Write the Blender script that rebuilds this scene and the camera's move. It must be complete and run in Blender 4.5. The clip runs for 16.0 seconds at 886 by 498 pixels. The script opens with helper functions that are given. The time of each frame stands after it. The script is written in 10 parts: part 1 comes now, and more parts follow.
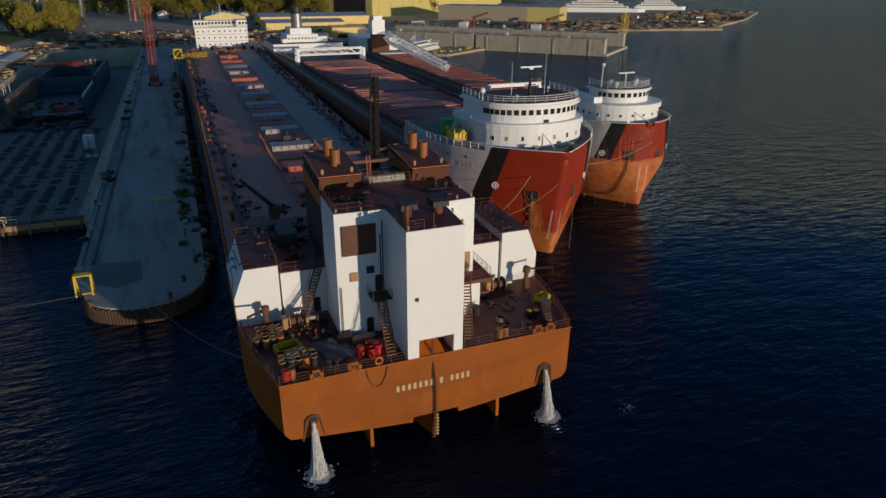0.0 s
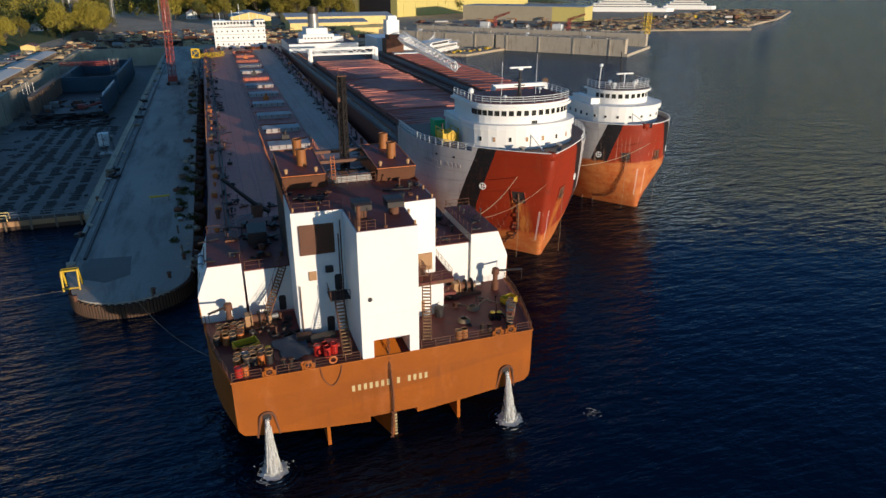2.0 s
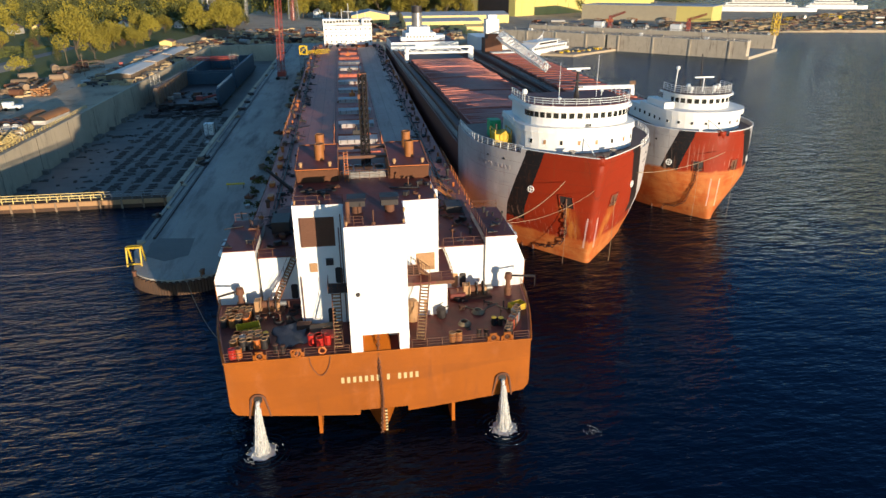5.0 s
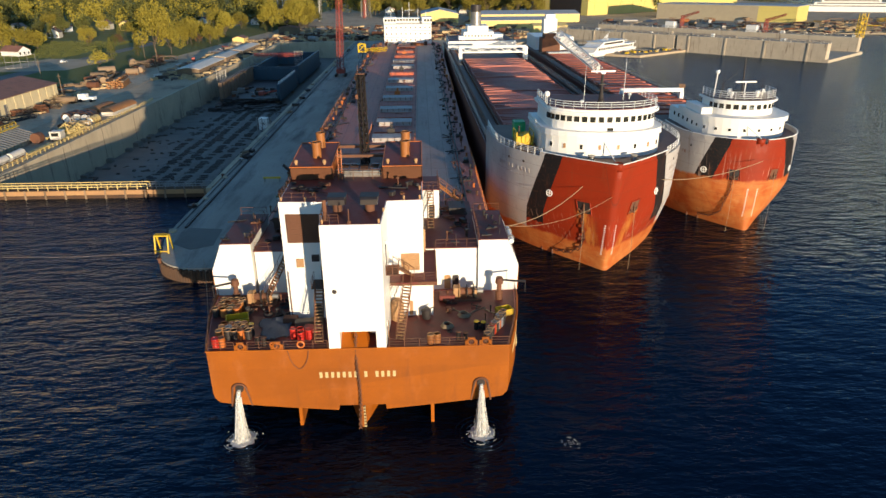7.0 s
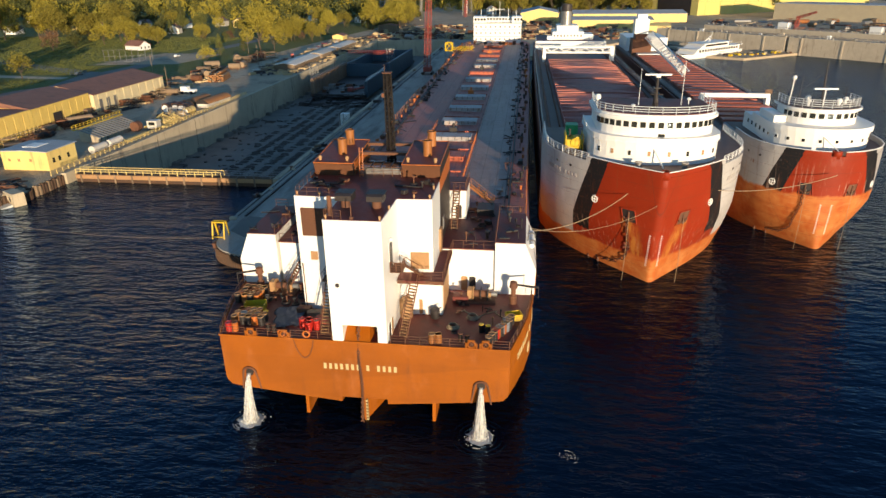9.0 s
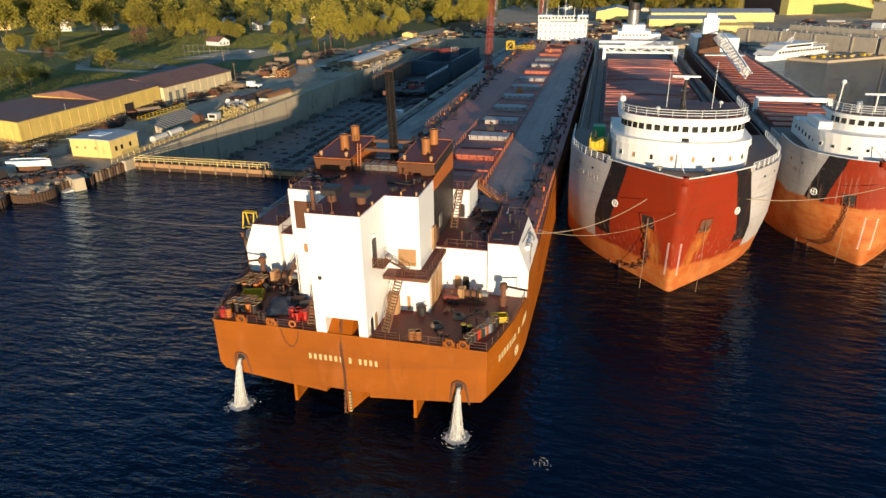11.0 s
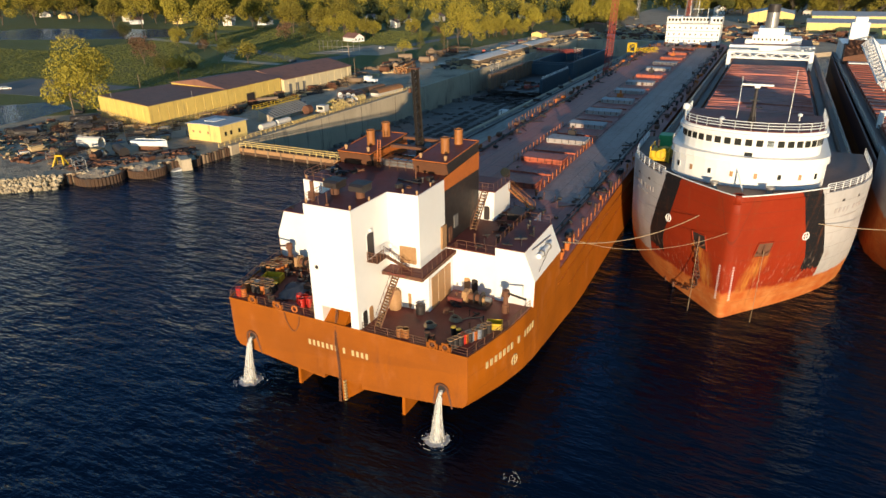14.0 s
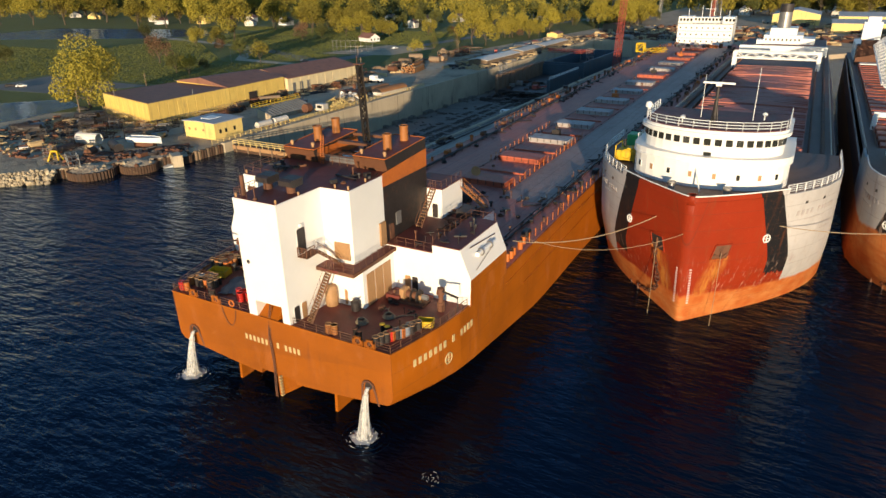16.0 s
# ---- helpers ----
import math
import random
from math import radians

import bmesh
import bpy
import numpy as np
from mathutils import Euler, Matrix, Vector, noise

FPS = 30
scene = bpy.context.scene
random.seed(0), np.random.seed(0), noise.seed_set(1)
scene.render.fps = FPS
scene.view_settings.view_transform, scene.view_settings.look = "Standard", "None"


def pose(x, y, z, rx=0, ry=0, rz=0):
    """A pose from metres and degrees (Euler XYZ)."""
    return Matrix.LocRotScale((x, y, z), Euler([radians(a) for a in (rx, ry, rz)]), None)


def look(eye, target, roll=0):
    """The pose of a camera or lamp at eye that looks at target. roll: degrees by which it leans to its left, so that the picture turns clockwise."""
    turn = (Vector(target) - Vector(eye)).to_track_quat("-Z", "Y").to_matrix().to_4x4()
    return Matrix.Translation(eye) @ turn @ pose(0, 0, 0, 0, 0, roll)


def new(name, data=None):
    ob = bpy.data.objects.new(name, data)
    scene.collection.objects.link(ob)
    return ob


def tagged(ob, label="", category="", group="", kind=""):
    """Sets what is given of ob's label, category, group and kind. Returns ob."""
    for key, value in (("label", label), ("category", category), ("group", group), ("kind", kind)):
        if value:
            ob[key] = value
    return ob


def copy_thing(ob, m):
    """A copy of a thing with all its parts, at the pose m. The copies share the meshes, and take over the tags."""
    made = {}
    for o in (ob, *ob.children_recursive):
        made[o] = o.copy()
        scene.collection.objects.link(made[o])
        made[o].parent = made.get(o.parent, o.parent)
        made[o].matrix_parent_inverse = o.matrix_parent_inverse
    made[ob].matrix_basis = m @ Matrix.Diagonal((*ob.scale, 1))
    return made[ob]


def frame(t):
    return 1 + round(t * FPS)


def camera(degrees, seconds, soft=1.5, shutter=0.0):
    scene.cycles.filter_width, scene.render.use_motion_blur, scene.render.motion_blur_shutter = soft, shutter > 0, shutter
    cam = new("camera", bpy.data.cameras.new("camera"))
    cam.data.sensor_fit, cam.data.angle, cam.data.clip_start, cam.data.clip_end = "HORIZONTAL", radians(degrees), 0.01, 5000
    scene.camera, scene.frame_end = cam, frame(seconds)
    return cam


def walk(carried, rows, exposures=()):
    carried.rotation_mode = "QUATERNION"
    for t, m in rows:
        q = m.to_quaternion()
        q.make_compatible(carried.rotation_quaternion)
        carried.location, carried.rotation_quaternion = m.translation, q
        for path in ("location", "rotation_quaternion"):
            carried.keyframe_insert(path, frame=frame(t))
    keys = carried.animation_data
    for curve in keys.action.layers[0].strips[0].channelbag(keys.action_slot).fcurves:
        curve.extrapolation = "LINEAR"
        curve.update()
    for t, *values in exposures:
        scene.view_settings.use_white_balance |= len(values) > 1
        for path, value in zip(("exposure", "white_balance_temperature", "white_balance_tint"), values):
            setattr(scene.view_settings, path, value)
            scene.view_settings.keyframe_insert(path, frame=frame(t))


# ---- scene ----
cam = camera(68.5, 16.0)
PATH = [
    (0, (-20.653, -54.042, 46.158), (-19.975, -52.324, 45.39), 0.2),
    (0.5, (-19.105, -54.735, 46.208), (-18.446, -53.01, 45.44), 0.2),
    (1, (-17.345, -55.364, 46.258), (-16.705, -53.632, 45.49), 0.1),
    (1.5, (-15.622, -55.983, 46.305), (-14.999, -54.245, 45.537), 0.1),
    (2, (-13.852, -56.524, 46.283), (-13.253, -54.777, 45.514), -0.0),
    (2.5, (-12.141, -57.063, 46.265), (-11.578, -55.304, 45.496), -0.0),
    (3, (-10.256, -57.504, 46.259), (-9.75, -55.729, 45.489), -0.1),
    (3.5, (-8.338, -57.902, 46.235), (-7.895, -56.11, 45.464), -0.1),
    (4, (-6.306, -58.251, 46.164), (-5.927, -56.445, 45.394), -0.2),
    (6.5, (4.763, -59.517, 46.387), (4.873, -57.675, 45.615), -0.4),
    (7, (7.113, -59.584, 46.473), (7.17, -57.74, 45.7), -0.4),
    (7.5, (9.566, -59.558, 46.441), (9.569, -57.713, 45.669), -0.5),
    (8, (11.939, -59.454, 46.461), (11.878, -57.611, 45.688), -0.5),
    (8.5, (14.332, -59.241, 46.527), (14.186, -57.403, 45.753), -0.6),
    (9, (16.591, -59.074, 46.568), (16.356, -57.244, 45.794), -0.6),
    (9.2, (17.366, -59.052, 46.583), (17.105, -57.227, 45.808), -0.7),
    (11.5, (28.468, -56.784, 46.491), (27.954, -55.013, 45.717), -0.7),
    (12, (30.721, -56.005, 46.397), (30.138, -54.255, 45.625), -0.7),
    (12.5, (32.937, -55.11, 46.303), (32.283, -53.385, 45.531), -0.6),
    (13, (35.186, -54.15, 46.362), (34.469, -52.45, 45.589), -0.7),
    (13.5, (37.432, -53.138, 46.4), (36.66, -51.463, 45.626), -0.7),
    (14, (39.496, -51.951, 46.262), (38.667, -50.303, 45.489), -0.7),
    (14.5, (41.656, -50.8, 46.03), (40.78, -49.175, 45.259), -0.8),
    (15, (43.874, -49.454, 45.881), (42.976, -47.842, 45.11), -0.8),
    (15.5, (46.103, -48.088, 45.696), (45.203, -46.477, 44.925), -0.9),
    (16, (48.404, -46.799, 45.46), (47.504, -45.187, 44.691), -0.8),
]
walk(cam, [(t, look(eye, target, roll)) for t, eye, target, roll in PATH],
     [(0.0, -0.55, 5500, 13), (1.0, -0.2, 5550, 13), (2.0, 0.2, 5600, 13), (3.0, 0.62, 5700, 13), (3.8, 0.78, 5800, 12), (7.0, 0.72, 6150, 11), (9.0, 0.7, 6350, 11), (16.0, 0.66, 6450, 11)])

# ---- world and sun ----
SUN_ELEV = 3.8
SUN_TRAVEL = Vector((-0.447, 1.0, 0.0)).normalized()     # the way the light goes over the ground
world = bpy.data.worlds.new("world")
scene.world = world
world.use_nodes = True
wn = world.node_tree
sky = wn.nodes.new("ShaderNodeTexSky")
sky.sky_type = 'NISHITA'
sky.sun_disc = False
sky.sun_elevation = radians(SUN_ELEV)
sky.sun_rotation = math.atan2(-SUN_TRAVEL.x, -SUN_TRAVEL.y)
sky.air_density, sky.dust_density, sky.ozone_density = 1.0, 0.0, 3.6
wn.nodes["Background"].inputs["Strength"].default_value = 0.235
haze = wn.nodes.new("ShaderNodeMix")                     # evening haze warms the sky a little
haze.data_type, haze.blend_type = 'RGBA', 'MULTIPLY'
haze.inputs[0].default_value = 1.0
haze.inputs[7].default_value = (1.24, 1.0, 0.86, 1.0)
wn.links.new(sky.outputs["Color"], haze.inputs[6])
wn.links.new(haze.outputs[2], wn.nodes["Background"].inputs["Color"])
sun = new("sun", bpy.data.lights.new("sun", 'SUN'))
sun.data.energy, sun.data.angle, sun.data.color = 4.6, radians(0.6), (1.0, 0.78, 0.50)
sun.matrix_world = look((0, 0, 0), SUN_TRAVEL * math.cos(radians(SUN_ELEV)) - Vector((0, 0, math.sin(radians(SUN_ELEV)))))

# ---- materials ----
def shader(name):
    m = bpy.data.materials.new(name)
    m.use_nodes = True
    return m, m.node_tree.nodes, m.node_tree.links, m.node_tree.nodes["Principled BSDF"]


def rgba(c):
    return (c[0], c[1], c[2], 1.0)


def noise_tex(nodes, links, coord, scale, detail=4.0, rough=0.6, stretch=None):
    n = nodes.new("ShaderNodeTexNoise")
    n.inputs["Scale"].default_value, n.inputs["Detail"].default_value, n.inputs["Roughness"].default_value = scale, detail, rough
    if stretch:
        mp = nodes.new("ShaderNodeMapping")
        mp.inputs["Scale"].default_value = stretch
        links.new(coord, mp.inputs["Vector"])
        coord = mp.outputs["Vector"]
    links.new(coord, n.inputs["Vector"])
    return n.outputs["Fac"]


def ramp(nodes, links, fac, lo, hi):
    r = nodes.new("ShaderNodeMapRange")
    r.inputs["From Min"].default_value, r.inputs["From Max"].default_value = lo, hi
    links.new(fac, r.inputs["Value"])
    return r.outputs["Result"]


def mix(nodes, links, fac, a, b):
    m = nodes.new("ShaderNodeMix")
    m.data_type = 'RGBA'
    for v, k in ((fac, 0), (a, 6), (b, 7)):
        if isinstance(v, (int, float)):
            m.inputs[k].default_value = v
        elif isinstance(v, tuple):
            m.inputs[k].default_value = rgba(v)
        else:
            links.new(v, m.inputs[k])
    return m.outputs[2]


def maths(nodes, links, op, a, b=0.0, c=None):
    m = nodes.new("ShaderNodeMath")
    m.operation = op
    for i, v in enumerate((a, b) if c is None else (a, b, c)):
        if isinstance(v, (int, float)):
            m.inputs[i].default_value = v
        else:
            links.new(v, m.inputs[i])
    return m.outputs[0]


def surface(name, base, second, rough=0.6, metal=0.0, coarse=0.25, fine=3.0, stain=None, stain_lo=0.55, stain_hi=0.72, stain_scale=0.5,
            stretch=None, bump=0.25, bump_scale=6.0, vary=0.0, bump_dist=0.03, spec=0.4, grit=0.72):
    """Two-scale mottled surface in world metres, with optional stains (stretched for runs) and fine relief."""
    m, n, l, b = shader(name)
    co = n.new("ShaderNodeTexCoord").outputs["Object"]
    col = mix(n, l, ramp(n, l, noise_tex(n, l, co, coarse), 0.3, 0.7), base, second)
    dark = tuple(v * grit for v in base)
    col = mix(n, l, ramp(n, l, noise_tex(n, l, co, fine, 6.0), 0.45, 0.85), col, dark)
    if stain:
        col = mix(n, l, ramp(n, l, noise_tex(n, l, co, stain_scale, 7.0, 0.7, stretch), stain_lo, stain_hi), col, stain)
    if vary:
        info = n.new("ShaderNodeObjectInfo")
        hsv = n.new("ShaderNodeHueSaturation")
        l.new(ramp(n, l, info.outputs["Random"], -0.0, 1.0), hsv.inputs["Fac"])
        val = n.new("ShaderNodeMapRange")
        val.inputs["To Min"].default_value, val.inputs["To Max"].default_value = 1 - vary, 1 + vary
        l.new(info.outputs["Random"], val.inputs["Value"])
        l.new(val.outputs["Result"], hsv.inputs["Value"])
        hsv.inputs["Fac"].default_value = 1.0
        for lk in list(l):
            if lk.to_socket == hsv.inputs["Fac"]:
                l.remove(lk)
        l.new(col, hsv.inputs["Color"])
        col = hsv.outputs["Color"]
    l.new(col, b.inputs["Base Color"])
    b.inputs["Metallic"].default_value = metal
    b.inputs["Specular IOR Level"].default_value = spec
    rr = n.new("ShaderNodeMapRange")
    rr.inputs["To Min"].default_value, rr.inputs["To Max"].default_value = max(rough - 0.12, 0.03), min(rough + 0.12, 1.0)
    l.new(noise_tex(n, l, co, fine * 0.6), rr.inputs["Value"])
    l.new(rr.outputs["Result"], b.inputs["Roughness"])
    if bump:
        bp = n.new("ShaderNodeBump")
        bp.inputs["Strength"].default_value, bp.inputs["Distance"].default_value = bump, bump_dist
        l.new(noise_tex(n, l, co, bump_scale, 5.0), bp.inputs["Height"])
        l.new(bp.outputs["Normal"], b.inputs["Normal"])
    return m


def axis(n, l, co, k):
    s = n.new("ShaderNodeSeparateXYZ")
    l.new(co, s.inputs[0])
    return s.outputs[k]


def hull_paint(name, upper, boot_z, bow=None, plate=2.4):
    """Ship side: upper paint over a rusty boot-top, a red bow with a black slanting band where the ship has one, plate seams and rust runs.
    bow: (y of red's edge at the deck, deck height, slant, the same for the band's other edge)."""
    m, n, l, b = shader(name)
    co = n.new("ShaderNodeTexCoord").outputs["Object"]
    y, z = axis(n, l, co, 1), axis(n, l, co, 2)
    big = noise_tex(n, l, co, 0.12, 5.0)
    col = mix(n, l, ramp(n, l, big, 0.35, 0.7), upper, tuple(v * 0.74 for v in upper))
    col = mix(n, l, maths(n, l, 'MULTIPLY', ramp(n, l, noise_tex(n, l, co, 0.3, 7.0, 0.7, (1, 1, 0.5)), 0.54, 0.7), 0.35), col, tuple(min(1.0, v * 1.15 + 0.06) for v in upper))
    if bow:
        ye, zd, slant, ye2, slant2, aft, wash_y, wash_z = bow
        up = maths(n, l, 'SUBTRACT', z, zd)
        edge = maths(n, l, 'ADD', y, maths(n, l, 'MULTIPLY', up, slant))   # constant along the slanting edges
        black = maths(n, l, 'LESS_THAN', maths(n, l, 'ADD', y, maths(n, l, 'MULTIPLY', up, slant2)), ye2)
        frayed = maths(n, l, 'ADD', z, maths(n, l, 'MULTIPLY', maths(n, l, 'SUBTRACT', noise_tex(n, l, co, 1.4, 5.0, 0.7, (1, 1, 0.12)), 0.5), 2.6))
        black = maths(n, l, 'MULTIPLY', black, maths(n, l, 'GREATER_THAN', frayed, boot_z + 2.0 if boot_z < 8 else boot_z - 1.0))
        brown = maths(n, l, 'GREATER_THAN', y, aft)
        col = mix(n, l, brown, col, (0.13, 0.04, 0.028))
        col = mix(n, l, black, col, (0.012, 0.012, 0.014))
        red = maths(n, l, 'LESS_THAN', edge, ye)
        redc = mix(n, l, ramp(n, l, big, 0.3, 0.7), (0.28, 0.027, 0.007), (0.22, 0.023, 0.006))
        below = maths(n, l, 'LESS_THAN', frayed, boot_z + 2.0 if boot_z < 8 else boot_z - 1.0)
        reds = maths(n, l, 'MAXIMUM', red, maths(n, l, 'MULTIPLY', below, maths(n, l, 'LESS_THAN', maths(n, l, 'ADD', y, maths(n, l, 'MULTIPLY', up, slant2)), ye2)))
        col = mix(n, l, reds, col, redc)
        # fender scrapes: pale upright scratches low on the bow, and rust washed down under the anchor pockets
        scr = noise_tex(n, l, co, 1.9, 4.0, 0.7, (1.0, 1.0, 0.05))
        low = maths(n, l, 'MULTIPLY', ramp(n, l, z, boot_z + 6.5, boot_z + 1.5), maths(n, l, 'LESS_THAN', y, ye2 + 9.0))
        col = mix(n, l, maths(n, l, 'MULTIPLY', maths(n, l, 'MULTIPLY', ramp(n, l, scr, 0.57, 0.66), low), 0.5), col, (0.50, 0.33, 0.25))
        wash = maths(n, l, 'SUBTRACT', 1.0, ramp(n, l, maths(n, l, 'ABSOLUTE', maths(n, l, 'SUBTRACT', y, wash_y)), 0.35, 1.15))
        wash = maths(n, l, 'MULTIPLY', wash, maths(n, l, 'LESS_THAN', z, wash_z))
        col = mix(n, l, maths(n, l, 'MULTIPLY', wash, ramp(n, l, noise_tex(n, l, co, 1.3, 5.0, 0.7, (1.2, 1.2, 0.1)), 0.36, 0.6)), col, (0.42, 0.15, 0.03))
    # boot-top: worn, with a ragged edge
    wob = noise_tex(n, l, co, 0.5, 6.0, 0.65, (1.0, 1.0, 0.35))
    zz = maths(n, l, 'ADD', z, maths(n, l, 'MULTIPLY', maths(n, l, 'SUBTRACT', wob, 0.5), 1.5))
    boot = ramp(n, l, zz, boot_z + 0.25, boot_z - 0.25)
    bootc = mix(n, l, ramp(n, l, noise_tex(n, l, co, 0.35, 6.0, 0.6), 0.35, 0.65), (0.40, 0.09, 0.018), (0.50, 0.18, 0.05))
    bootc = mix(n, l, maths(n, l, 'MULTIPLY', ramp(n, l, noise_tex(n, l, co, 0.8, 7.0, 0.75, (0.5, 0.5, 1.6)), 0.52, 0.64), 0.3), bootc, (0.54, 0.31, 0.14))
    col = mix(n, l, boot, col, bootc)
    # rust runs and grime
    runs = noise_tex(n, l, co, 1.0, 6.0, 0.65, (1.1, 1.1, 0.1))
    col = mix(n, l, maths(n, l, 'MULTIPLY', ramp(n, l, runs, 0.57, 0.74), 0.5), col, (0.17, 0.055, 0.02))
    fine = noise_tex(n, l, co, 2.6, 6.0)
    col = mix(n, l, maths(n, l, 'MULTIPLY', ramp(n, l, fine, 0.58, 0.75), 0.22), col, (0.34, 0.11, 0.03))
    # plate seams
    seam = None
    for v, w in ((z, plate), (y, plate * 3.2)):
        fr = maths(n, l, 'LESS_THAN', maths(n, l, 'FRACT', maths(n, l, 'DIVIDE', v, w)), 0.06 / w * 1.2)
        seam = fr if seam is None else maths(n, l, 'MAXIMUM', seam, fr)
    col = mix(n, l, maths(n, l, 'MULTIPLY', seam, 0.3), col, (0.06, 0.03, 0.02))
    l.new(col, b.inputs["Base Color"])
    b.inputs["Roughness"].default_value = 0.55
    b.inputs["Specular IOR Level"].default_value = 0.2
    bp = n.new("ShaderNodeBump")
    bp.inputs["Strength"].default_value, bp.inputs["Distance"].default_value = 0.35, 0.12
    hgt = maths(n, l, 'ADD', noise_tex(n, l, co, 0.55, 3.0), maths(n, l, 'MULTIPLY', seam, -0.25))
    l.new(hgt, bp.inputs["Height"])
    l.new(bp.outputs["Normal"], b.inputs["Normal"])
    return m


def water_mat():
    m, n, l, b = shader("harbour_water")
    co = n.new("ShaderNodeTexCoord").outputs["Object"]
    b.inputs["Base Color"].default_value = (0.0006, 0.0045, 0.013, 1)
    b.inputs["Roughness"].default_value = 0.5
    b.inputs["Specular IOR Level"].default_value = 0.0
    gloss = n.new("ShaderNodeBsdfGlossy")
    gloss.inputs["Roughness"].default_value = 0.07
    fres = n.new("ShaderNodeFresnel")
    fres.inputs["IOR"].default_value = 1.333
    l.new(mix(n, l, ramp(n, l, fres.outputs[0], 0.10, 0.62), (0.34, 0.50, 0.78), (0.64, 0.78, 0.92)), gloss.inputs["Color"])
    both = n.new("ShaderNodeMixShader")
    l.new(fres.outputs[0], both.inputs[0])
    l.new(b.outputs[0], both.inputs[1])
    l.new(gloss.outputs[0], both.inputs[2])
    l.new(both.outputs[0], n["Material Output"].inputs["Surface"])
    h = maths(n, l, 'MULTIPLY', noise_tex(n, l, co, 0.15, 2.0, 0.5, (0.8, 1.7, 1.0)), 1.7)
    h = maths(n, l, 'ADD', h, maths(n, l, 'MULTIPLY', noise_tex(n, l, co, 0.42, 3.0, 0.55, (0.75, 1.9, 1.0)), 1.15))
    h = maths(n, l, 'ADD', h, maths(n, l, 'MULTIPLY', noise_tex(n, l, co, 1.3, 3.0, 0.55, (0.7, 1.7, 1.0)), 0.34))
    # the lee before the hulls lies calm, the open harbour is ruffled
    x, y = axis(n, l, co, 0), axis(n, l, co, 1)
    dx, dy = maths(n, l, 'DIVIDE', maths(n, l, 'SUBTRACT', x, 55.0), 80.0), maths(n, l, 'DIVIDE', maths(n, l, 'SUBTRACT', y, -2.0), 58.0)
    lee = maths(n, l, 'SQRT', maths(n, l, 'ADD', maths(n, l, 'MULTIPLY', dx, dx), maths(n, l, 'MULTIPLY', dy, dy)))
    lee = maths(n, l, 'ADD', lee, maths(n, l, 'MULTIPLY', maths(n, l, 'SUBTRACT', noise_tex(n, l, co, 0.03, 4.0), 0.5), 0.9))
    gust = n.new("ShaderNodeMapRange")
    gust.inputs["From Min"].default_value, gust.inputs["From Max"].default_value = 0.55, 1.35
    gust.inputs["To Min"].default_value, gust.inputs["To Max"].default_value = 0.34, 1.0
    l.new(lee, gust.inputs["Value"])
    bp = n.new("ShaderNodeBump")
    bp.inputs["Distance"].default_value = 0.7
    l.new(gust.outputs["Result"], bp.inputs["Strength"])
    l.new(h, bp.inputs["Height"])
    for node in (b, gloss, fres):
        l.new(bp.outputs["Normal"], node.inputs["Normal"])
    return m


WATER = water_mat()
CARRIER_HULL = hull_paint("ore_brown_hull_paint", (0.39, 0.105, 0.004), -12.0)
LAKER_HULL = hull_paint("grey_red_bow_hull_paint", (0.47, 0.45, 0.44), 4.2, (43.4, 18.6, 0.36, 45.8, 0.41, 71.0, 41.5, 10.4))
FAR_LAKER_HULL = hull_paint("worn_grey_red_bow_hull_paint", (0.40, 0.38, 0.37), 10.2, (58.4, 17.4, 0.22, 60.3, 0.33, 85.0, 58.6, 9.8))
WHITE = surface("white_ship_paint", (0.80, 0.79, 0.76), (0.76, 0.745, 0.71), 0.45, stain=(0.42, 0.27, 0.15), stain_lo=0.70, stain_hi=0.92, stretch=(1, 1, 0.12), bump=0.08, fine=1.2, grit=0.95)
DECK_RED = surface("red_oxide_deck_paint", (0.17, 0.036, 0.026), (0.11, 0.03, 0.024), 0.6, stain=(0.05, 0.028, 0.024), stain_scale=0.3, bump=0.15)
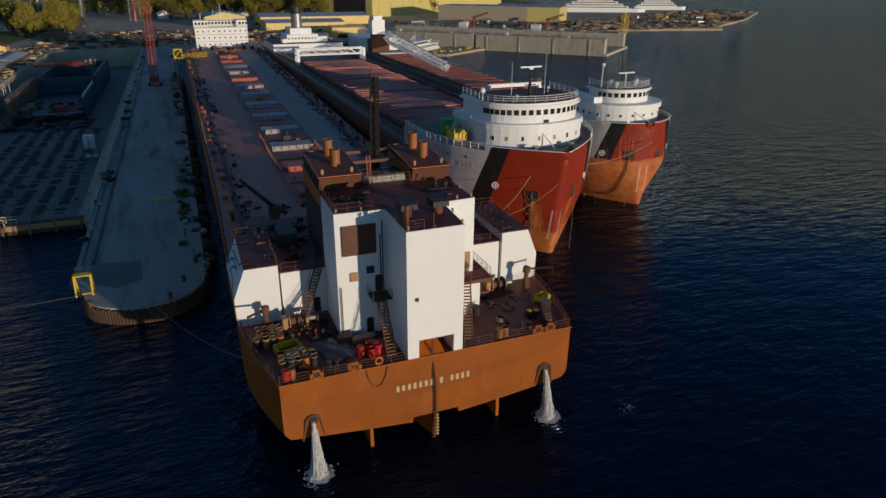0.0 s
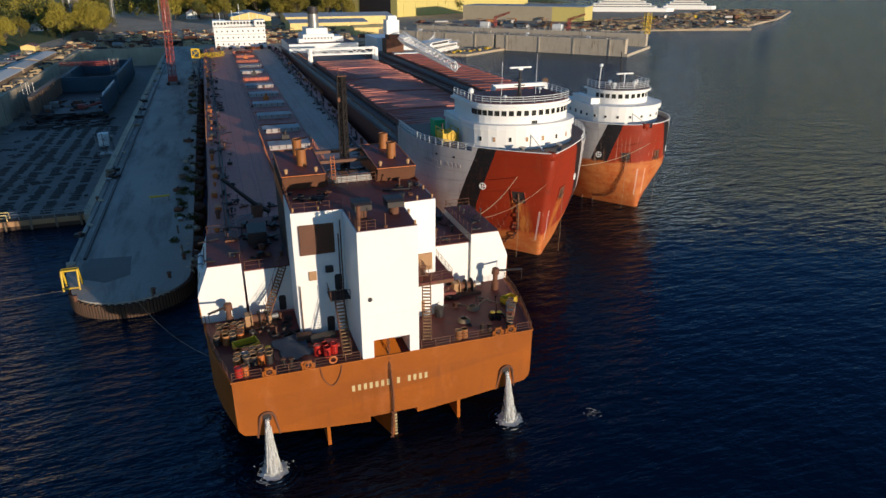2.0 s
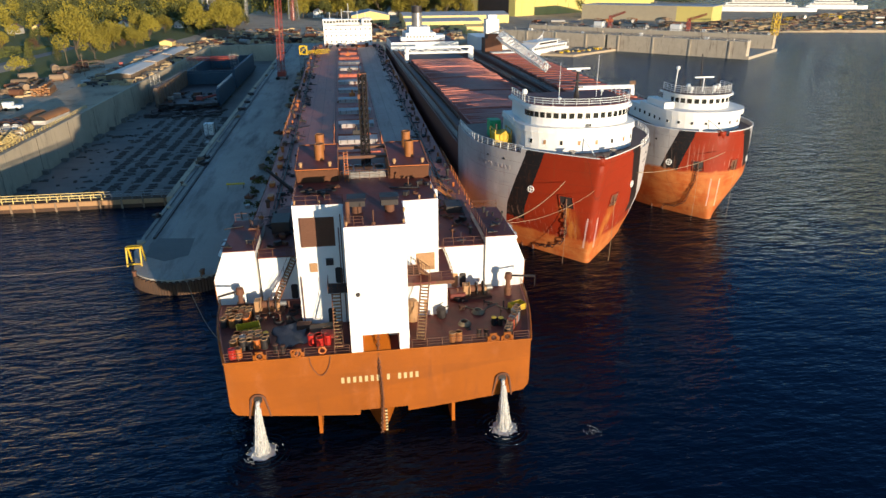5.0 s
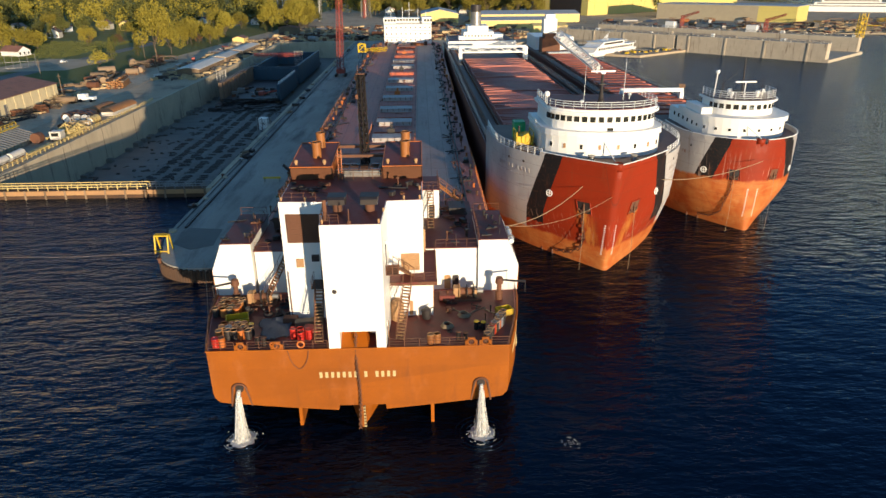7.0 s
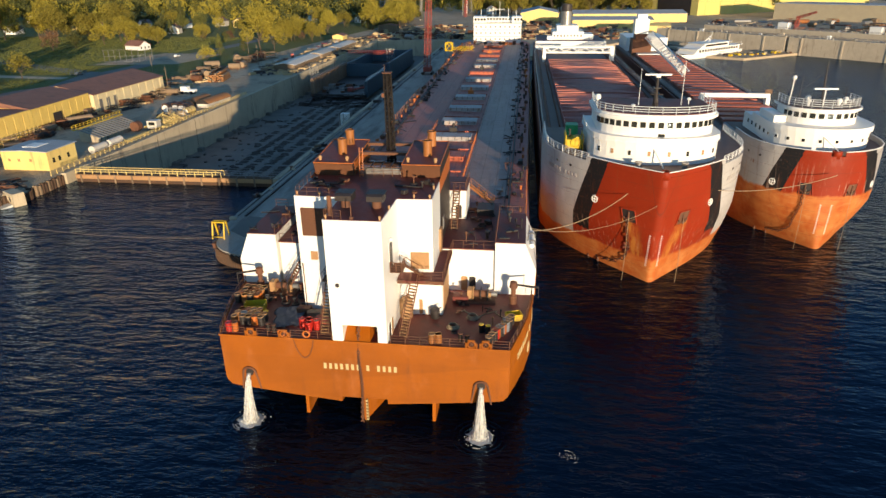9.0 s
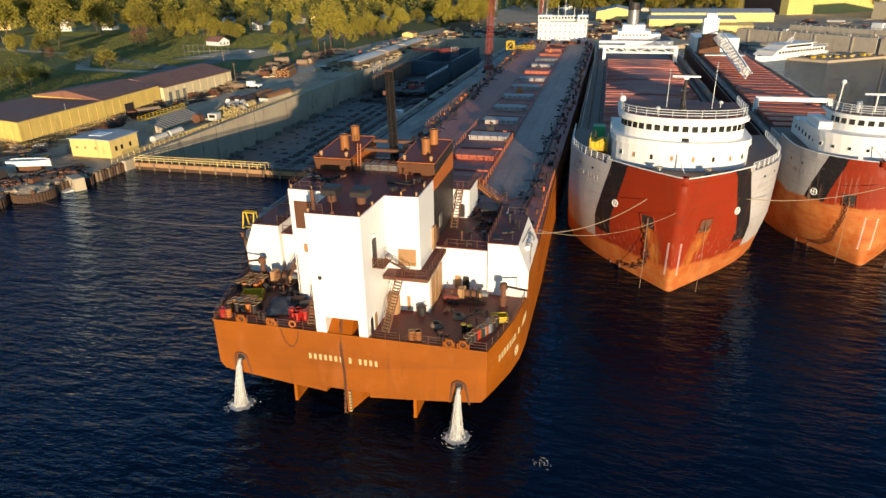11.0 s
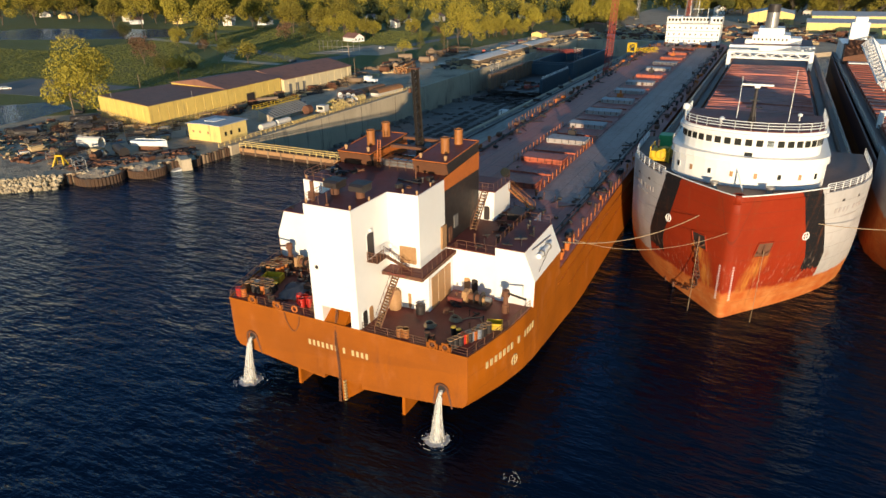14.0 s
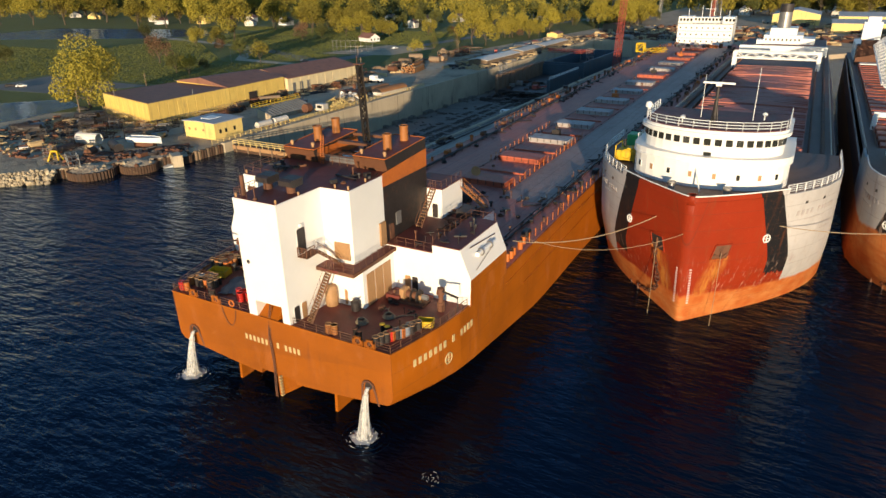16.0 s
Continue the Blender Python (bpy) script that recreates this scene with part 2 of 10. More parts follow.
def deck_mat(name, a, b, rustc):
    """Deck plating with long welded seams, plate-to-plate tone changes and tracked ore dust."""
    m, n, l, bs = shader(name)
    co = n.new("ShaderNodeTexCoord").outputs["Object"]
    x, y = axis(n, l, co, 0), axis(n, l, co, 1)
    col = mix(n, l, ramp(n, l, noise_tex(n, l, co, 0.07, 6.0, 0.65, (1, 0.35, 1)), 0.38, 0.62), a, b)
    cx, cy = maths(n, l, 'FLOOR', maths(n, l, 'DIVIDE', x, 2.9)), maths(n, l, 'FLOOR', maths(n, l, 'DIVIDE', y, 11.0))
    cell = n.new("ShaderNodeTexWhiteNoise")
    cell.noise_dimensions = '2D'
    cv = n.new("ShaderNodeCombineXYZ")
    l.new(cx, cv.inputs[0])
    l.new(cy, cv.inputs[1])
    l.new(cv.outputs[0], cell.inputs["Vector"])
    col = mix(n, l, maths(n, l, 'MULTIPLY', cell.outputs["Value"], 0.28), col, tuple(v * 0.55 for v in b))
    col = mix(n, l, maths(n, l, 'MULTIPLY', ramp(n, l, noise_tex(n, l, co, 0.5, 8.0, 0.7), 0.52, 0.7), 0.6), col, rustc)
    col = mix(n, l, maths(n, l, 'MULTIPLY', ramp(n, l, noise_tex(n, l, co, 0.9, 6.0, 0.6, (1, 0.1, 1)), 0.56, 0.7), 0.5), col, tuple(v * 0.4 for v in b))
    s1 = maths(n, l, 'LESS_THAN', maths(n, l, 'FRACT', maths(n, l, 'DIVIDE', x, 2.9)), 0.045)
    s2 = maths(n, l, 'LESS_THAN', maths(n, l, 'FRACT', maths(n, l, 'DIVIDE', y, 11.0)), 0.014)
    col = mix(n, l, maths(n, l, 'MULTIPLY', maths(n, l, 'MAXIMUM', s1, s2), 0.45), col, (0.03, 0.022, 0.02))
    l.new(col, bs.inputs["Base Color"])
    bs.inputs["Roughness"].default_value = 0.62
    bp = n.new("ShaderNodeBump")
    bp.inputs["Strength"].default_value, bp.inputs["Distance"].default_value = 0.7, 0.22
    l.new(noise_tex(n, l, co, 0.9, 6.0), bp.inputs["Height"])
    l.new(bp.outputs["Normal"], bs.inputs["Normal"])
    return m


DECK_WORN = deck_mat("ore_stained_deck_plating", (0.50, 0.16, 0.11), (0.40, 0.15, 0.115), (0.42, 0.08, 0.04))
DECK_LANE = deck_mat("grey_trodden_deck_lane", (0.38, 0.27, 0.23), (0.30, 0.20, 0.17), (0.27, 0.11, 0.08))
DECK_GREY = surface("grey_worn_deck_plating", (0.17, 0.105, 0.085), (0.12, 0.075, 0.06), 0.65, stain=(0.10, 0.05, 0.04), stain_scale=0.2, stretch=(1, 0.12, 1), bump=0.15, coarse=0.08)
HATCH_RED = surface("rust_red_hatch_paint", (0.48, 0.115, 0.06), (0.37, 0.09, 0.05), 0.55, stain=(0.10, 0.05, 0.04), bump=0.15, vary=0.22)
LAKER_HATCH = surface("faded_maroon_hatch_paint", (0.40, 0.13, 0.095), (0.29, 0.09, 0.07), 0.6, stain=(0.12, 0.06, 0.05), bump=0.15, vary=0.25)
HATCH_PALE = surface("pale_grey_hatch_coaming", (0.42, 0.39, 0.38), (0.33, 0.29, 0.28), 0.6, stain=(0.22, 0.09, 0.05), bump=0.1)
BLACK = surface("black_funnel_paint", (0.018, 0.016, 0.016), (0.03, 0.022, 0.02), 0.5, stain=(0.07, 0.035, 0.02), bump=0.1)
ORANGE = surface("orange_ship_paint", (0.50, 0.135, 0.02), (0.42, 0.115, 0.025), 0.5, stain=(0.22, 0.07, 0.025), bump=0.1)
TAN = surface("tan_pipe_paint", (0.34, 0.125, 0.03), (0.26, 0.095, 0.025), 0.55, stain=(0.12, 0.05, 0.025), stretch=(1, 1, 0.3), bump=0.1)
BUFF = surface("buff_door_paint", (0.42, 0.24, 0.11), (0.34, 0.19, 0.09), 0.6, bump=0.1)
DARK = surface("dark_steel", (0.025, 0.022, 0.022), (0.04, 0.03, 0.028), 0.55, bump=0.1)
RUST = surface("rusted_steel", (0.17, 0.07, 0.035), (0.10, 0.045, 0.028), 0.8, stain=(0.05, 0.03, 0.025), bump=0.4)
STEEL = surface("galvanised_steel", (0.32, 0.31, 0.30), (0.24, 0.23, 0.22), 0.45, 0.6, bump=0.1)
YELLOW = surface("safety_yellow_paint", (0.68, 0.45, 0.015), (0.58, 0.37, 0.02), 0.5, stain=(0.2, 0.12, 0.05), bump=0.1)
FADED = surface("faded_cream_yellow_paint", (0.72, 0.54, 0.20), (0.60, 0.44, 0.17), 0.6, stain=(0.3, 0.2, 0.1), bump=0.1)
GREEN = surface("green_machine_paint", (0.03, 0.36, 0.14), (0.025, 0.30, 0.12), 0.5, bump=0.1)
REDP = surface("bright_red_drum_paint", (0.50, 0.025, 0.015), (0.40, 0.02, 0.015), 0.4, stain=(0.15, 0.03, 0.02), bump=0.1)
GLASS = surface("dark_window_glass", (0.02, 0.022, 0.02), (0.03, 0.03, 0.025), 0.08, bump=0.0, spec=0.7)
LETTER = surface("cream_letter_paint", (0.56, 0.44, 0.22), (0.48, 0.38, 0.2), 0.5, bump=0.0)
DARKCHAIN = surface("dark_rusted_chain", (0.10, 0.035, 0.02), (0.06, 0.025, 0.018), 0.8, bump=0.2)
ROPE = surface("weathered_mooring_rope", (0.36, 0.27, 0.17), (0.28, 0.20, 0.12), 0.9, bump=0.3, bump_scale=30)
BLUEGREY = surface("blue_grey_tarpaulin", (0.22, 0.24, 0.28), (0.16, 0.175, 0.21), 0.5, bump=0.6, bump_scale=2.0)
CONCRETE = surface("weathered_concrete", (0.52, 0.43, 0.30), (0.40, 0.33, 0.23), 0.85, stain=(0.13, 0.11, 0.10), stain_scale=0.35, stretch=(1, 1, 0.2), bump=0.3, coarse=0.1)
PIER_TOP = surface("grey_gravel_pier_surface", (0.42, 0.38, 0.32), (0.31, 0.28, 0.235), 0.9, stain=(0.15, 0.135, 0.12), stain_lo=0.48, stain_hi=0.68, stain_scale=0.22, stretch=(1, 0.16, 1), bump=0.8, coarse=0.05, bump_scale=1.2, bump_dist=0.2)
DOCK_FLOOR = surface("damp_dock_floor_concrete", (0.205, 0.19, 0.165), (0.14, 0.13, 0.115), 0.75, stain=(0.10, 0.094, 0.085), stain_scale=0.15, stretch=(0.25, 1, 1), bump=0.4, coarse=0.12)
BLOCK = surface("damp_dark_block", (0.10, 0.094, 0.085), (0.07, 0.066, 0.06), 0.8, bump=0.3)
TIMBER = surface("orange_brown_sawn_timber", (0.36, 0.17, 0.06), (0.26, 0.115, 0.045), 0.8, stain=(0.14, 0.07, 0.035), stretch=(1, 0.2, 1), bump=0.3)
SHEET = surface("rusty_sheet_piling", (0.10, 0.052, 0.027), (0.06, 0.036, 0.024), 0.85, stain=(0.06, 0.04, 0.03), stretch=(1, 1, 0.25), bump=0.4)
ROCK = surface("pale_riprap_stone", (0.44, 0.36, 0.24), (0.33, 0.27, 0.18), 0.9, bump=0.6, vary=0.3)
YARD = surface("yard_gravel", (0.52, 0.41, 0.28), (0.38, 0.295, 0.2), 0.95, stain=(0.10, 0.085, 0.07), stain_scale=0.08, bump=1.0, bump_scale=0.6, bump_dist=1.1, coarse=0.05)
ASPHALT = surface("worn_asphalt", (0.20, 0.185, 0.165), (0.16, 0.15, 0.13), 0.9, stain=(0.14, 0.13, 0.12), stain_scale=0.1, bump=0.7, bump_dist=0.08, coarse=0.08)
GRASS = surface("park_lawn", (0.14, 0.15, 0.03), (0.11, 0.125, 0.025), 0.95, stain=(0.17, 0.15, 0.05), stain_scale=0.03, bump=1.0, bump_scale=1.3, bump_dist=0.6, coarse=0.03, fine=1.0)
YEL_BRIGHT = surface("bright_yellow_wall_cladding", (0.80, 0.57, 0.15), (0.70, 0.48, 0.12), 0.6, stain=(0.40, 0.26, 0.10), stretch=(1, 1, 0.15), bump=0.1)
SHED_CREAM = surface("pale_cream_shed_cladding", (0.72, 0.60, 0.36), (0.62, 0.51, 0.31), 0.6, stain=(0.36, 0.27, 0.16), stretch=(1, 1, 0.12), bump=0.1)
YEL_WALL = surface("cream_yellow_metal_cladding", (0.80, 0.60, 0.21), (0.72, 0.53, 0.18), 0.6, stain=(0.34, 0.24, 0.12), stretch=(1, 1, 0.1), bump=0.1)
HALL_YEL = surface("bright_yellow_hall_cladding", (0.62, 0.52, 0.16), (0.57, 0.47, 0.15), 0.6, bump=0.1)
HALL_TAN = surface("tan_metal_cladding", (0.42, 0.36, 0.25), (0.37, 0.31, 0.22), 0.6, bump=0.1)
ROOF_BROWN = surface("rust_brown_roof_sheet", (0.27, 0.125, 0.085), (0.20, 0.095, 0.068), 0.75, stain=(0.11, 0.065, 0.05), bump=0.2)
ROOF_GREY = surface("pale_grey_roof_membrane", (0.40, 0.42, 0.44), (0.33, 0.35, 0.37), 0.7, bump=0.2)
CAISSON = surface("grey_caisson_plating", (0.52, 0.44, 0.33), (0.43, 0.36, 0.27), 0.7, stain=(0.14, 0.10, 0.07), stretch=(1, 1, 0.15), bump=0.2)
BLUE_BARGE = surface("dark_blue_barge_paint", (0.035, 0.075, 0.11), (0.03, 0.055, 0.08), 0.6, stain=(0.10, 0.07, 0.05), stretch=(1, 1, 0.2), bump=0.2)
CRANE_RED = surface("faded_red_crane_paint", (0.36, 0.07, 0.05), (0.28, 0.06, 0.045), 0.6, bump=0.1)
WOOD = surface("weathered_timber", (0.26, 0.18, 0.11), (0.19, 0.13, 0.085), 0.85, bump=0.4, vary=0.25)
BARK = surface("grey_brown_bark", (0.10, 0.075, 0.05), (0.075, 0.055, 0.04), 0.95, bump=0.5)
# LEAF and LEAF_DARK carry sunlit yellow and shaded green in their colour
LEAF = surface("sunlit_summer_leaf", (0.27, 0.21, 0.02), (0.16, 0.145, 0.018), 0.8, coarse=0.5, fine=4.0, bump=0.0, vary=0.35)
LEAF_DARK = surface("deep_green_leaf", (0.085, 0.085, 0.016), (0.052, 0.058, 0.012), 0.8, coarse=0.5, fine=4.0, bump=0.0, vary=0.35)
LEAF_RED = surface("copper_leaf", (0.13, 0.07, 0.035), (0.10, 0.055, 0.03), 0.8, coarse=0.5, fine=4.0, bump=0.0, vary=0.3)
STRAW = surface("sun_bleached_timber", (0.52, 0.38, 0.2), (0.42, 0.3, 0.16), 0.85, bump=0.4, vary=0.25)
GRASS_TUFT = surface("grass_blades", (0.12, 0.12, 0.021), (0.085, 0.095, 0.017), 0.9, coarse=0.04, bump=0.0)
LOUVRE = surface("brown_louvre_paint", (0.15, 0.062, 0.03), (0.11, 0.045, 0.024), 0.6, bump=0.1)
# Tan puts low sun on the barge's near inner wall into its colour
BARGE_TAN = surface("sunlit_tan_barge_plating", (0.26, 0.15, 0.09), (0.17, 0.11, 0.075), 0.7, stain=(0.10, 0.07, 0.05), stretch=(1, 1, 0.2), bump=0.3)


def mist_mat():
    """Falling spray: white water broken up by streaks of air."""
    m, n, l, b = shader("falling_spray")
    co = n.new("ShaderNodeTexCoord").outputs["Object"]
    b.inputs["Base Color"].default_value = (0.72, 0.71, 0.68, 1)
    b.inputs["Roughness"].default_value = 0.7
    streak = ramp(n, l, noise_tex(n, l, co, 3.0, 6.0, 0.65, (1.6, 1.6, 0.3)), 0.42, 0.66)
    l.new(maths(n, l, 'MULTIPLY', streak, 0.6), b.inputs["Alpha"])
    return m


SPRAY = mist_mat()
FOAM = surface("white_water_foam", (0.68, 0.67, 0.63), (0.50, 0.50, 0.48), 0.5, fine=5.0, bump=0.8, bump_scale=3.0, bump_dist=0.15)
HOUSE_ROOF = surface("asphalt_shingle_roof", (0.20, 0.16, 0.14), (0.15, 0.12, 0.11), 0.9, bump=0.3, vary=0.3)
SIDING = surface("white_house_siding", (0.68, 0.63, 0.55), (0.6, 0.55, 0.48), 0.7, bump=0.1, vary=0.2)
DARKRUST = surface("dark_brown_mast_paint", (0.016, 0.011, 0.008), (0.011, 0.008, 0.007), 0.7, bump=0.2)

# ---- builders ----
def part(name, bm, material, parent=None, label="", smooth=False):
    """Links a bmesh as one mesh object, under a thing or a part."""
    me = bpy.data.meshes.new(name)
    bm.normal_update()
    bm.to_mesh(me)
    bm.free()
    if smooth:
        me.shade_smooth()
    for mt in (material if isinstance(material, (list, tuple)) else [material]):
        me.materials.append(mt)
    ob = new(name, me)
    ob.parent = parent
    if label:
        ob["label"] = label
    return ob


def thing(name, label, category, group="", kind="", at=(0, 0, 0), turn=0.0):
    ob = tagged(new(name), label, category, group, kind)
    ob.matrix_world = pose(*at, 0, 0, turn)
    ob.empty_display_size = 0.2
    return ob


def box(bm, x0, x1, y0, y1, z0, z1, mat_index=0):
    v = [bm.verts.new(p) for p in ((x0, y0, z0), (x1, y0, z0), (x1, y1, z0), (x0, y1, z0), (x0, y0, z1), (x1, y0, z1), (x1, y1, z1), (x0, y1, z1))]
    for q in ((3, 2, 1, 0), (4, 5, 6, 7), (0, 1, 5, 4), (1, 2, 6, 5), (2, 3, 7, 6), (3, 0, 4, 7)):
        bm.faces.new([v[i] for i in q]).material_index = mat_index
    return v


def prism(bm, poly, z0, z1, mat_index=0):
    """Upright prism over a counter-clockwise plan polygon; z0 and z1 are numbers or functions of x, y."""
    f0 = z0 if callable(z0) else (lambda x, y: z0)
    f1 = z1 if callable(z1) else (lambda x, y: z1)
    a = [bm.verts.new((x, y, f0(x, y))) for x, y in poly]
    b = [bm.verts.new((x, y, f1(x, y))) for x, y in poly]
    bm.faces.new(a[::-1]).material_index = mat_index
    bm.faces.new(b).material_index = mat_index
    k = len(poly)
    for i in range(k):
        bm.faces.new((a[i], a[(i + 1) % k], b[(i + 1) % k], b[i])).material_index = mat_index


def extrude_y(bm, poly, y0, y1):
    """Prism along y over an x, z polygon."""
    a = [bm.verts.new((x, y0, z)) for x, z in poly]
    b = [bm.verts.new((x, y1, z)) for x, z in poly]
    bm.faces.new(a)
    bm.faces.new(b[::-1])
    k = len(poly)
    for i in range(k):
        bm.faces.new((a[i], b[i], b[(i + 1) % k], a[(i + 1) % k]))


def bar(bm, p, q, r, seg=6, r2=None):
    """Round bar from p to q."""
    p, q = Vector(p), Vector(q)
    d = q - p
    if d.length < 1e-6:
        return
    rot = d.to_track_quat('Z', 'Y').to_matrix()
    r2 = r if r2 is None else r2
    ring = [[bm.verts.new(o + rot @ Vector((rr * math.cos(2 * math.pi * i / seg), rr * math.sin(2 * math.pi * i / seg), 0))) for i in range(seg)]
            for o, rr in ((p, r), (q, r2))]
    bm.faces.new(ring[0][::-1])
    bm.faces.new(ring[1])
    for i in range(seg):
        bm.faces.new((ring[0][i], ring[0][(i + 1) % seg], ring[1][(i + 1) % seg], ring[1][i]))


def tube(bm, pts, r, seg=6):
    """One bent round bar through the points."""
    pts = [Vector(p) for p in pts]
    rows = []
    for i, p in enumerate(pts):
        d = pts[min(i + 1, len(pts) - 1)] - pts[max(i - 1, 0)]
        q = d.to_track_quat('Z', 'Y').to_matrix()
        rows.append([bm.verts.new(p + q @ Vector((r * math.cos(2 * math.pi * k / seg), r * math.sin(2 * math.pi * k / seg), 0))) for k in range(seg)])
    bm.faces.new(rows[0][::-1])
    bm.faces.new(rows[-1])
    for a, b in zip(rows, rows[1:]):
        for k in range(seg):
            bm.faces.new((a[k], a[(k + 1) % seg], b[(k + 1) % seg], b[k]))


def lathe(bm, profile, seg=16, centre=(0, 0, 0)):
    """Closed body of revolution about z from (radius, height) pairs, lowest first."""
    cx, cy, cz = centre
    rings = [[bm.verts.new((cx + r * math.cos(2 * math.pi * i / seg), cy + r * math.sin(2 * math.pi * i / seg), cz + h)) for i in range(seg)] for r, h in profile]
    bm.faces.new(rings[0][::-1])
    bm.faces.new(rings[-1])
    for a, b in zip(rings, rings[1:]):
        for i in range(seg):
            bm.faces.new((a[i], a[(i + 1) % seg], b[(i + 1) % seg], b[i]))


def ring(bm, centre, r, thick, normal=(0, 0, 1), seg=18, sub=6):
    """Torus."""
    c, q = Vector(centre), Vector(normal).to_track_quat('Z', 'Y').to_matrix()
    rows = []
    for i in range(seg):
        a = 2 * math.pi * i / seg
        rows.append([bm.verts.new(c + q @ Vector(((r + thick * math.cos(b)) * math.cos(a), (r + thick * math.cos(b)) * math.sin(a), thick * math.sin(b))))
                     for b in (2 * math.pi * j / sub for j in range(sub))])
    for i in range(seg):
        u, w = rows[i], rows[(i + 1) % seg]
        for j in range(sub):
            bm.faces.new((u[j], w[j], w[(j + 1) % sub], u[(j + 1) % sub]))


def loft(bm, rows, cap_first=True, cap_last=True, mat_index=0):
    """Skin over rows of equally many points, with both ends closed."""
    vs = [[bm.verts.new(p) for p in r] for r in rows]
    for a, b in zip(vs, vs[1:]):
        for i in range(len(a) - 1):
            f = (a[i], a[i + 1], b[i + 1], b[i])
            if len({tuple(round(c, 4) for c in v.co) for v in f}) > 2:
                bm.faces.new(f).material_index = mat_index
    for use, r in ((cap_first, vs[0][::-1]), (cap_last, vs[-1])):
        if use:
            bm.faces.new(r).material_index = mat_index
    bmesh.ops.remove_doubles(bm, verts=bm.verts, dist=1e-4)
    bmesh.ops.recalc_face_normals(bm, faces=bm.faces)


def sheet(bm, x0, x1, y0, y1, z, n=1):
    v = [bm.verts.new(p) for p in ((x0, y0, z), (x1, y0, z), (x1, y1, z), (x0, y1, z))]
    bm.faces.new(v)


def railing(parent, pts, height=1.1, rails=3, step=2.0, r=0.035, material=None, name="railing", label=""):
    """Posts and rails along a line of deck points, as one part."""
    bm = bmesh.new()
    for a, b in zip(pts, pts[1:]):
        a, b = Vector(a), Vector(b)
        k = max(1, round((b - a).length / step))
        for i in range(k + 1):
            p = a.lerp(b, i / k)
            bar(bm, p, p + Vector((0, 0, height)), r * 1.15, 4)
        for j in range(rails):
            up = Vector((0, 0, height * (j + 1) / rails))
            bar(bm, a + up, b + up, r, 4)
    return part(name, bm, material or STEEL, parent, label)


def posted_railing(parent, pts, height=1.1, rails=3, step=2.0, r=0.035, material=None):
    """A railing near the viewer: top rail as the part, with each lower rail and each post a piece of its own."""
    pts = [Vector(p) for p in pts]
    bm = bmesh.new()
    tube(bm, [p + Vector((0, 0, height)) for p in pts], r * 1.2, 6)
    top = part("railing", bm, material or STEEL, parent)
    for j in range(rails - 1):
        bm = bmesh.new()
        tube(bm, [p + Vector((0, 0, height * (j + 1) / rails)) for p in pts], r, 5)
        part("rail", bm, material or STEEL, top)
    bm = bmesh.new()
    bar(bm, (0, 0, 0), (0, 0, height), r * 1.2, 6)
    first = part("post", bm, material or STEEL, top)
    spots = []
    for a, b in zip(pts, pts[1:]):
        k = max(1, round((b - a).length / step))
        spots += [a.lerp(b, i / k) for i in range(k)]
    first.location = spots[0]
    for p in spots[1:] + [pts[-1]]:
        ob = new("post", first.data)
        ob.parent, ob.location = top, p
    return top


def stairs(parent, p, q, width=0.9, material=None, name="stairway", across=(1, 0, 0)):
    """An open ship's stair from the lower point p to the upper q: two strings, treads, and sloping handrails as parts."""
    p, q, w = Vector(p), Vector(q), Vector(across).normalized() * width / 2
    st = part(name, _stair_strings(p, q, w), material or RUST, parent)
    n = max(3, round((q.z - p.z) / 0.3))
    for i in range(n):
        c = p.lerp(q, (i + 0.5) / n)
        bm = bmesh.new()
        run = Vector((q.x - p.x, q.y - p.y, 0)).normalized() * 0.14
        v = [bm.verts.new(c + s * w + t * run + Vector((0, 0, h))) for h in (-0.025, 0.025) for s, t in ((-1, -1), (1, -1), (1, 1), (-1, 1))]
        for f in ((3, 2, 1, 0), (4, 5, 6, 7), (0, 1, 5, 4), (1, 2, 6, 5), (2, 3, 7, 6), (3, 0, 4, 7)):
            bm.faces.new([v[k] for k in f])
        bmesh.ops.recalc_face_normals(bm, faces=bm.faces)
        part("tread", bm, BUFF, st)
    bm = bmesh.new()
    for s in (-1, 1):
        bar(bm, p + s * w + Vector((0, 0, 1.0)), q + s * w + Vector((0, 0, 1.0)), 0.03, 4)
        for t in (0.0, 0.33, 0.66, 1.0):
            c = p.lerp(q, t) + s * w
            bar(bm, c, c + Vector((0, 0, 1.0)), 0.03, 4)
    part("handrail", bm, material or RUST, st)
    return st


def _stair_strings(p, q, w):
    bm = bmesh.new()
    for s in (-1, 1):
        a, b = p + s * w, q + s * w
        for o in (-0.09, 0.09):
            bar(bm, a + Vector((0, 0, o)), b + Vector((0, 0, o)), 0.06, 4)
    return bm


def lattice(bm, p, q, w0, w1, bays, r=0.06, br=0.035):
    """Four-legged lattice boom from p to q."""
    p, q = Vector(p), Vector(q)
    d = (q - p).normalized()
    u = d.orthogonal().normalized()
    v = d.cross(u)
    pts = []
    for i in range(bays + 1):
        t = i / bays
        c, w = p.lerp(q, t), (w0 + (w1 - w0) * t) / 2
        pts.append([c + w * (a * u + b * v) for a, b in ((1, 1), (-1, 1), (-1, -1), (1, -1))])
    for i in range(4):
        bar(bm, pts[0][i], pts[-1][i], r, 5)
    for k in range(bays):
        for i in range(4):
            bar(bm, pts[k][i], pts[k][(i + 1) % 4], br, 4)
            a, b = (i, (i + 1) % 4) if k % 2 else ((i + 1) % 4, i)
            bar(bm, pts[k][a], pts[k + 1][b], br, 4)

# ---- water, land, pier and dry dock ----
LAND = 2.5
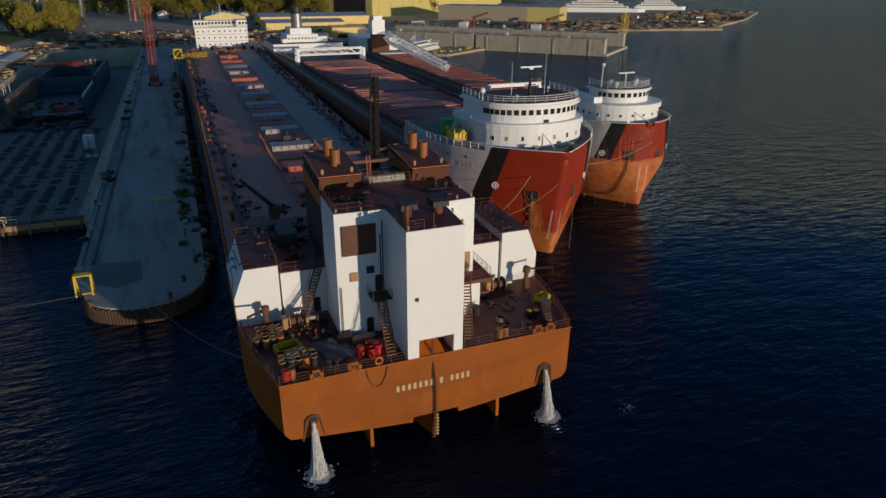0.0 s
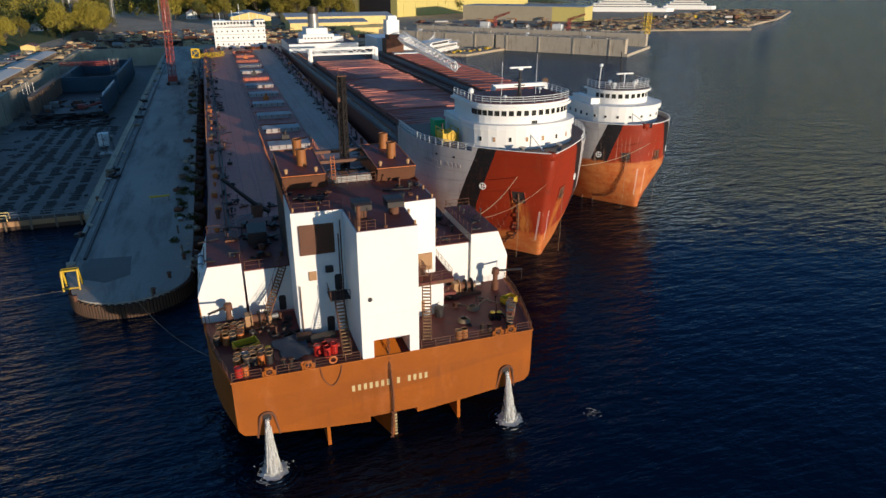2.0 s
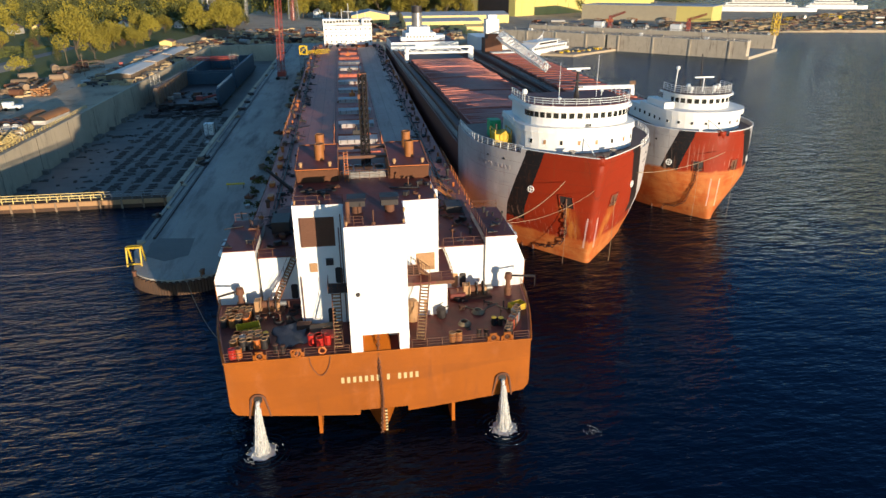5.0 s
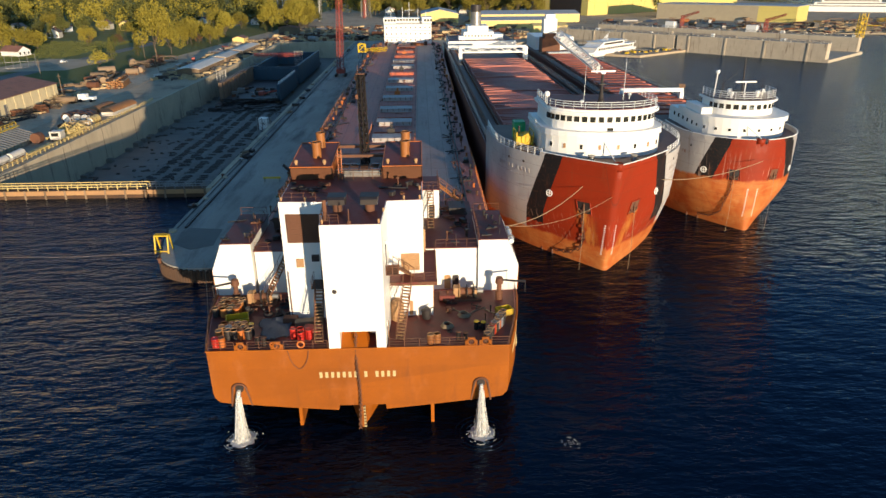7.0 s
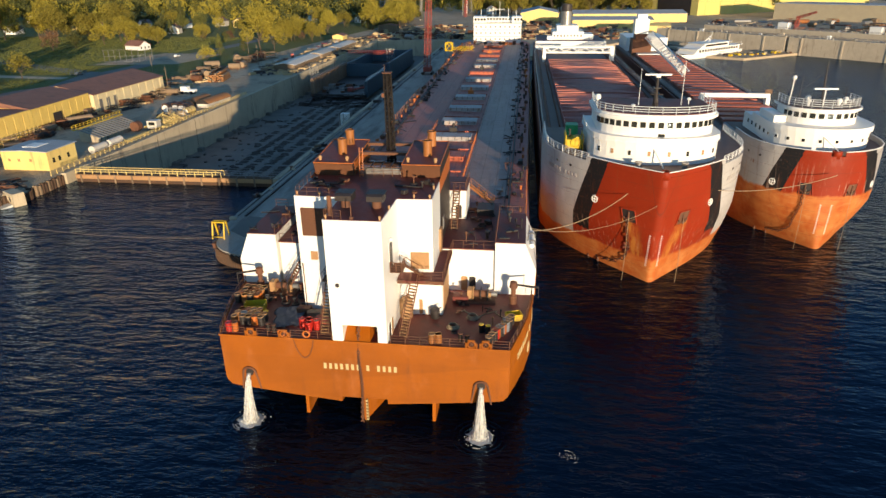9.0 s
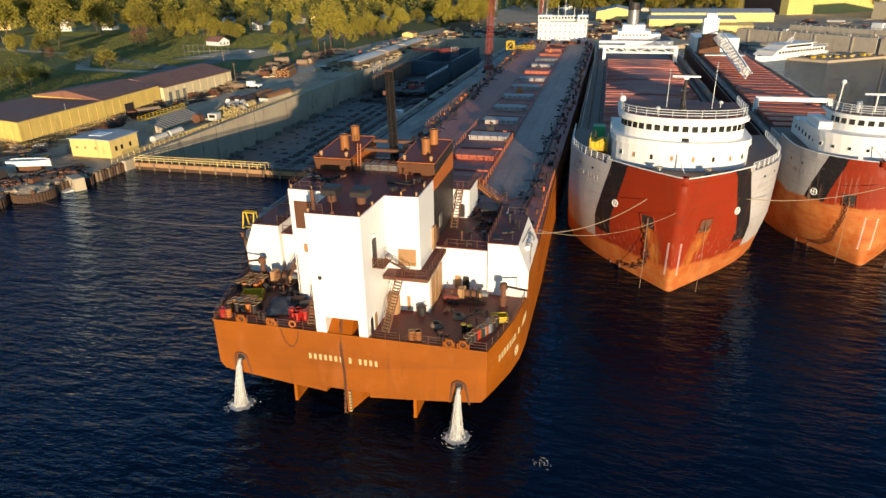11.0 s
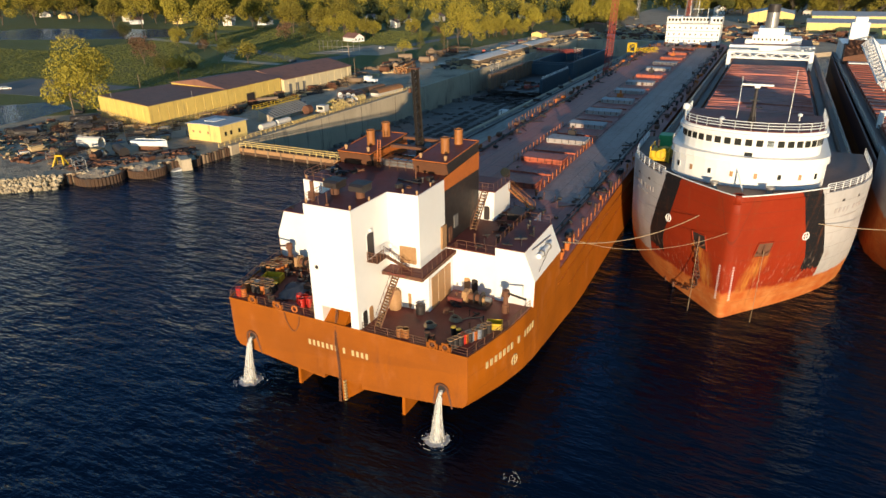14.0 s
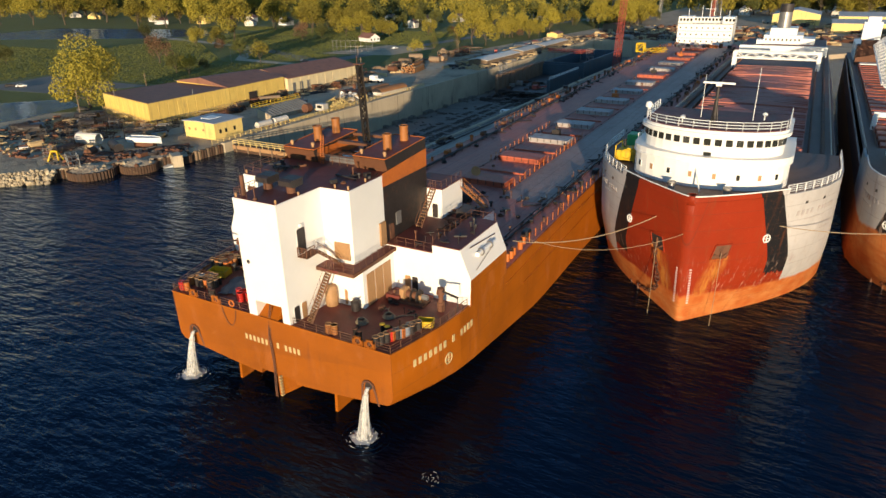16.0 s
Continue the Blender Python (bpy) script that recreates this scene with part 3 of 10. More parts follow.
DOCK = (-95.0, -42.0, 86.0, 440.0, -8.5)      # x0, x1, y0, y1, floor


def poly_sheet(name, pts, z, mat, label, category, thick=0.3):
    bm = bmesh.new()
    prism(bm, pts, z - thick, z)
    bmesh.ops.recalc_face_normals(bm, faces=bm.faces)
    return tagged(part(name, bm, mat), label, category, kind="structure")


def build_site():
    x0, x1, y0, y1, zf = DOCK
    far = 4500.0
    bm = bmesh.new()
    for a in ((-far, far, -far, y0), (-far, x0, y0, far), (x1, far, y0, far), (x0, x1, y1, far)):
        sheet(bm, *a, 0.0)
    bmesh.ops.remove_doubles(bm, verts=bm.verts, dist=0.01)
    tagged(part("water", bm, WATER), "dark blue rippled harbour water around the ships", "water", kind="structure")
    # yard west of the dock, with the shore line, and the land behind the berths
    bm = bmesh.new()
    prism(bm, [(-far, 20), (-150, 20), (-124, 35), (-114, 44), (-106, 54), (-99, 64), (x0 - 1.2, 74), (x0 - 1.2, 1200), (-far, 1200)], -9.0, LAND)
    prism(bm, [(x0 - 1.2, y1 + 1.2), (x1 + 4, y1 + 1.2), (-14, 420), (-14, 345), (10, 330), (100, 455), (112, 452), (600, 1200), (x0 - 1.2, 1200)], -9.0, LAND - 0.004)
    prism(bm, [(112, 470), (250, 500), (334, 505), (478, 468), (500, 500), (640, 600), (800, 740), (820, 800), (640, 840), (600, 1200), (400, 1200)], -9.0, LAND - 0.5)
    bmesh.ops.recalc_face_normals(bm, faces=bm.faces)
    tagged(part("ground", bm, YARD), "flat gravel shipyard ground behind the quay walls", "ground", kind="structure")
    bm = bmesh.new()
    sheet(bm, -far, 700, 1200, far, LAND - 0.3)
    tagged(part("backdrop", bm, GRASS), "distant wooded land beyond the shipyard", "land", kind="structure")
    # dock floor and walls
    bm = bmesh.new()
    box(bm, x0, x1, y0 - 2, y1, zf - 1, zf)
    tagged(part("dock_floor", bm, DOCK_FLOOR), "damp dark concrete floor of the empty dry dock", "dock floor", kind="structure")
    for nm, b in (("dock_wall_west", (x0 - 1.2, x0, y0 - 3, y1)), ("dock_wall_north", (x0 - 1.2, x1 + 1.2, y1, y1 + 1.2)), ("dock_wall_east", (x1, x1 + 1.2, y0 - 3, y1))):
        bm = bmesh.new()
        box(bm, *b, zf - 1, LAND + 0.25)
        w = tagged(part(nm, bm, CONCRETE), "tall weathered concrete wall of the dry dock", "dock wall", kind="structure")
        if nm.endswith("west"):
            for k in range(14):
                bm = bmesh.new()
                y = y0 + 15 + 24.5 * k
                box(bm, x0, x0 + 0.05, y - 0.06, y + 0.06, zf, LAND)
                part("wall_joint", bm, DARK, w)
            rnd = random.Random(5)
            for k in range(60):
                bm = bmesh.new()
                y = rnd.uniform(85, 400)
                s = rnd.uniform(0.4, 1.0)
                box(bm, x0 + 0.02, x0 + 1.8, y - s, y + s, zf, zf + rnd.uniform(0.6, 1.6))
                part("wall_block", bm, DOCK_FLOOR, w)
    # floor tracks and ledge along the east side
    for x in (-76.0, -71.2, -66.2, -61.0, -56.0):
        bm = bmesh.new()
        box(bm, x - 0.45, x + 0.45, 100, 250, zf, zf + 0.1)
        tagged(part("dock_track", bm, DOCK_FLOOR), "worn concrete strip along the dock floor", "dock track", kind="structure")
    bm = bmesh.new()
    box(bm, -46.5, x1, 84, 440, zf, -3.6)
    tagged(part("dock_ledge", bm, CONCRETE), "stepped concrete ledge along the dock side", "dock ledge", kind="structure")
    # pier
    bm = bmesh.new()
    arc = [(-30 + 8.6 * math.sin(a), 47 - 8.0 * math.cos(a)) for a in (math.radians(d) for d in range(-88, 90, 8))]
    prism(bm, [(x1 + 1.2, 445), (x1 + 1.2, 60)] + [(-40.2, 52)] + arc + [(-21.2, 60), (-21.4, 445)], -9.0, LAND)
    bmesh.ops.recalc_face_normals(bm, faces=bm.faces)
    pier = tagged(part("pier", bm, PIER_TOP), "long grey gravel-topped pier with a rounded end", "pier", kind="structure")
    bm = bmesh.new()
    prism(bm, [(-37.9, 440), (-37.9, 56), (-35, 48), (-26, 48), (-23.5, 58), (-23.5, 440)], LAND, LAND + 0.02)
    part("roadway", bm, PIER_TOP, pier)
    for x, w, h, m in ((-38.3, 0.22, 0.3, DARK), (-39.9, 0.12, 0.12, DARK), (-36.2, 0.06, 0.024, STEEL)):
        bm = bmesh.new()
        box(bm, x - w, x + w, 58, 440, LAND, LAND + h)
        part("crane_rail", bm, m, pier)
    # rusty sheet piles round the pier's end
    n = 0
    for i in range(64):
        a = math.radians(-100 + 200 * i / 63)
        c = Vector((-30 + 8.75 * math.sin(a), 47 - 8.15 * math.cos(a), 0))
        bm = bmesh.new()
        bar(bm, (c.x, c.y, -1.0), (c.x, c.y, LAND - (0.25 if i % 2 else 0.45)), 0.3, 6)
        part("interlocking_plate", bm, SHEET, pier)
    # asphalt patch and slabs at the end
    bm = bmesh.new()
    prism(bm, [(-38, 50), (-34, 47), (-30.5, 49), (-31, 57), (-37.6, 58)], LAND, LAND + 0.05)
    part("patch", bm, ASPHALT, pier)
    # sheet-pile cells on the ship side
    for k in range(34):
        y = 56 + 7.0 * k
        bm = bmesh.new()
        lathe(bm, [(3.3, -1.0), (3.3, 1.6), (3.1, 1.8), (2.0, 2.3)], 16, (-22.6 + 0.4 * math.sin(k * 2.1), y, 0))
        part("pile_cell", bm, SHEET, pier)


build_site()


def dock_gate():
    t = thing("dock_gate", "low steel dock gate with a yellow handrail", "dock gate", at=(-68, 86.2, 0))
    bm = bmesh.new()
    box(bm, -26, 26.5, -1.0, 1.0, -9, 2.0)
    part("gate_body", bm, SHEET, t)
    bm = bmesh.new()
    box(bm, -26, 26.5, -1.25, -1.0, 0.9, 1.9)
    part("waler", bm, BUFF, t)
    for k in range(12):
        bm = bmesh.new()
        x = -24.5 + 4.5 * k
        bar(bm, (x, -1.35, -1.0), (x, -1.35, 2.1), 0.22, 8)
        part("fender_pile", bm, WOOD, t)
    # Grey rails past x=12 put the shade at the pier end into colour
    for y in (-0.9, 0.9):
        posted_railing(t, [(-26, y, 2.0), (12, y, 2.0)], 1.25, 2, 2.2, 0.09, FADED)
        posted_railing(t, [(12, y, 2.0), (26.5, y, 2.0)], 1.2, 2, 2.2, 0.06, STEEL)


dock_gate()


def quay_piles():
    """Rusty piles that face the quay between the shore cells and the gate."""
    t = thing("quay_piling", "dark rusty piling along the quay edge", "piling", at=(0, 0, 0))
    way = [Vector(p) for p in ((-114.3, 43.6), (-106.3, 53.6), (-99.2, 63.6), (-95.9, 74), (-95.9, 85))]
    for a, b in zip(way, way[1:]):
        n = int((b - a).length / 1.0)
        for k in range(n):
            p = a + (b - a) * (k + 0.5) / n
            bm = bmesh.new()
            bar(bm, (p.x, p.y, -1.0), (p.x, p.y, 2.2 + 0.3 * (k % 2)), 0.48, 7)
            part("pile", bm, SHEET if k % 3 else WOOD, t)


quay_piles()


def keel_blocks():
    """Rows of low timber-capped blocks, set close on some tracks and sparse on others."""
    rnd = random.Random(2)
    first = None
    for x, y0, y1, pitch, keep in ((-91.5, 95, 236, 4.6, 0.5), (-78.5, 150, 236, 2.2, 0.55), (-73.5, 120, 240, 2.0, 0.75), (-69.0, 96, 240, 1.9, 0.85), (-63.5, 96, 240, 1.8, 0.9), (-58.5, 94, 240, 1.8, 0.9), (-53.5, 94, 236, 2.0, 0.75)):
        for k in range(int((y1 - y0) / pitch)):
            y = y0 + pitch * k + rnd.uniform(-0.2, 0.2)
            if first is None:
                bm = bmesh.new()
                box(bm, -1.25, 1.25, -0.32, 0.32, 0, 0.2)
                box(bm, -1.05, 1.05, -0.22, 0.22, 0.2, 0.34)
                first = tagged(part("keel_block", bm, BLOCK), "low dark timber-capped keel block on the dock floor", "keel block", "keel blocks in the dock")
                first.matrix_world = pose(x, y, -8.5)
            elif rnd.random() < keep:
                copy_thing(first, pose(x + rnd.uniform(-0.3, 0.3), y, -8.5, 0, 0, rnd.uniform(-5, 5)))


keel_blocks()


def docked_barge():
    t = thing("docked_barge", "dark blue barge section standing in the dry dock", "barge", at=(-73, 249, -8.5))
    # The near west wall is tan as if sunlit, its far part stays blue
    for nm, b, m in (("bottom", (-12, 14, 0, 140, 1.8, 3.2), DARK), ("side_wall", (-13.2, -11.6, 0, 62, 1.8, 10.4), BARGE_TAN), ("cross_wall", (-13.2, 13.2, 62, 63.2, 1.8, 9.8), BLUE_BARGE), ("side_wall", (-13.2, -11.6, 63.2, 128, 1.8, 9.6), BLUE_BARGE), ("side_wall", (13.2, 14.6, 0, 44, 1.8, 9.3), BLUE_BARGE),
                     ("side_wall", (13.2, 14.6, 52, 130, 1.8, 11.4), BLUE_BARGE), ("end_wall", (-12, 14, 130, 131.4, 1.8, 10.5), BLUE_BARGE), ("end_wall", (-11.6, 13.2, 60, 61, 3.2, 9.0), BLUE_BARGE)):
        bm = bmesh.new()
        box(bm, *b)
        part(nm, bm, m, t)
    for k in range(11):
        bm = bmesh.new()
        box(bm, -11.6, -11.3, 3 + 5.5 * k, 3.5 + 5.5 * k, 3.2, 10.2)
        part("frame_rib", bm, BARGE_TAN, t)
    for k in range(14):
        bm = bmesh.new()
        x, y = -10.5 + 7.8 * (k % 4), 2 + 34 * (k // 4)
        box(bm, x - 1, x + 1, y - 1, y + 1, 0, 1.8)
        part("prop_block", bm, WOOD, t)
    bm = bmesh.new()
    lattice(bm, (-13, 72, 15.0), (13.5, 72, 15.0), 1.4, 1.4, 14, 0.12, 0.07)
    part("cross_truss", bm, CRANE_RED, t)
    for x, y, z0, z1 in ((-15.5, 14, 0.0, 14.5), (12, 70, 3.2, 17.5), (-10, 66, 3.2, 15.5)):
        bm = bmesh.new()
        lattice(bm, (x, y, z0), (x, y, z1), 3.0, 3.0, 6, 0.1, 0.07)
        part("scaffold_tower", bm, STEEL, t)
    railing(t, [(13.9, 1, 9.3), (13.9, 44, 9.3)], 1.1, 3, 2.4, 0.08, WHITE)
    railing(t, [(-12.4, 0, 10.4), (-12.4, 62, 10.4)], 1.1, 2, 4.0, 0.05, STEEL)
    bm = bmesh.new()
    bar(bm, (4, 10, 3.6), (13, 14, 5.2), 0.5, 8)
    box(bm, 2.5, 5, 8.5, 11.5, 3.2, 5.0)
    part("boom_lift", bm, CRANE_RED, t)
    # diagonal gangway at the open corner, staging under the lip and gear on the deck
    bm = bmesh.new()
    lattice(bm, (-12.6, -1.0, 3.0), (-5.0, -9.0, 0.6), 1.4, 1.4, 8, 0.09, 0.06)
    part("gangway", bm, DARK, t)
    rnd = random.Random(404)
    for k in range(9):
        x, h = -9.0 + 2.7 * k, rnd.uniform(2.2, 4.6)
        bm = bmesh.new()
        lattice(bm, (x, -2.2, 0), (x, -2.2, h), 1.6, 1.6, 3, 0.08, 0.05)
        box(bm, x - 1.0, x + 1.0, -3.1, -1.3, h, h + 0.12)
        part("staging", bm, DARK, t)
    for k in range(26):
        x, y, a = rnd.uniform(-10.5, 12), rnd.uniform(1, 34), rnd.uniform(0.4, 1.6)
        bm = bmesh.new()
        box(bm, x - a, x + a, y - a * 0.7, y + a * 0.7, 3.2, 3.2 + a * rnd.uniform(0.5, 1.6))
        bmesh.ops.bevel(bm, geom=list(bm.edges), offset=0.08, segments=1, affect='EDGES')
        part("deck_gear", bm, (DARK, DARK, RUST, STEEL)[k % 4], t)


docked_barge()


def scaffold_cabin(name, label, x, y, z, w, d, h, mat):
    t = thing(name, label, "access tower", at=(x, y, z))
    bm = bmesh.new()
    lattice(bm, (0, 0, 0), (0, 0, h), w, w, 4, 0.14, 0.08)
    part("frame", bm, mat, t)
    bm = bmesh.new()
    box(bm, -w * 0.42, w * 0.42, -d * 0.42, d * 0.42, h * 0.45, h * 0.95)
    part("cabin", bm, WHITE, t)
    bm = bmesh.new()
    box(bm, -w * 0.55, w * 0.55, -d * 0.55, d * 0.55, 0, h * 0.12)
    part("base", bm, STEEL, t)


scaffold_cabin("stair_tower", "pale steel access tower standing in the dock", -51.0, 181, -8.5, 3.6, 3.6, 8.0, STEEL)


def pier_things():
    # yellow A-frame at the pier end
    t = thing("yellow_gantry_frame", "bright yellow welded frame at the pier's end", "frame", at=(-38.3, 46.6, LAND))
    for x in (-1.1, 1.1):
        for a, b in (((x, -1.0, 0), (x, -0.3, 3.0)), ((x, 1.3, 0), (x, 0.5, 3.0)), ((x, -0.3, 3.0), (x, 0.5, 3.0))):
            bm = bmesh.new()
            bar(bm, a, b, 0.15, 8)
            part("post", bm, YELLOW, t)
    for y, z in ((-0.3, 3.0), (0.5, 3.0), (-1.0, 0.4)):
        bm = bmesh.new()
        bar(bm, (-1.1, y, z), (1.1, y, z), 0.14, 8)
        part("cross_bar", bm, YELLOW, t)
    t = thing("barrier_trestle", "yellow trestle barrier on the pier road", "barrier", at=(-28, 87.5, LAND + 0.02))
    bm = bmesh.new()
    box(bm, -2.0, 2.0, -0.35, 0.35, 0.95, 1.25)
    part("beam", bm, YELLOW, t)
    for x in (-1.7, 1.7):
        for y in (-0.5, 0.5):
            bm = bmesh.new()
            bar(bm, (x, y * 0.4, 0.95), (x, y, 0), 0.07, 6)
            part("leg", bm, STEEL, t)
    for x, y in ((-40.3, 50), (-24.5, 46), (-22.5, 53), (-37.2, 41.6), (-26.5, 40.6), (-40.6, 70), (-40.6, 92)):
        bm = bmesh.new()
        lathe(bm, [(0.28, 0), (0.24, 0.6), (0.4, 0.7), (0.36, 0.9)], 12, (0, 0, 0))
        b = tagged(part("mooring_bollard", bm, RUST), "rusty iron bollard on the pier edge", "bollard", "pier bollards")
        b.location = (x, y, LAND)
    for x, y, h in ((-22.6, 53.5, 2.4), (-26.6, 39.6, 1.2), (-23.8, 66, 1.6)):
        bm = bmesh.new()
        bar(bm, (0, 0, 0), (0, 0, h), 0.14, 8)
        bar(bm, (-0.3, 0, h * 0.8), (0.3, 0, h * 0.8), 0.08, 6)
        tagged(part("marker_post", bm, WOOD), "weathered timber post on the pier", "post").location = (x, y, LAND)
    # clutter on the dock-side ledge and the ship side
    rnd = random.Random(21)
    for k in range(46):
        y = 62 + rnd.random() * 330
        side = rnd.random() < 0.6
        x = rnd.uniform(-24.6, -22.6) if side else rnd.uniform(-41, -39)
        s = rnd.uniform(0.4, 1.0)
        bm = bmesh.new()
        box(bm, -s, s, -s * 1.3, s * 1.3, 0, s)
        if rnd.random() < 0.5:
            bar(bm, (-s, 0, s * 1.1), (s, 0.3, s * 1.3), s * 0.3, 8)
        bmesh.ops.bevel(bm, geom=[e for e in bm.edges], offset=0.05, segments=1, affect='EDGES')
        c = tagged(part("yard_crate", bm, (RUST, WOOD, STEEL, DARK, CONCRETE)[rnd.randrange(5)]), "small weathered crate set down on the pier", "crate", "crates on the pier")
        c.matrix_world = pose(x, y, LAND + (0.15 if side else 0), 0, 0, rnd.uniform(0, 90))
    # red crawler crane with a lattice boom
    t = thing("crawler_crane", "red lattice-boom crawler crane standing on the pier", "crane", at=(-31.4, 263, LAND + 0.02))
    for x in (-2.2, 2.2):
        bm = bmesh.new()
        box(bm, x - 0.6, x + 0.6, -3.4, 3.4, 0, 1.3)
        bmesh.ops.bevel(bm, geom=list(bm.edges), offset=0.35, segments=2, affect='EDGES')
        part("crawler_track", bm, DARK, t)
    bm = bmesh.new()
    box(bm, -1.9, 1.9, -2.2, 3.6, 1.4, 3.6)
    bmesh.ops.bevel(bm, geom=list(bm.edges), offset=0.15, segments=1, affect='EDGES')
    part("machinery_house", bm, CRANE_RED, t)
    bm = bmesh.new()
    lattice(bm, (0, -1.6, 2.4), (2.6, -2.5, 60.0), 2.3, 1.6, 30, 0.13, 0.07)
    part("boom", bm, CRANE_RED, t)
    bm = bmesh.new()
    for s in (-0.8, 0.8):
        bar(bm, (s, 3.0, 3.6), (2.6 + s, -2.4, 60.0), 0.05, 4)
    part("pendant", bm, DARK, t)
    # yellow access tower with gangway to the ore carrier
    t = thing("gangway_tower", "yellow framed access tower with a gangway", "access tower", at=(-20.4, 259, LAND))
    bm = bmesh.new()
    lattice(bm, (0, 0, 0), (0, 0, 11.5), 2.6, 2.6, 5, 0.14, 0.08)
    part("tower", bm, STEEL, t)
    for k in range(4):
        a, b = ((-1.6, -1.6), (1.6, -1.6), (1.6, 1.6), (-1.6, 1.6))[k], ((1.6, -1.6), (1.6, 1.6), (-1.6, 1.6), (-1.6, -1.6))[k]
        for p, q in (((*a, 11.5), (*a, 15.2)), ((*a, 11.6), (*b, 11.6)), ((*a, 15.1), (*b, 15.1)), ((*a, 11.7), (*b, 15.0))):
            bm = bmesh.new()
            bar(bm, p, q, 0.24, 6)
            part("cage_bar", bm, YELLOW, t)
    bm = bmesh.new()
    lattice(bm, (1.5, 0, 12.0), (12.0, -4, 13.2), 1.3, 1.3, 9, 0.12, 0.08)
    part("gangway", bm, YELLOW, t)


pier_things()

# ---- ore carrier with the stern towards the camera ----
BEAM = 17.6


def half_beam(y):
    if y < 14:
        return 16.0 + 2.4 * math.sin(math.pi / 2 * y / 14)
    if y < 60:
        return 18.4 - 0.8 * (y - 14) / 46
    if y < 285:
        return BEAM
    return BEAM * math.sqrt(max(0.0, 1 - ((y - 285) / 27) ** 2.2))


def carrier_hull(ship):
    bm = bmesh.new()
    rows = []
    for y in [0, 3, 7, 11, 15, 20, 26, 34, 45, 60, 90, 140, 200, 260, 285, 291, 297, 302, 306, 309, 311, 311.9]:
        b = half_beam(y)
        side = max(-17.0, -6.5 - 0.14 * y)              # where the side turns into the bottom
        keel = max(-18.5, -8.0 - 0.16 * y)
        r = 1.3
        half = [(b, 0.0), (b, -2.0), (b, side + r), (b - 0.1 * r, side + 0.55 * r), (b - 0.45 * r, side + 0.12 * r), (b - 1.1 * r, side), (b * 0.5, (side + keel) / 2), (0.0, keel)]
        zb = side + (keel - side) * (1 - 2.6 / b)
        lift = max(0.0, 0.62 * (1 - y / 15.0))          # shallow notch in the counter round the skeg
        half[-1:] = [(2.62, zb), (2.58, zb + lift), (0.0, zb + lift if lift else keel)]
        rows.append([(x, y, z) for x, z in half] + [(-x, y, z) for x, z in half[-2::-1]])
    loft(bm, rows)
    hull = part("hull", bm, CARRIER_HULL, ship, "orange-brown painted steel hull with a flat transom")
    # centre skeg and the two rudder fins under the counter
    bm = bmesh.new()
    plan = [(-0.12, 0.05), (0.12, 0.05), (2.45, 6.5), (1.6, 14.0), (-1.6, 14.0), (-2.45, 6.5)]
    top = [bm.verts.new((x - 0.1, y, -6.6 - 0.16 * y)) for x, y in plan]
    foot = [bm.verts.new((x * 0.9 - 0.1, y, -11.3 - 0.05 * y)) for x, y in plan]
    bm.faces.new(top)
    bm.faces.new(foot[::-1])
    for k in range(6):
        bm.faces.new((top[k], foot[k], foot[(k + 1) % 6], top[(k + 1) % 6]))
    bmesh.ops.recalc_face_normals(bm, faces=bm.faces)
    part("skeg", bm, CARRIER_HULL, hull)
    for x in (-7.0, 7.7):
        bm = bmesh.new()
        v = [bm.verts.new((x + s, y, z)) for s in (-0.18, 0.18) for y, z in ((0.8, -7.6), (0.6, -11.0), (2.6, -12.0), (5.0, -8.2))]
        for f in ((0, 1, 2, 3), (7, 6, 5, 4), (0, 4, 5, 1), (1, 5, 6, 2), (2, 6, 7, 3), (3, 7, 4, 0)):
            bm.faces.new([v[i] for i in f])
        bmesh.ops.recalc_face_normals(bm, faces=bm.faces)
        part("rudder_fin", bm, CARRIER_HULL, hull)
    # bulwark lip round the stern
    bm = bmesh.new()
    for y0, y1 in zip([0.0, 3, 7, 11], [3, 7, 11, 14]):
        for s in (-1, 1):
            bar(bm, (s * half_beam(y0), y0, 0.06), (s * half_beam(y1), y1, 0.06), 0.12, 6)
    bar(bm, (-16, 0, 0.06), (16, 0, 0.06), 0.12, 6)
    part("gunwale", bm, CARRIER_HULL, hull)
    # cooling-water outlets with their hoods
    for x in (-13.1, 13.0):
        bm = bmesh.new()
        for i in range(10):
            a0, a1 = math.pi * i / 10, math.pi * (i + 1) / 10
            bar(bm, (x + 0.75 * math.cos(a0), -0.12, -4.7 + 0.75 * math.sin(a0)), (x + 0.75 * math.cos(a1), -0.12, -4.7 + 0.75 * math.sin(a1)), 0.13, 6)
        for s in (-1, 1):
            bar(bm, (x + s * 0.75, -0.12, -4.7), (x + s * 1.1, 0.1, -6.9), 0.12, 6)
        part("outlet_hood", bm, RUST, hull)
        bm = bmesh.new()
        lathe(bm, [(0.45, -0.06), (0.45, 0.06)], 16)
        bmesh.ops.rotate(bm, verts=bm.verts, cent=(0, 0, 0), matrix=Matrix.Rotation(math.pi / 2, 3, 'X'))
        bmesh.ops.translate(bm, verts=bm.verts, vec=(x, -0.04, -4.6))
        part("outlet", bm, DARK, hull)
    # name bars: seven, one and four short letters' widths
    for x0, count in ((-4.45, 7), (0.35, 1), (1.55, 4)):
        for i in range(count):
            bm = bmesh.new()
            box(bm, x0 + 0.62 * i + 0.05, x0 + 0.62 * i + 0.37, -0.02, 0.02, -3.5, -2.78)
            part("name_bar", bm, LETTER, hull)
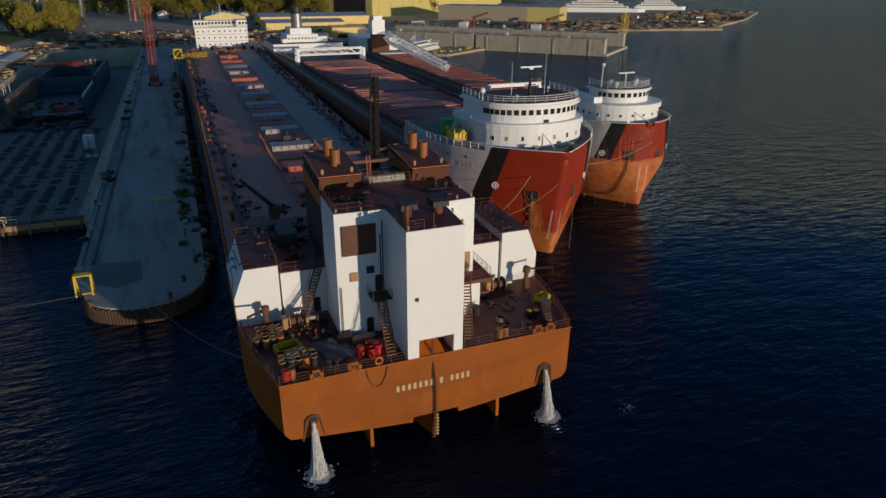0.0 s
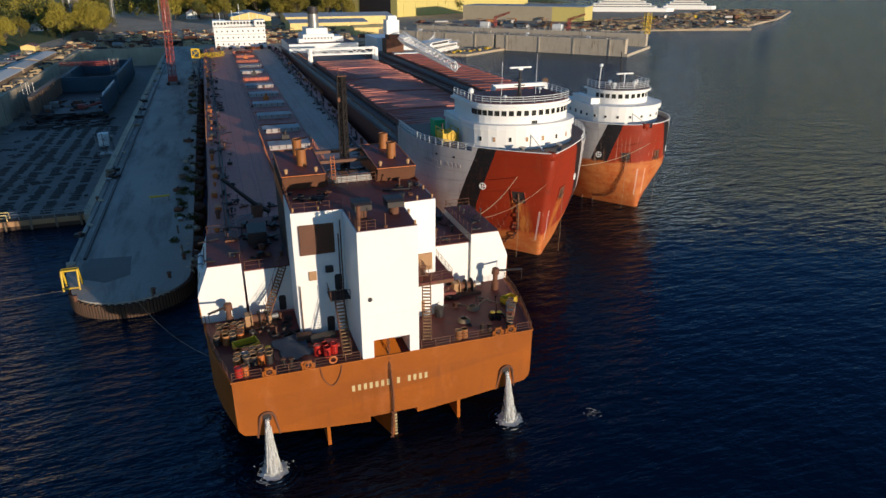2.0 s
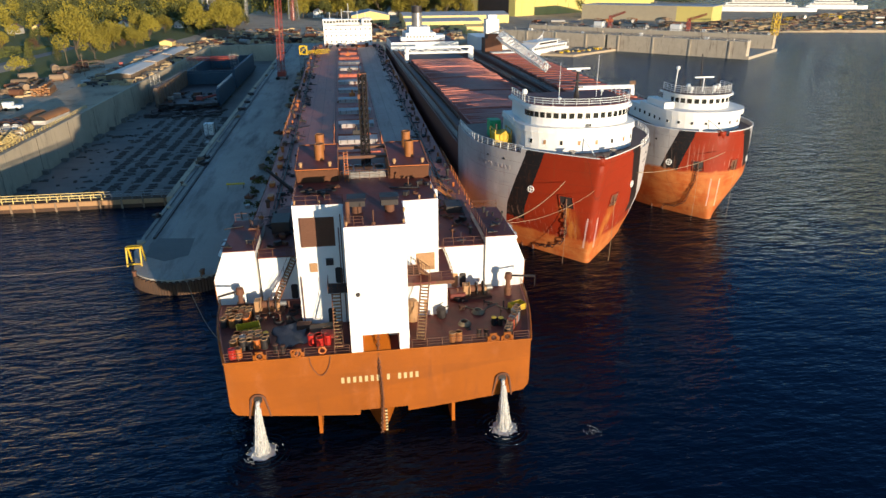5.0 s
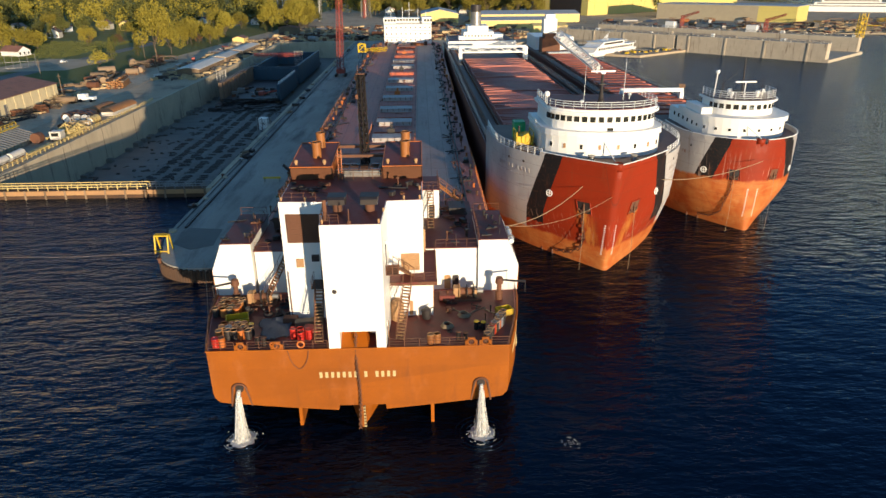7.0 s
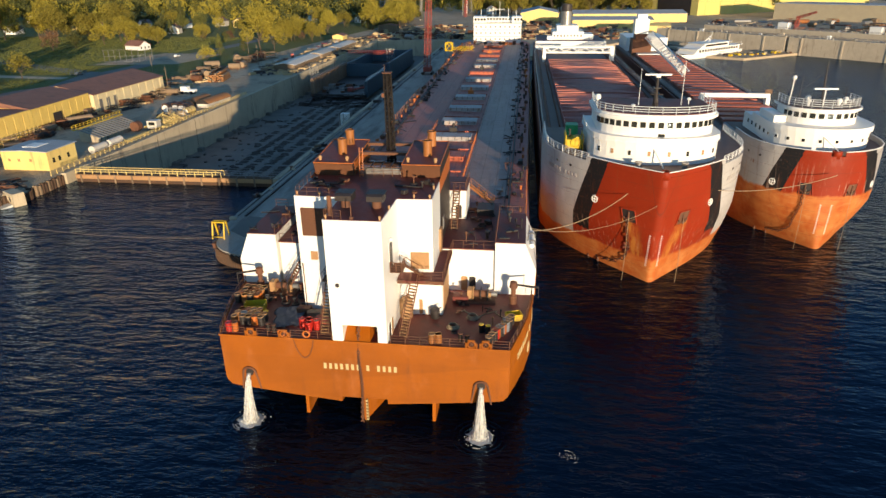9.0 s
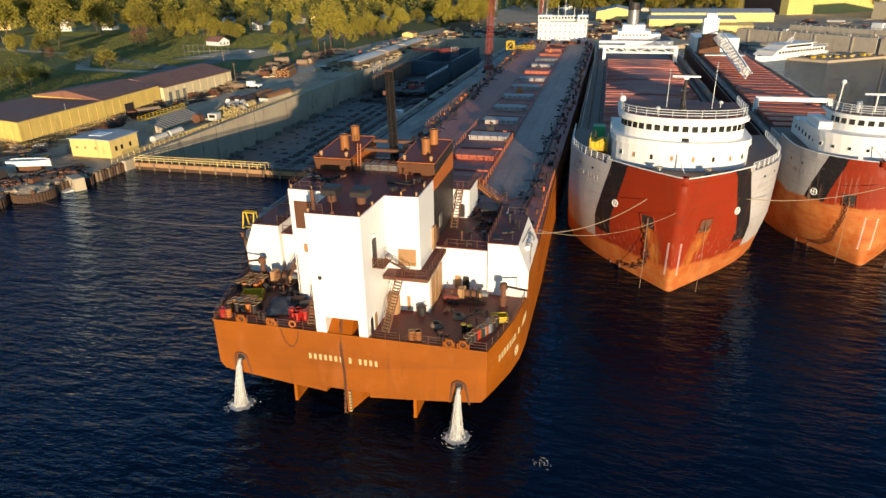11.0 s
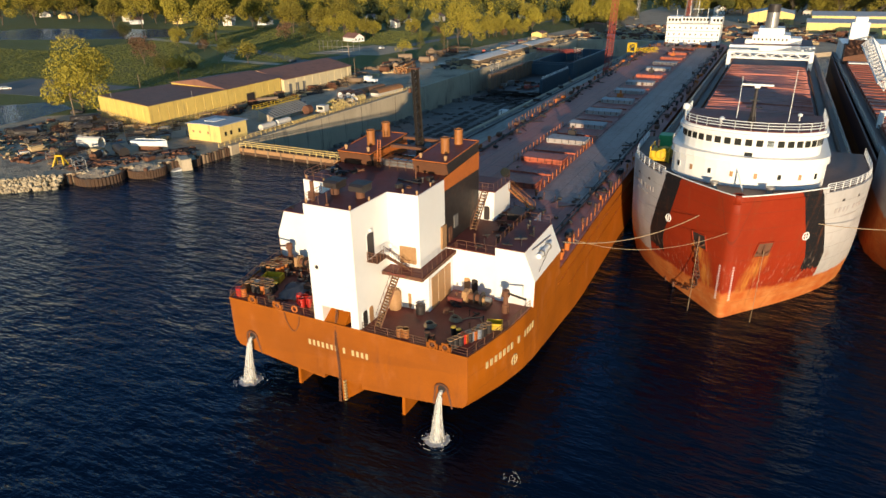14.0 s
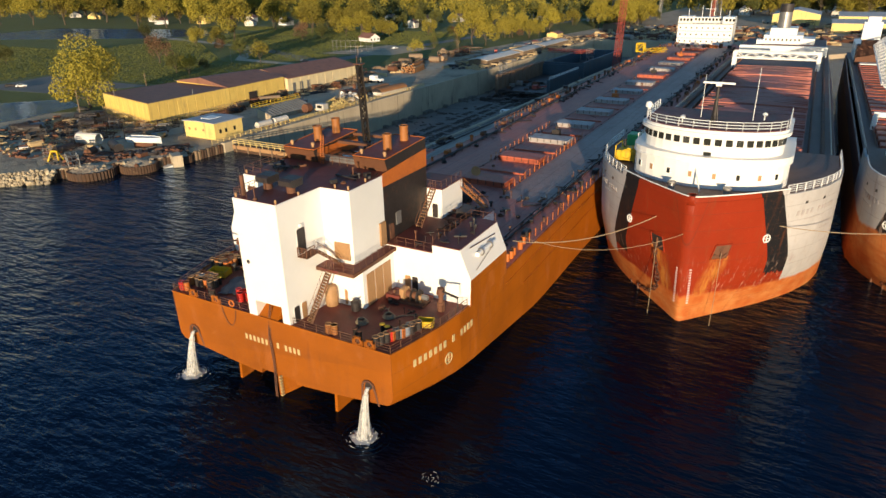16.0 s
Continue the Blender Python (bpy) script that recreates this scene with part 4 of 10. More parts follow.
    for i in range(14):
        if i in (7, 9):
            continue
        y = 3.0 + 0.8 * i
        for s in (1,):
            bm = bmesh.new()
            v = [bm.verts.new((half_beam(yy) + 0.02, yy, z)) for yy, z in ((y, -2.9), (y + 0.42, -2.9), (y + 0.42, -2.05), (y, -2.05))]
            w = [bm.verts.new((half_beam(yy) - 0.05, yy, z)) for yy, z in ((y, -2.9), (y + 0.42, -2.9), (y + 0.42, -2.05), (y, -2.05))]
            bm.faces.new(v)
            bm.faces.new(w[::-1])
            for k in range(4):
                bm.faces.new((w[k], w[(k + 1) % 4], v[(k + 1) % 4], v[k]))
            part("name_bar", bm, LETTER, hull)
    bm = bmesh.new()
    ring(bm, (half_beam(8.6) + 0.02, 8.6, -4.6), 0.65, 0.07, (1, -0.1, 0))
    bar(bm, (half_beam(8.6) + 0.02, 7.9, -4.6), (half_beam(8.6) + 0.02, 9.3, -4.6), 0.07, 4)
    bar(bm, (half_beam(8.6) + 0.02, 8.6, -5.25), (half_beam(8.6) + 0.02, 8.6, -3.95), 0.07, 4)
    part("thruster_mark", bm, LETTER, hull)
    # draught marks on the skeg
    for i in range(7):
        bm = bmesh.new()
        box(bm, 0.05, 0.3, -0.05, 0.3, -7.6 - 0.42 * i, -7.42 - 0.42 * i)
        part("draught_mark", bm, LETTER, hull)
    # anchor chain of single links
    for i in range(42):
        bm = bmesh.new()
        ring(bm, (0, 0, 0), 0.15, 0.05, (1, 0, 0) if i % 2 else (0, 1, 0), 10, 5)
        bmesh.ops.scale(bm, verts=bm.verts, vec=(1, 1, 1.45))
        bmesh.ops.translate(bm, verts=bm.verts, vec=(-0.25 - 0.12 * math.sin(i * 0.2), -0.22 - 0.002 * i + (0.8 - 0.06 * i if i < 13 else 0), 2.0 - 0.32 * i))
        part("chain_link", bm, RUST, hull)
    # rubbing strakes along the sides
    for s in (-1, 1):
        for z, y0 in ((-1.9, 24.0), (-4.6, 30.0)):
            bm = bmesh.new()
            ys = [y0 + (284 - y0) * k / 16 for k in range(17)]
            tube(bm, [(s * (half_beam(y) + 0.02), y, z) for y in ys], 0.09, 5)
            part("rubbing_strake", bm, CARRIER_HULL, hull)
    # hanging hose loop
    bm = bmesh.new()
    pts = [(-7.5 + 2.2 * i / 14, -0.1, 0.1 - 2.3 * math.sin(math.pi * i / 14) ** 0.6) for i in range(15)]
    tube(bm, pts, 0.05, 5)
    part("hose", bm, RUST, hull)
    return hull


def carrier_deck(ship):
    bm = bmesh.new()
    ys = [0.15, 3, 7, 11, 15, 20, 30, 60, 150, 285, 292, 299, 305, 309]
    pts = [(half_beam(y) - 0.12, y) for y in ys]
    prism(bm, pts + [(-x, y) for x, y in pts[::-1]], -0.3, 0.03)
    deck = part("main_deck", bm, DECK_WORN, ship, "ore-stained weather deck plating")
    for x0, x1 in ((5.6, 14.0), (-12.4, -5.8)):
        bm = bmesh.new()
        box(bm, x0, x1, 50, 284, 0.03, 0.036)
        part("deck_lane", bm, DECK_LANE if x0 > 0 else DECK_WORN, deck)
    bm = bmesh.new()
    pts = [(half_beam(y) - 0.3, y) for y in (0.3, 4, 8, 12.9)]
    prism(bm, pts + [(-x, y) for x, y in pts[::-1]], 0.03, 0.038)
    part("stern_deck", bm, DECK_RED, deck, "dark red-oxide stern deck")
    # raised pipes and rails that run the length of the deck
    for x, r, z in ((-14.6, 0.16, 0.35), (-15.1, 0.09, 0.3), (14.4, 0.16, 0.35), (13.7, 0.07, 0.3), (-5.2, 0.05, 0.2), (5.3, 0.05, 0.2)):
        bm = bmesh.new()
        bar(bm, (x, 32 if abs(x) > 6 else 52, z), (x, 286, z), r, 8)
        for k in range(40):
            y = 34 + k * 6.4
            if y < 286 and (abs(x) > 6 or y > 52):
                box(bm, x - 0.12, x + 0.12, y - 0.1, y + 0.1, 0.03, z)
        part("deck_pipe", bm, DARK, deck)


def wall_panel(parent, name, x0, x1, z0, z1, y, mat, depth=0.06, face=-1):
    """A panel standing proud of a wall that looks along y."""
    bm = bmesh.new()
    box(bm, x0, x1, *sorted((y, y + face * depth)), z0, z1)
    bmesh.ops.bevel(bm, geom=list(bm.edges), offset=0.015, segments=1, affect='EDGES')
    return part(name, bm, mat, parent)


def ship_door(parent, x, y, z, normal='y', w=0.8, h=1.9, mat=None, frame_mat=None):
    """Rounded steel door in a frame, on a wall that looks along -y or +x."""
    def leaf(grow, depth):
        bm = bmesh.new()
        pts = []
        hw, hh, r = w / 2 + grow, h / 2 + grow, 0.22 + grow
        for cx, cz, a0 in ((hw - r, hh - r, 0), (-hw + r, hh - r, 90), (-hw + r, -hh + r, 180), (hw - r, -hh + r, 270)):
            for k in range(4):
                a = radians(a0 + 30 * k)
                pts.append((cx + r * math.cos(a), cz + r * math.sin(a) + h / 2))
        extrude_y(bm, pts, -depth, 0.0)
        bmesh.ops.recalc_face_normals(bm, faces=bm.faces)
        m = pose(x, y, z, 0, 0, 0 if normal == 'y' else 90)
        bmesh.ops.transform(bm, matrix=m, verts=bm.verts)
        return bm
    d = part("door", leaf(0.0, 0.09), mat or DARK, parent)
    part("door_frame", leaf(0.1, 0.05), frame_mat or WHITE, d)
    return d


def carrier_houses(ship):
    # funnel tower block and its narrow after tower, one plan
    bm = bmesh.new()
    plan = [(-3.1, 0.0), (-1.9, 0.0), (-1.9, 3.2), (1.9, 3.2), (1.9, 0.0), (2.9, 0.0), (3.2, 6.8), (7.0, 7.0), (7.0, 14.0), (-8.4, 14.0), (-8.4, 7.0), (-3.2, 6.8)]
    prism(bm, plan, 0.03, 2.15)
    prism(bm, [(-3.1, 0.0), (2.9, 0.0), (3.2, 6.8), (7.0, 7.0), (7.0, 13.4), (-8.4, 13.4), (-8.4, 7.0), (-3.2, 6.8)], 2.15, 14.1)
    tower = part("stern_tower", bm, WHITE, ship, "tall white-painted engine casing tower")
    bm = bmesh.new()
    prism(bm, [(-3.0, 0.1), (2.8, 0.1), (3.1, 6.9), (6.9, 7.1), (6.9, 26.0), (-8.3, 26.0), (-8.3, 7.1), (-3.1, 6.9)], 14.1, 14.14)
    part("tower_roof", bm, DECK_RED, tower, "red-oxide roof plating")
    # chain recess at the foot: brown sloping plate
    bm = bmesh.new()
    v = [bm.verts.new(p) for p in ((-1.88, -0.02, 0.05), (1.0, -0.02, 0.05), (0.4, 3.1, 2.1), (-1.88, 3.1, 2.1), (-1.88, 3.1, 0.05), (1.0, 3.1, 0.05))]
    for f in ((0, 1, 2, 3), (1, 5, 2), (0, 3, 4), (3, 2, 5, 4), (0, 4, 5, 1)):
        bm.faces.new([v[i] for i in f])
    bmesh.ops.recalc_face_normals(bm, faces=bm.faces)
    part("chain_chute", bm, CARRIER_HULL, tower)
    # round vent hole, wall seams
    bm = bmesh.new()
    lathe(bm, [(0.24, -0.02), (0.24, 0.02)], 16)
    bmesh.ops.rotate(bm, verts=bm.verts, cent=(0, 0, 0), matrix=Matrix.Rotation(math.pi / 2, 3, 'X'))
    bmesh.ops.translate(bm, verts=bm.verts, vec=(-2.1, 0.0, 6.85))
    part("porthole", bm, DARK, tower)
    bm = bmesh.new()
    box(bm, -3.14, 2.96, -0.03, 0.0, 4.9, 4.98)
    part("wall_seam", bm, WHITE, tower)
    # port face: large louvre, small hatch, door, platform with stair
    louvre = wall_panel(tower, "louvre", -7.75, -4.15, 9.45, 12.75, 7.0, LOUVRE, 0.24)
    for i in range(16):
        bm = bmesh.new()
        box(bm, -7.65, -4.25, 6.72, 6.76, 9.55 + 0.2 * i, 9.66 + 0.2 * i)
        part("slat", bm, LOUVRE, louvre)
    wall_panel(tower, "hatch", -7.05, -6.25, 6.5, 7.5, 7.0, BUFF, 0.24)
    wall_panel(tower, "vent_box", -5.3, -4.5, 7.3, 8.0, 7.0, DARK, 0.5)
    ship_door(tower, -5.1, 6.87, 0.05)
    ship_door(tower, -4.0, 6.83, 5.0)
    bm = bmesh.new()
    box(bm, -5.3, -3.15, 4.6, 6.95, 4.85, 4.95)
    pf = part("platform", bm, DARK, tower)
    posted_railing(ship, [(-3.2, 4.65, 4.95), (-5.25, 4.65, 4.95), (-5.25, 6.9, 4.95)], 1.0, 2, 1.0, 0.025, RUST)
    stairs(ship, (-4.4, 1.4, 0.05), (-4.4, 4.6, 4.9))
    # pipes and cables on the recess wall
    for x, z0, z1 in ((-3.5, 0.1, 13.0), (-3.75, 4.0, 11.5), (-8.1, 0.1, 6.0)):
        bm = bmesh.new()
        bar(bm, (x, 6.75, z0), (x, 6.75, z1), 0.06, 6)
        part("pipe", bm, RUST, tower)
    # starboard side of the tower: door, platform, stairs down to walkway and deck
    ship_door(tower, 3.02, 3.1, 7.7, 'x', 1.25, 2.9)
    bm = bmesh.new()
    bar(bm, (3.05, 3.1, 10.9), (3.3, 3.1, 10.9), 0.2, 10)
    part("bulkhead_lamp", bm, WHITE, tower)
    bm = bmesh.new()
    box(bm, 3.05, 4.4, 2.2, 4.6, 7.5, 7.6)
    pf = part("platform", bm, RUST, tower)
    posted_railing(ship, [(3.1, 2.25, 7.6), (4.35, 2.25, 7.6), (4.35, 3.6, 7.6)], 1.05, 4, 0.6, 0.04, RUST)
    stairs(ship, (5.6, 6.5, 5.42), (4.0, 4.4, 7.55), 0.8, None, "stairway", (0.8, -0.6, 0))
    stairs(ship, (4.3, 1.6, 0.05), (5.2, 4.7, 5.35), 0.9, None, "stairway", (0.96, -0.28, 0))
    ship_door(tower, 2.95, 1.2, 0.05, 'x')
    ship_door(tower, 2.98, 2.4, 0.05, 'x', mat=BUFF)
    lv = wall_panel(tower, "louvre", 4.5, 6.55, 5.9, 7.9, 7.0, BUFF, 0.24)
    for i in range(10):
        bm = bmesh.new()
        box(bm, 4.6, 6.45, 6.72, 6.76, 5.98 + 0.19 * i, 6.08 + 0.19 * i)
        part("slat", bm, BUFF, lv)
    bm = bmesh.new()
    box(bm, 7.0, 7.25, 12.2, 13.3, 5.75, 8.6)
    part("locker", bm, BUFF, tower)
    # roof gear
    for x in (-1.7, 1.6):
        v = part("roof_vent", vent_hood(x, 4.0, 14.14), RUST, tower, "square-hooded dark ventilator")
        part("hood", vent_cap(x, 4.0, 14.14), DARK, v)
    bm = bmesh.new()
    bar(bm, (-2.6, 1.2, 14.14), (-2.6, 1.2, 16.3), 0.22, 10)
    part("roof_pipe", bm, RUST, tower)
    bm = bmesh.new()
    bar(bm, (-0.2, 0.4, 14.14), (-0.2, 0.4, 15.6), 0.06, 6)
    bar(bm, (-0.2, 0.4, 14.14), (-0.2, 0.4, 14.4), 0.22, 8)
    part("light_post", bm, RUST, tower)
    posted_railing(ship, [(-1.2, 0.25, 14.14), (-2.95, 0.25, 14.14), (-3.05, 3.4, 14.14)], 0.95, 3, 0.9, 0.022, RUST)
    posted_railing(ship, [(-3.1, 7.0, 14.14), (-8.2, 7.15, 14.14), (-8.2, 14, 14.14)], 0.95, 2, 1.4, 0.022, RUST)
    for x, y in ((-8.1, 7.3), (-5.5, 7.2), (2.7, 0.3), (-2.8, 0.3), (3.0, 3.5), (6.7, 7.3), (6.7, 10.5), (5.0, 7.2)):
        bm = bmesh.new()
        lathe(bm, [(0.1, 14.14), (0.1, 14.35), (0.14, 14.35), (0.12, 14.55), (0.04, 14.6)], 8, (x, y, 0))
        part("deck_light", bm, BUFF, tower)
    # black casing under the funnels, orange stripe
    bm = bmesh.new()
    prism(bm, [(-8.4, 13.4), (7.0, 13.4), (7.0, 23.4), (-8.4, 23.4)], 0.03, 14.1)
    cas = part("casing", bm, BLACK, ship, "black-painted funnel casing with orange stripe")
    for s, x in ((1, 7.0), (-1, -8.4)):
        bm = bmesh.new()
        xs = sorted((x, x + s * 0.03))
        v = [bm.verts.new((xx, y, z)) for xx in xs for y, z in ((13.35, 12.7), (23.45, 12.7), (23.45, 15.0), (13.35, 14.3))]
        for f in ((0, 1, 2, 3), (7, 6, 5, 4), (0, 4, 5, 1), (1, 5, 6, 2), (2, 6, 7, 3), (3, 7, 4, 0)):
            bm.faces.new([v[i] for i in f])
        bmesh.ops.recalc_face_normals(bm, faces=bm.faces)
        part("stripe", bm, ORANGE, cas)
    wall = ship_door(cas, 7.0, 14.8, 5.75, 'x', mat=RUST, frame_mat=RUST)
    bm = bmesh.new()
    box(bm, 7.0, 7.1, 15.8, 16.9, 7.2, 8.8)
    part("notice_board", bm, STEEL, cas)
    # funnels: a housing with a parapet, buff after wall, two exhausts each
    for x0, x1 in ((-8.3, -3.5), (2.4, 6.98)):
        bm = bmesh.new()
        v = [bm.verts.new(p) for p in ((x0, 14.8, 14.12), (x1, 14.8, 14.12), (x1, 23.4, 14.12), (x0, 23.4, 14.12),
                                       (x0, 14.2, 15.75), (x1, 14.2, 15.75), (x1, 23.4, 16.3), (x0, 23.4, 16.3))]
        for f in ((3, 2, 1, 0), (4, 5, 6, 7), (0, 1, 5, 4), (1, 2, 6, 5), (2, 3, 7, 6), (3, 0, 4, 7)):
            bm.faces.new([v[i] for i in f])
        f = part("funnel", bm, BLACK, ship, "black and orange funnel housing")
        bm = bmesh.new()
        v = [bm.verts.new(p) for p in ((x0 + 0.05, 14.75, 14.13), (x1 - 0.05, 14.75, 14.13), (x1 - 0.05, 14.14, 15.7), (x0 + 0.05, 14.14, 15.7))]
        w = [bm.verts.new(p.co + Vector((0, -0.05, 0))) for p in v]
        bm.faces.new(w)
        bm.faces.new(v[::-1])
        for k in range(4):
            bm.faces.new((v[k], v[(k + 1) % 4], w[(k + 1) % 4], w[k]))
        bmesh.ops.recalc_face_normals(bm, faces=bm.faces)
        part("after_wall", bm, LOUVRE, f)
        bm = bmesh.new()
        for a, b in (((x0, 14.2, 15.8), (x1, 14.2, 15.8)), ((x0, 23.4, 16.35), (x1, 23.4, 16.35)), ((x0, 14.2, 15.8), (x0, 23.4, 16.35)), ((x1, 14.2, 15.8), (x1, 23.4, 16.35))):
            bar(bm, a, b, 0.07, 5)
        part("coaming", bm, ORANGE, f)
        bm = bmesh.new()
        v = [bm.verts.new(p) for p in ((x0 + 0.1, 14.3, 15.8), (x1 - 0.1, 14.3, 15.8), (x1 - 0.1, 23.3, 16.34), (x0 + 0.1, 23.3, 16.34))]
        bm.faces.new(v)
        part("funnel_top", bm, DECK_RED, f)
        for y in (17.8, 21.6):
            bm = bmesh.new()
            zb = 15.75 + 0.06 * (y - 14.2)
            lathe(bm, [(0.54, zb), (0.54, zb + 1.75), (0.6, zb + 1.77), (0.6, zb + 1.92), (0.46, zb + 1.92), (0.44, zb + 1.0)], 18, ((x0 + x1) / 2 + 0.3, y, 0))
            part("exhaust_pipe", bm, TAN, f)
        for dx in (0.6, 3.9):
            bm = bmesh.new()
            lathe(bm, [(0.16, 15.8), (0.16, 16.1), (0.24, 16.1), (0.2, 16.4), (0.05, 16.45)], 10, (x0 + dx, 15.2, 0))
            part("funnel_light", bm, BUFF, f)
    # Added orange panels put the sunlit look of the inner walls into colour
    for x, y0 in ((-3.48, 14.9), (2.38, 14.9)):
        bm = bmesh.new()
        box(bm, *sorted((x, x + (0.04 if x < 0 else -0.04))), y0, 23.3, 14.16, 15.7)
        part("lit_well_wall", bm, ORANGE, ship)
    # well between the funnels: skylight box, tan cross beams, ladder, lattice mast
    bm = bmesh.new()
    box(bm, -3.0, 2.0, 15.6, 18.6, 14.14, 14.9)
    sk = part("skylight", bm, STEEL, ship, "grey engine-room skylight box")
    for i in range(4):
        bm = bmesh.new()
        box(bm, -2.8 + 1.2 * i, -1.8 + 1.2 * i, 15.8, 18.4, 14.9, 15.02)
        part("pane", bm, GLASS, sk)
    posted_railing(ship, [(-3.3, 14.6, 14.14), (2.3, 14.6, 14.14)], 1.2, 3, 1.2, 0.03, RUST)
    for y, z in ((19.4, 15.9), (22.8, 16.2)):
        bm = bmesh.new()
        box(bm, -3.5, 2.4, y - 0.4, y + 0.4, z - 0.35, z)
        part("cross_beam", bm, LOUVRE, ship)
    bm = bmesh.new()
    for x in (-2.75, -2.35):
        bar(bm, (x, 14.4, 14.14), (x, 14.9, 17.6), 0.05, 5)
    for i in range(11):
        bar(bm, (-2.75, 14.4 + 0.045 * i, 14.4 + 0.3 * i), (-2.35, 14.4 + 0.045 * i, 14.4 + 0.3 * i), 0.035, 4)
    part("ladder", bm, ORANGE, ship)
    bm = bmesh.new()
    lattice(bm, (-0.1, 20.8, 14.1), (-0.1, 20.1, 25.4), 0.72, 0.62, 18, 0.11, 0.07)
    mast = part("lattice_mast", bm, DARKRUST, ship, "rust-brown lattice mast between the funnels")
    bm = bmesh.new()
    box(bm, -0.65, 0.45, 19.6, 20.6, 25.4, 25.52)
    bar(bm, (-0.4, 20.1, 25.5), (-0.4, 20.1, 26.4), 0.05, 5)
    box(bm, -0.75, -0.45, 19.4, 19.7, 22.6, 23.1)
    part("mast_top", bm, RUST, mast)
    # low deckhouse
    bm = bmesh.new()
    box(bm, -13.4, 13.6, 13.45, 30.0, 0.03, 5.6)
    low = part("low_deckhouse", bm, WHITE, ship, "white low deckhouse under the funnels")
    bm = bmesh.new()
    box(bm, -13.5, 13.7, 13.35, 30.1, 5.6, 5.75)
    part("deckhouse_roof", bm, DECK_RED, low)
    ship_door(low, 9.9, 13.45, 0.1, mat=BUFF)
    ship_door(low, 10.9, 13.45, 0.1)
    ship_door(low, -9.6, 13.45, 0.1)
    bm = bmesh.new()
    box(bm, 3.25, 8.0, 7.0, 13.44, 0.03, 5.2)
    aft = part("after_deckhouse", bm, WHITE, ship, "white deckhouse beside the tower")
    ship_door(aft, 5.3, 7.0, 0.1, mat=BUFF)
    for y in (8.4, 10.1, 11.8):
        bm = bmesh.new()
        box(bm, 8.0, 8.08, y - 0.75, y + 0.75, 0.1, 4.1)
        part("cargo_door", bm, BUFF, aft)
    bm = bmesh.new()
    prism(bm, [(3.25, 4.8), (5.0, 4.6), (8.4, 4.9), (8.4, 13.4), (3.25, 13.4)], 5.2, 5.42)
    wk = part("walkway", bm, DECK_RED, aft, "red-oxide walkway round the tower")
    posted_railing(ship, [(5.8, 4.75, 5.42), (8.3, 5.0, 5.42), (8.3, 13.4, 5.42)], 1.05, 3, 1.2, 0.025, RUST)
    bm = bmesh.new()
    box(bm, 3.25, 8.42, 4.72, 4.82, 5.0, 5.42)
    box(bm, 8.35, 8.45, 4.8, 13.4, 5.0, 5.42)
    part("fascia", bm, RUST, aft)
    # wing houses with their chamfered outer upper edge
    for s in (-1, 1):
        bm = bmesh.new()
        sec = [(13.65, 0.03), (18.5, 0.03), (18.6, 3.4), (17.2, 6.8), (13.65, 6.8)]
        extrude_y(bm, [(s * x, z) for x, z in sec], 13.0, 23.0)
        bmesh.ops.recalc_face_normals(bm, faces=bm.faces)
        wing = part("wing_house", bm, WHITE, ship, "white chamfered wing deckhouse")
        bm = bmesh.new()
        box(bm, *sorted((s * 13.55, s * 17.25)), 12.95, 23.05, 6.8, 6.9)
        part("wing_roof", bm, DECK_RED, wing)
        posted_railing(ship, [(s * 13.7, 13.1, 6.9), (s * 13.7, 22.9, 6.9), (s * 17.1, 22.9, 6.9)], 1.0, 2, 1.4, 0.025, RUST)
        # life raft canister and cradle on the chamfer
        bm = bmesh.new()
        bar(bm, (s * 18.05, 15.8, 5.35), (s * 18.05, 20.2, 5.35), 0.3, 12)
        raft = part("raft_canister", bm, WHITE, wing)
        for y in (16.8, 19.2):
            bm = bmesh.new()
            ring(bm, (s * 18.05, y, 5.35), 0.4, 0.09, (0, 1, 0), 16, 5)
            box(bm, *sorted((s * 17.6, s * 18.2)), y - 0.12, y + 0.12, 4.9, 5.2)
            part("raft_cradle", bm, STEEL, raft)
        bm = bmesh.new()
        bar(bm, (s * 18.55, 14.6, 4.0), (s * 18.0, 20.6, 5.0), 0.03, 4)
        bar(bm, (s * 17.5, 15.0, 6.4), (s * 17.7, 21.4, 5.9), 0.05, 5)
        part("lashing", bm, RUST, raft)
        bm = bmesh.new()
        box(bm, *sorted((s * 18.45, s * 18.64)), 13.02, 22.98, 0.05, 3.3)
        part("side_plate", bm, CARRIER_HULL, wing)
    # house forward of the casing, with stairs
    bm = bmesh.new()
    box(bm, 4.0, 9.2, 23.45, 29.2, 5.75, 9.7)
    fw = part("winch_house", bm, WHITE, ship, "white house forward of the funnels")
    bm = bmesh.new()
    box(bm, 3.9, 9.3, 23.4, 29.3, 9.7, 9.82)
    part("house_roof", bm, DECK_RED, fw)
    posted_railing(ship, [(4.1, 23.5, 9.82), (9.1, 23.5, 9.82), (9.1, 29, 9.82)], 1.0, 2, 1.4, 0.025, RUST)
    ship_door(fw, 8.2, 23.45, 5.8)
    stairs(ship, (8.0, 19.4, 5.78), (8.0, 23.3, 9.8), 0.8)
    stairs(ship, (12.6, 29.6, 5.8), (9.3, 29.0, 8.6), 0.8, TAN, "stairway", (0.2, 0.98, 0))
    stairs(ship, (-12.2, 10.2, 0.05), (-9.2, 13.2, 5.7), 0.9, None, "stairway", (-0.7, 0.7, 0))
    bm = bmesh.new()
    box(bm, 10.6, 12.8, 24.6, 27.5, 5.75, 6.7)
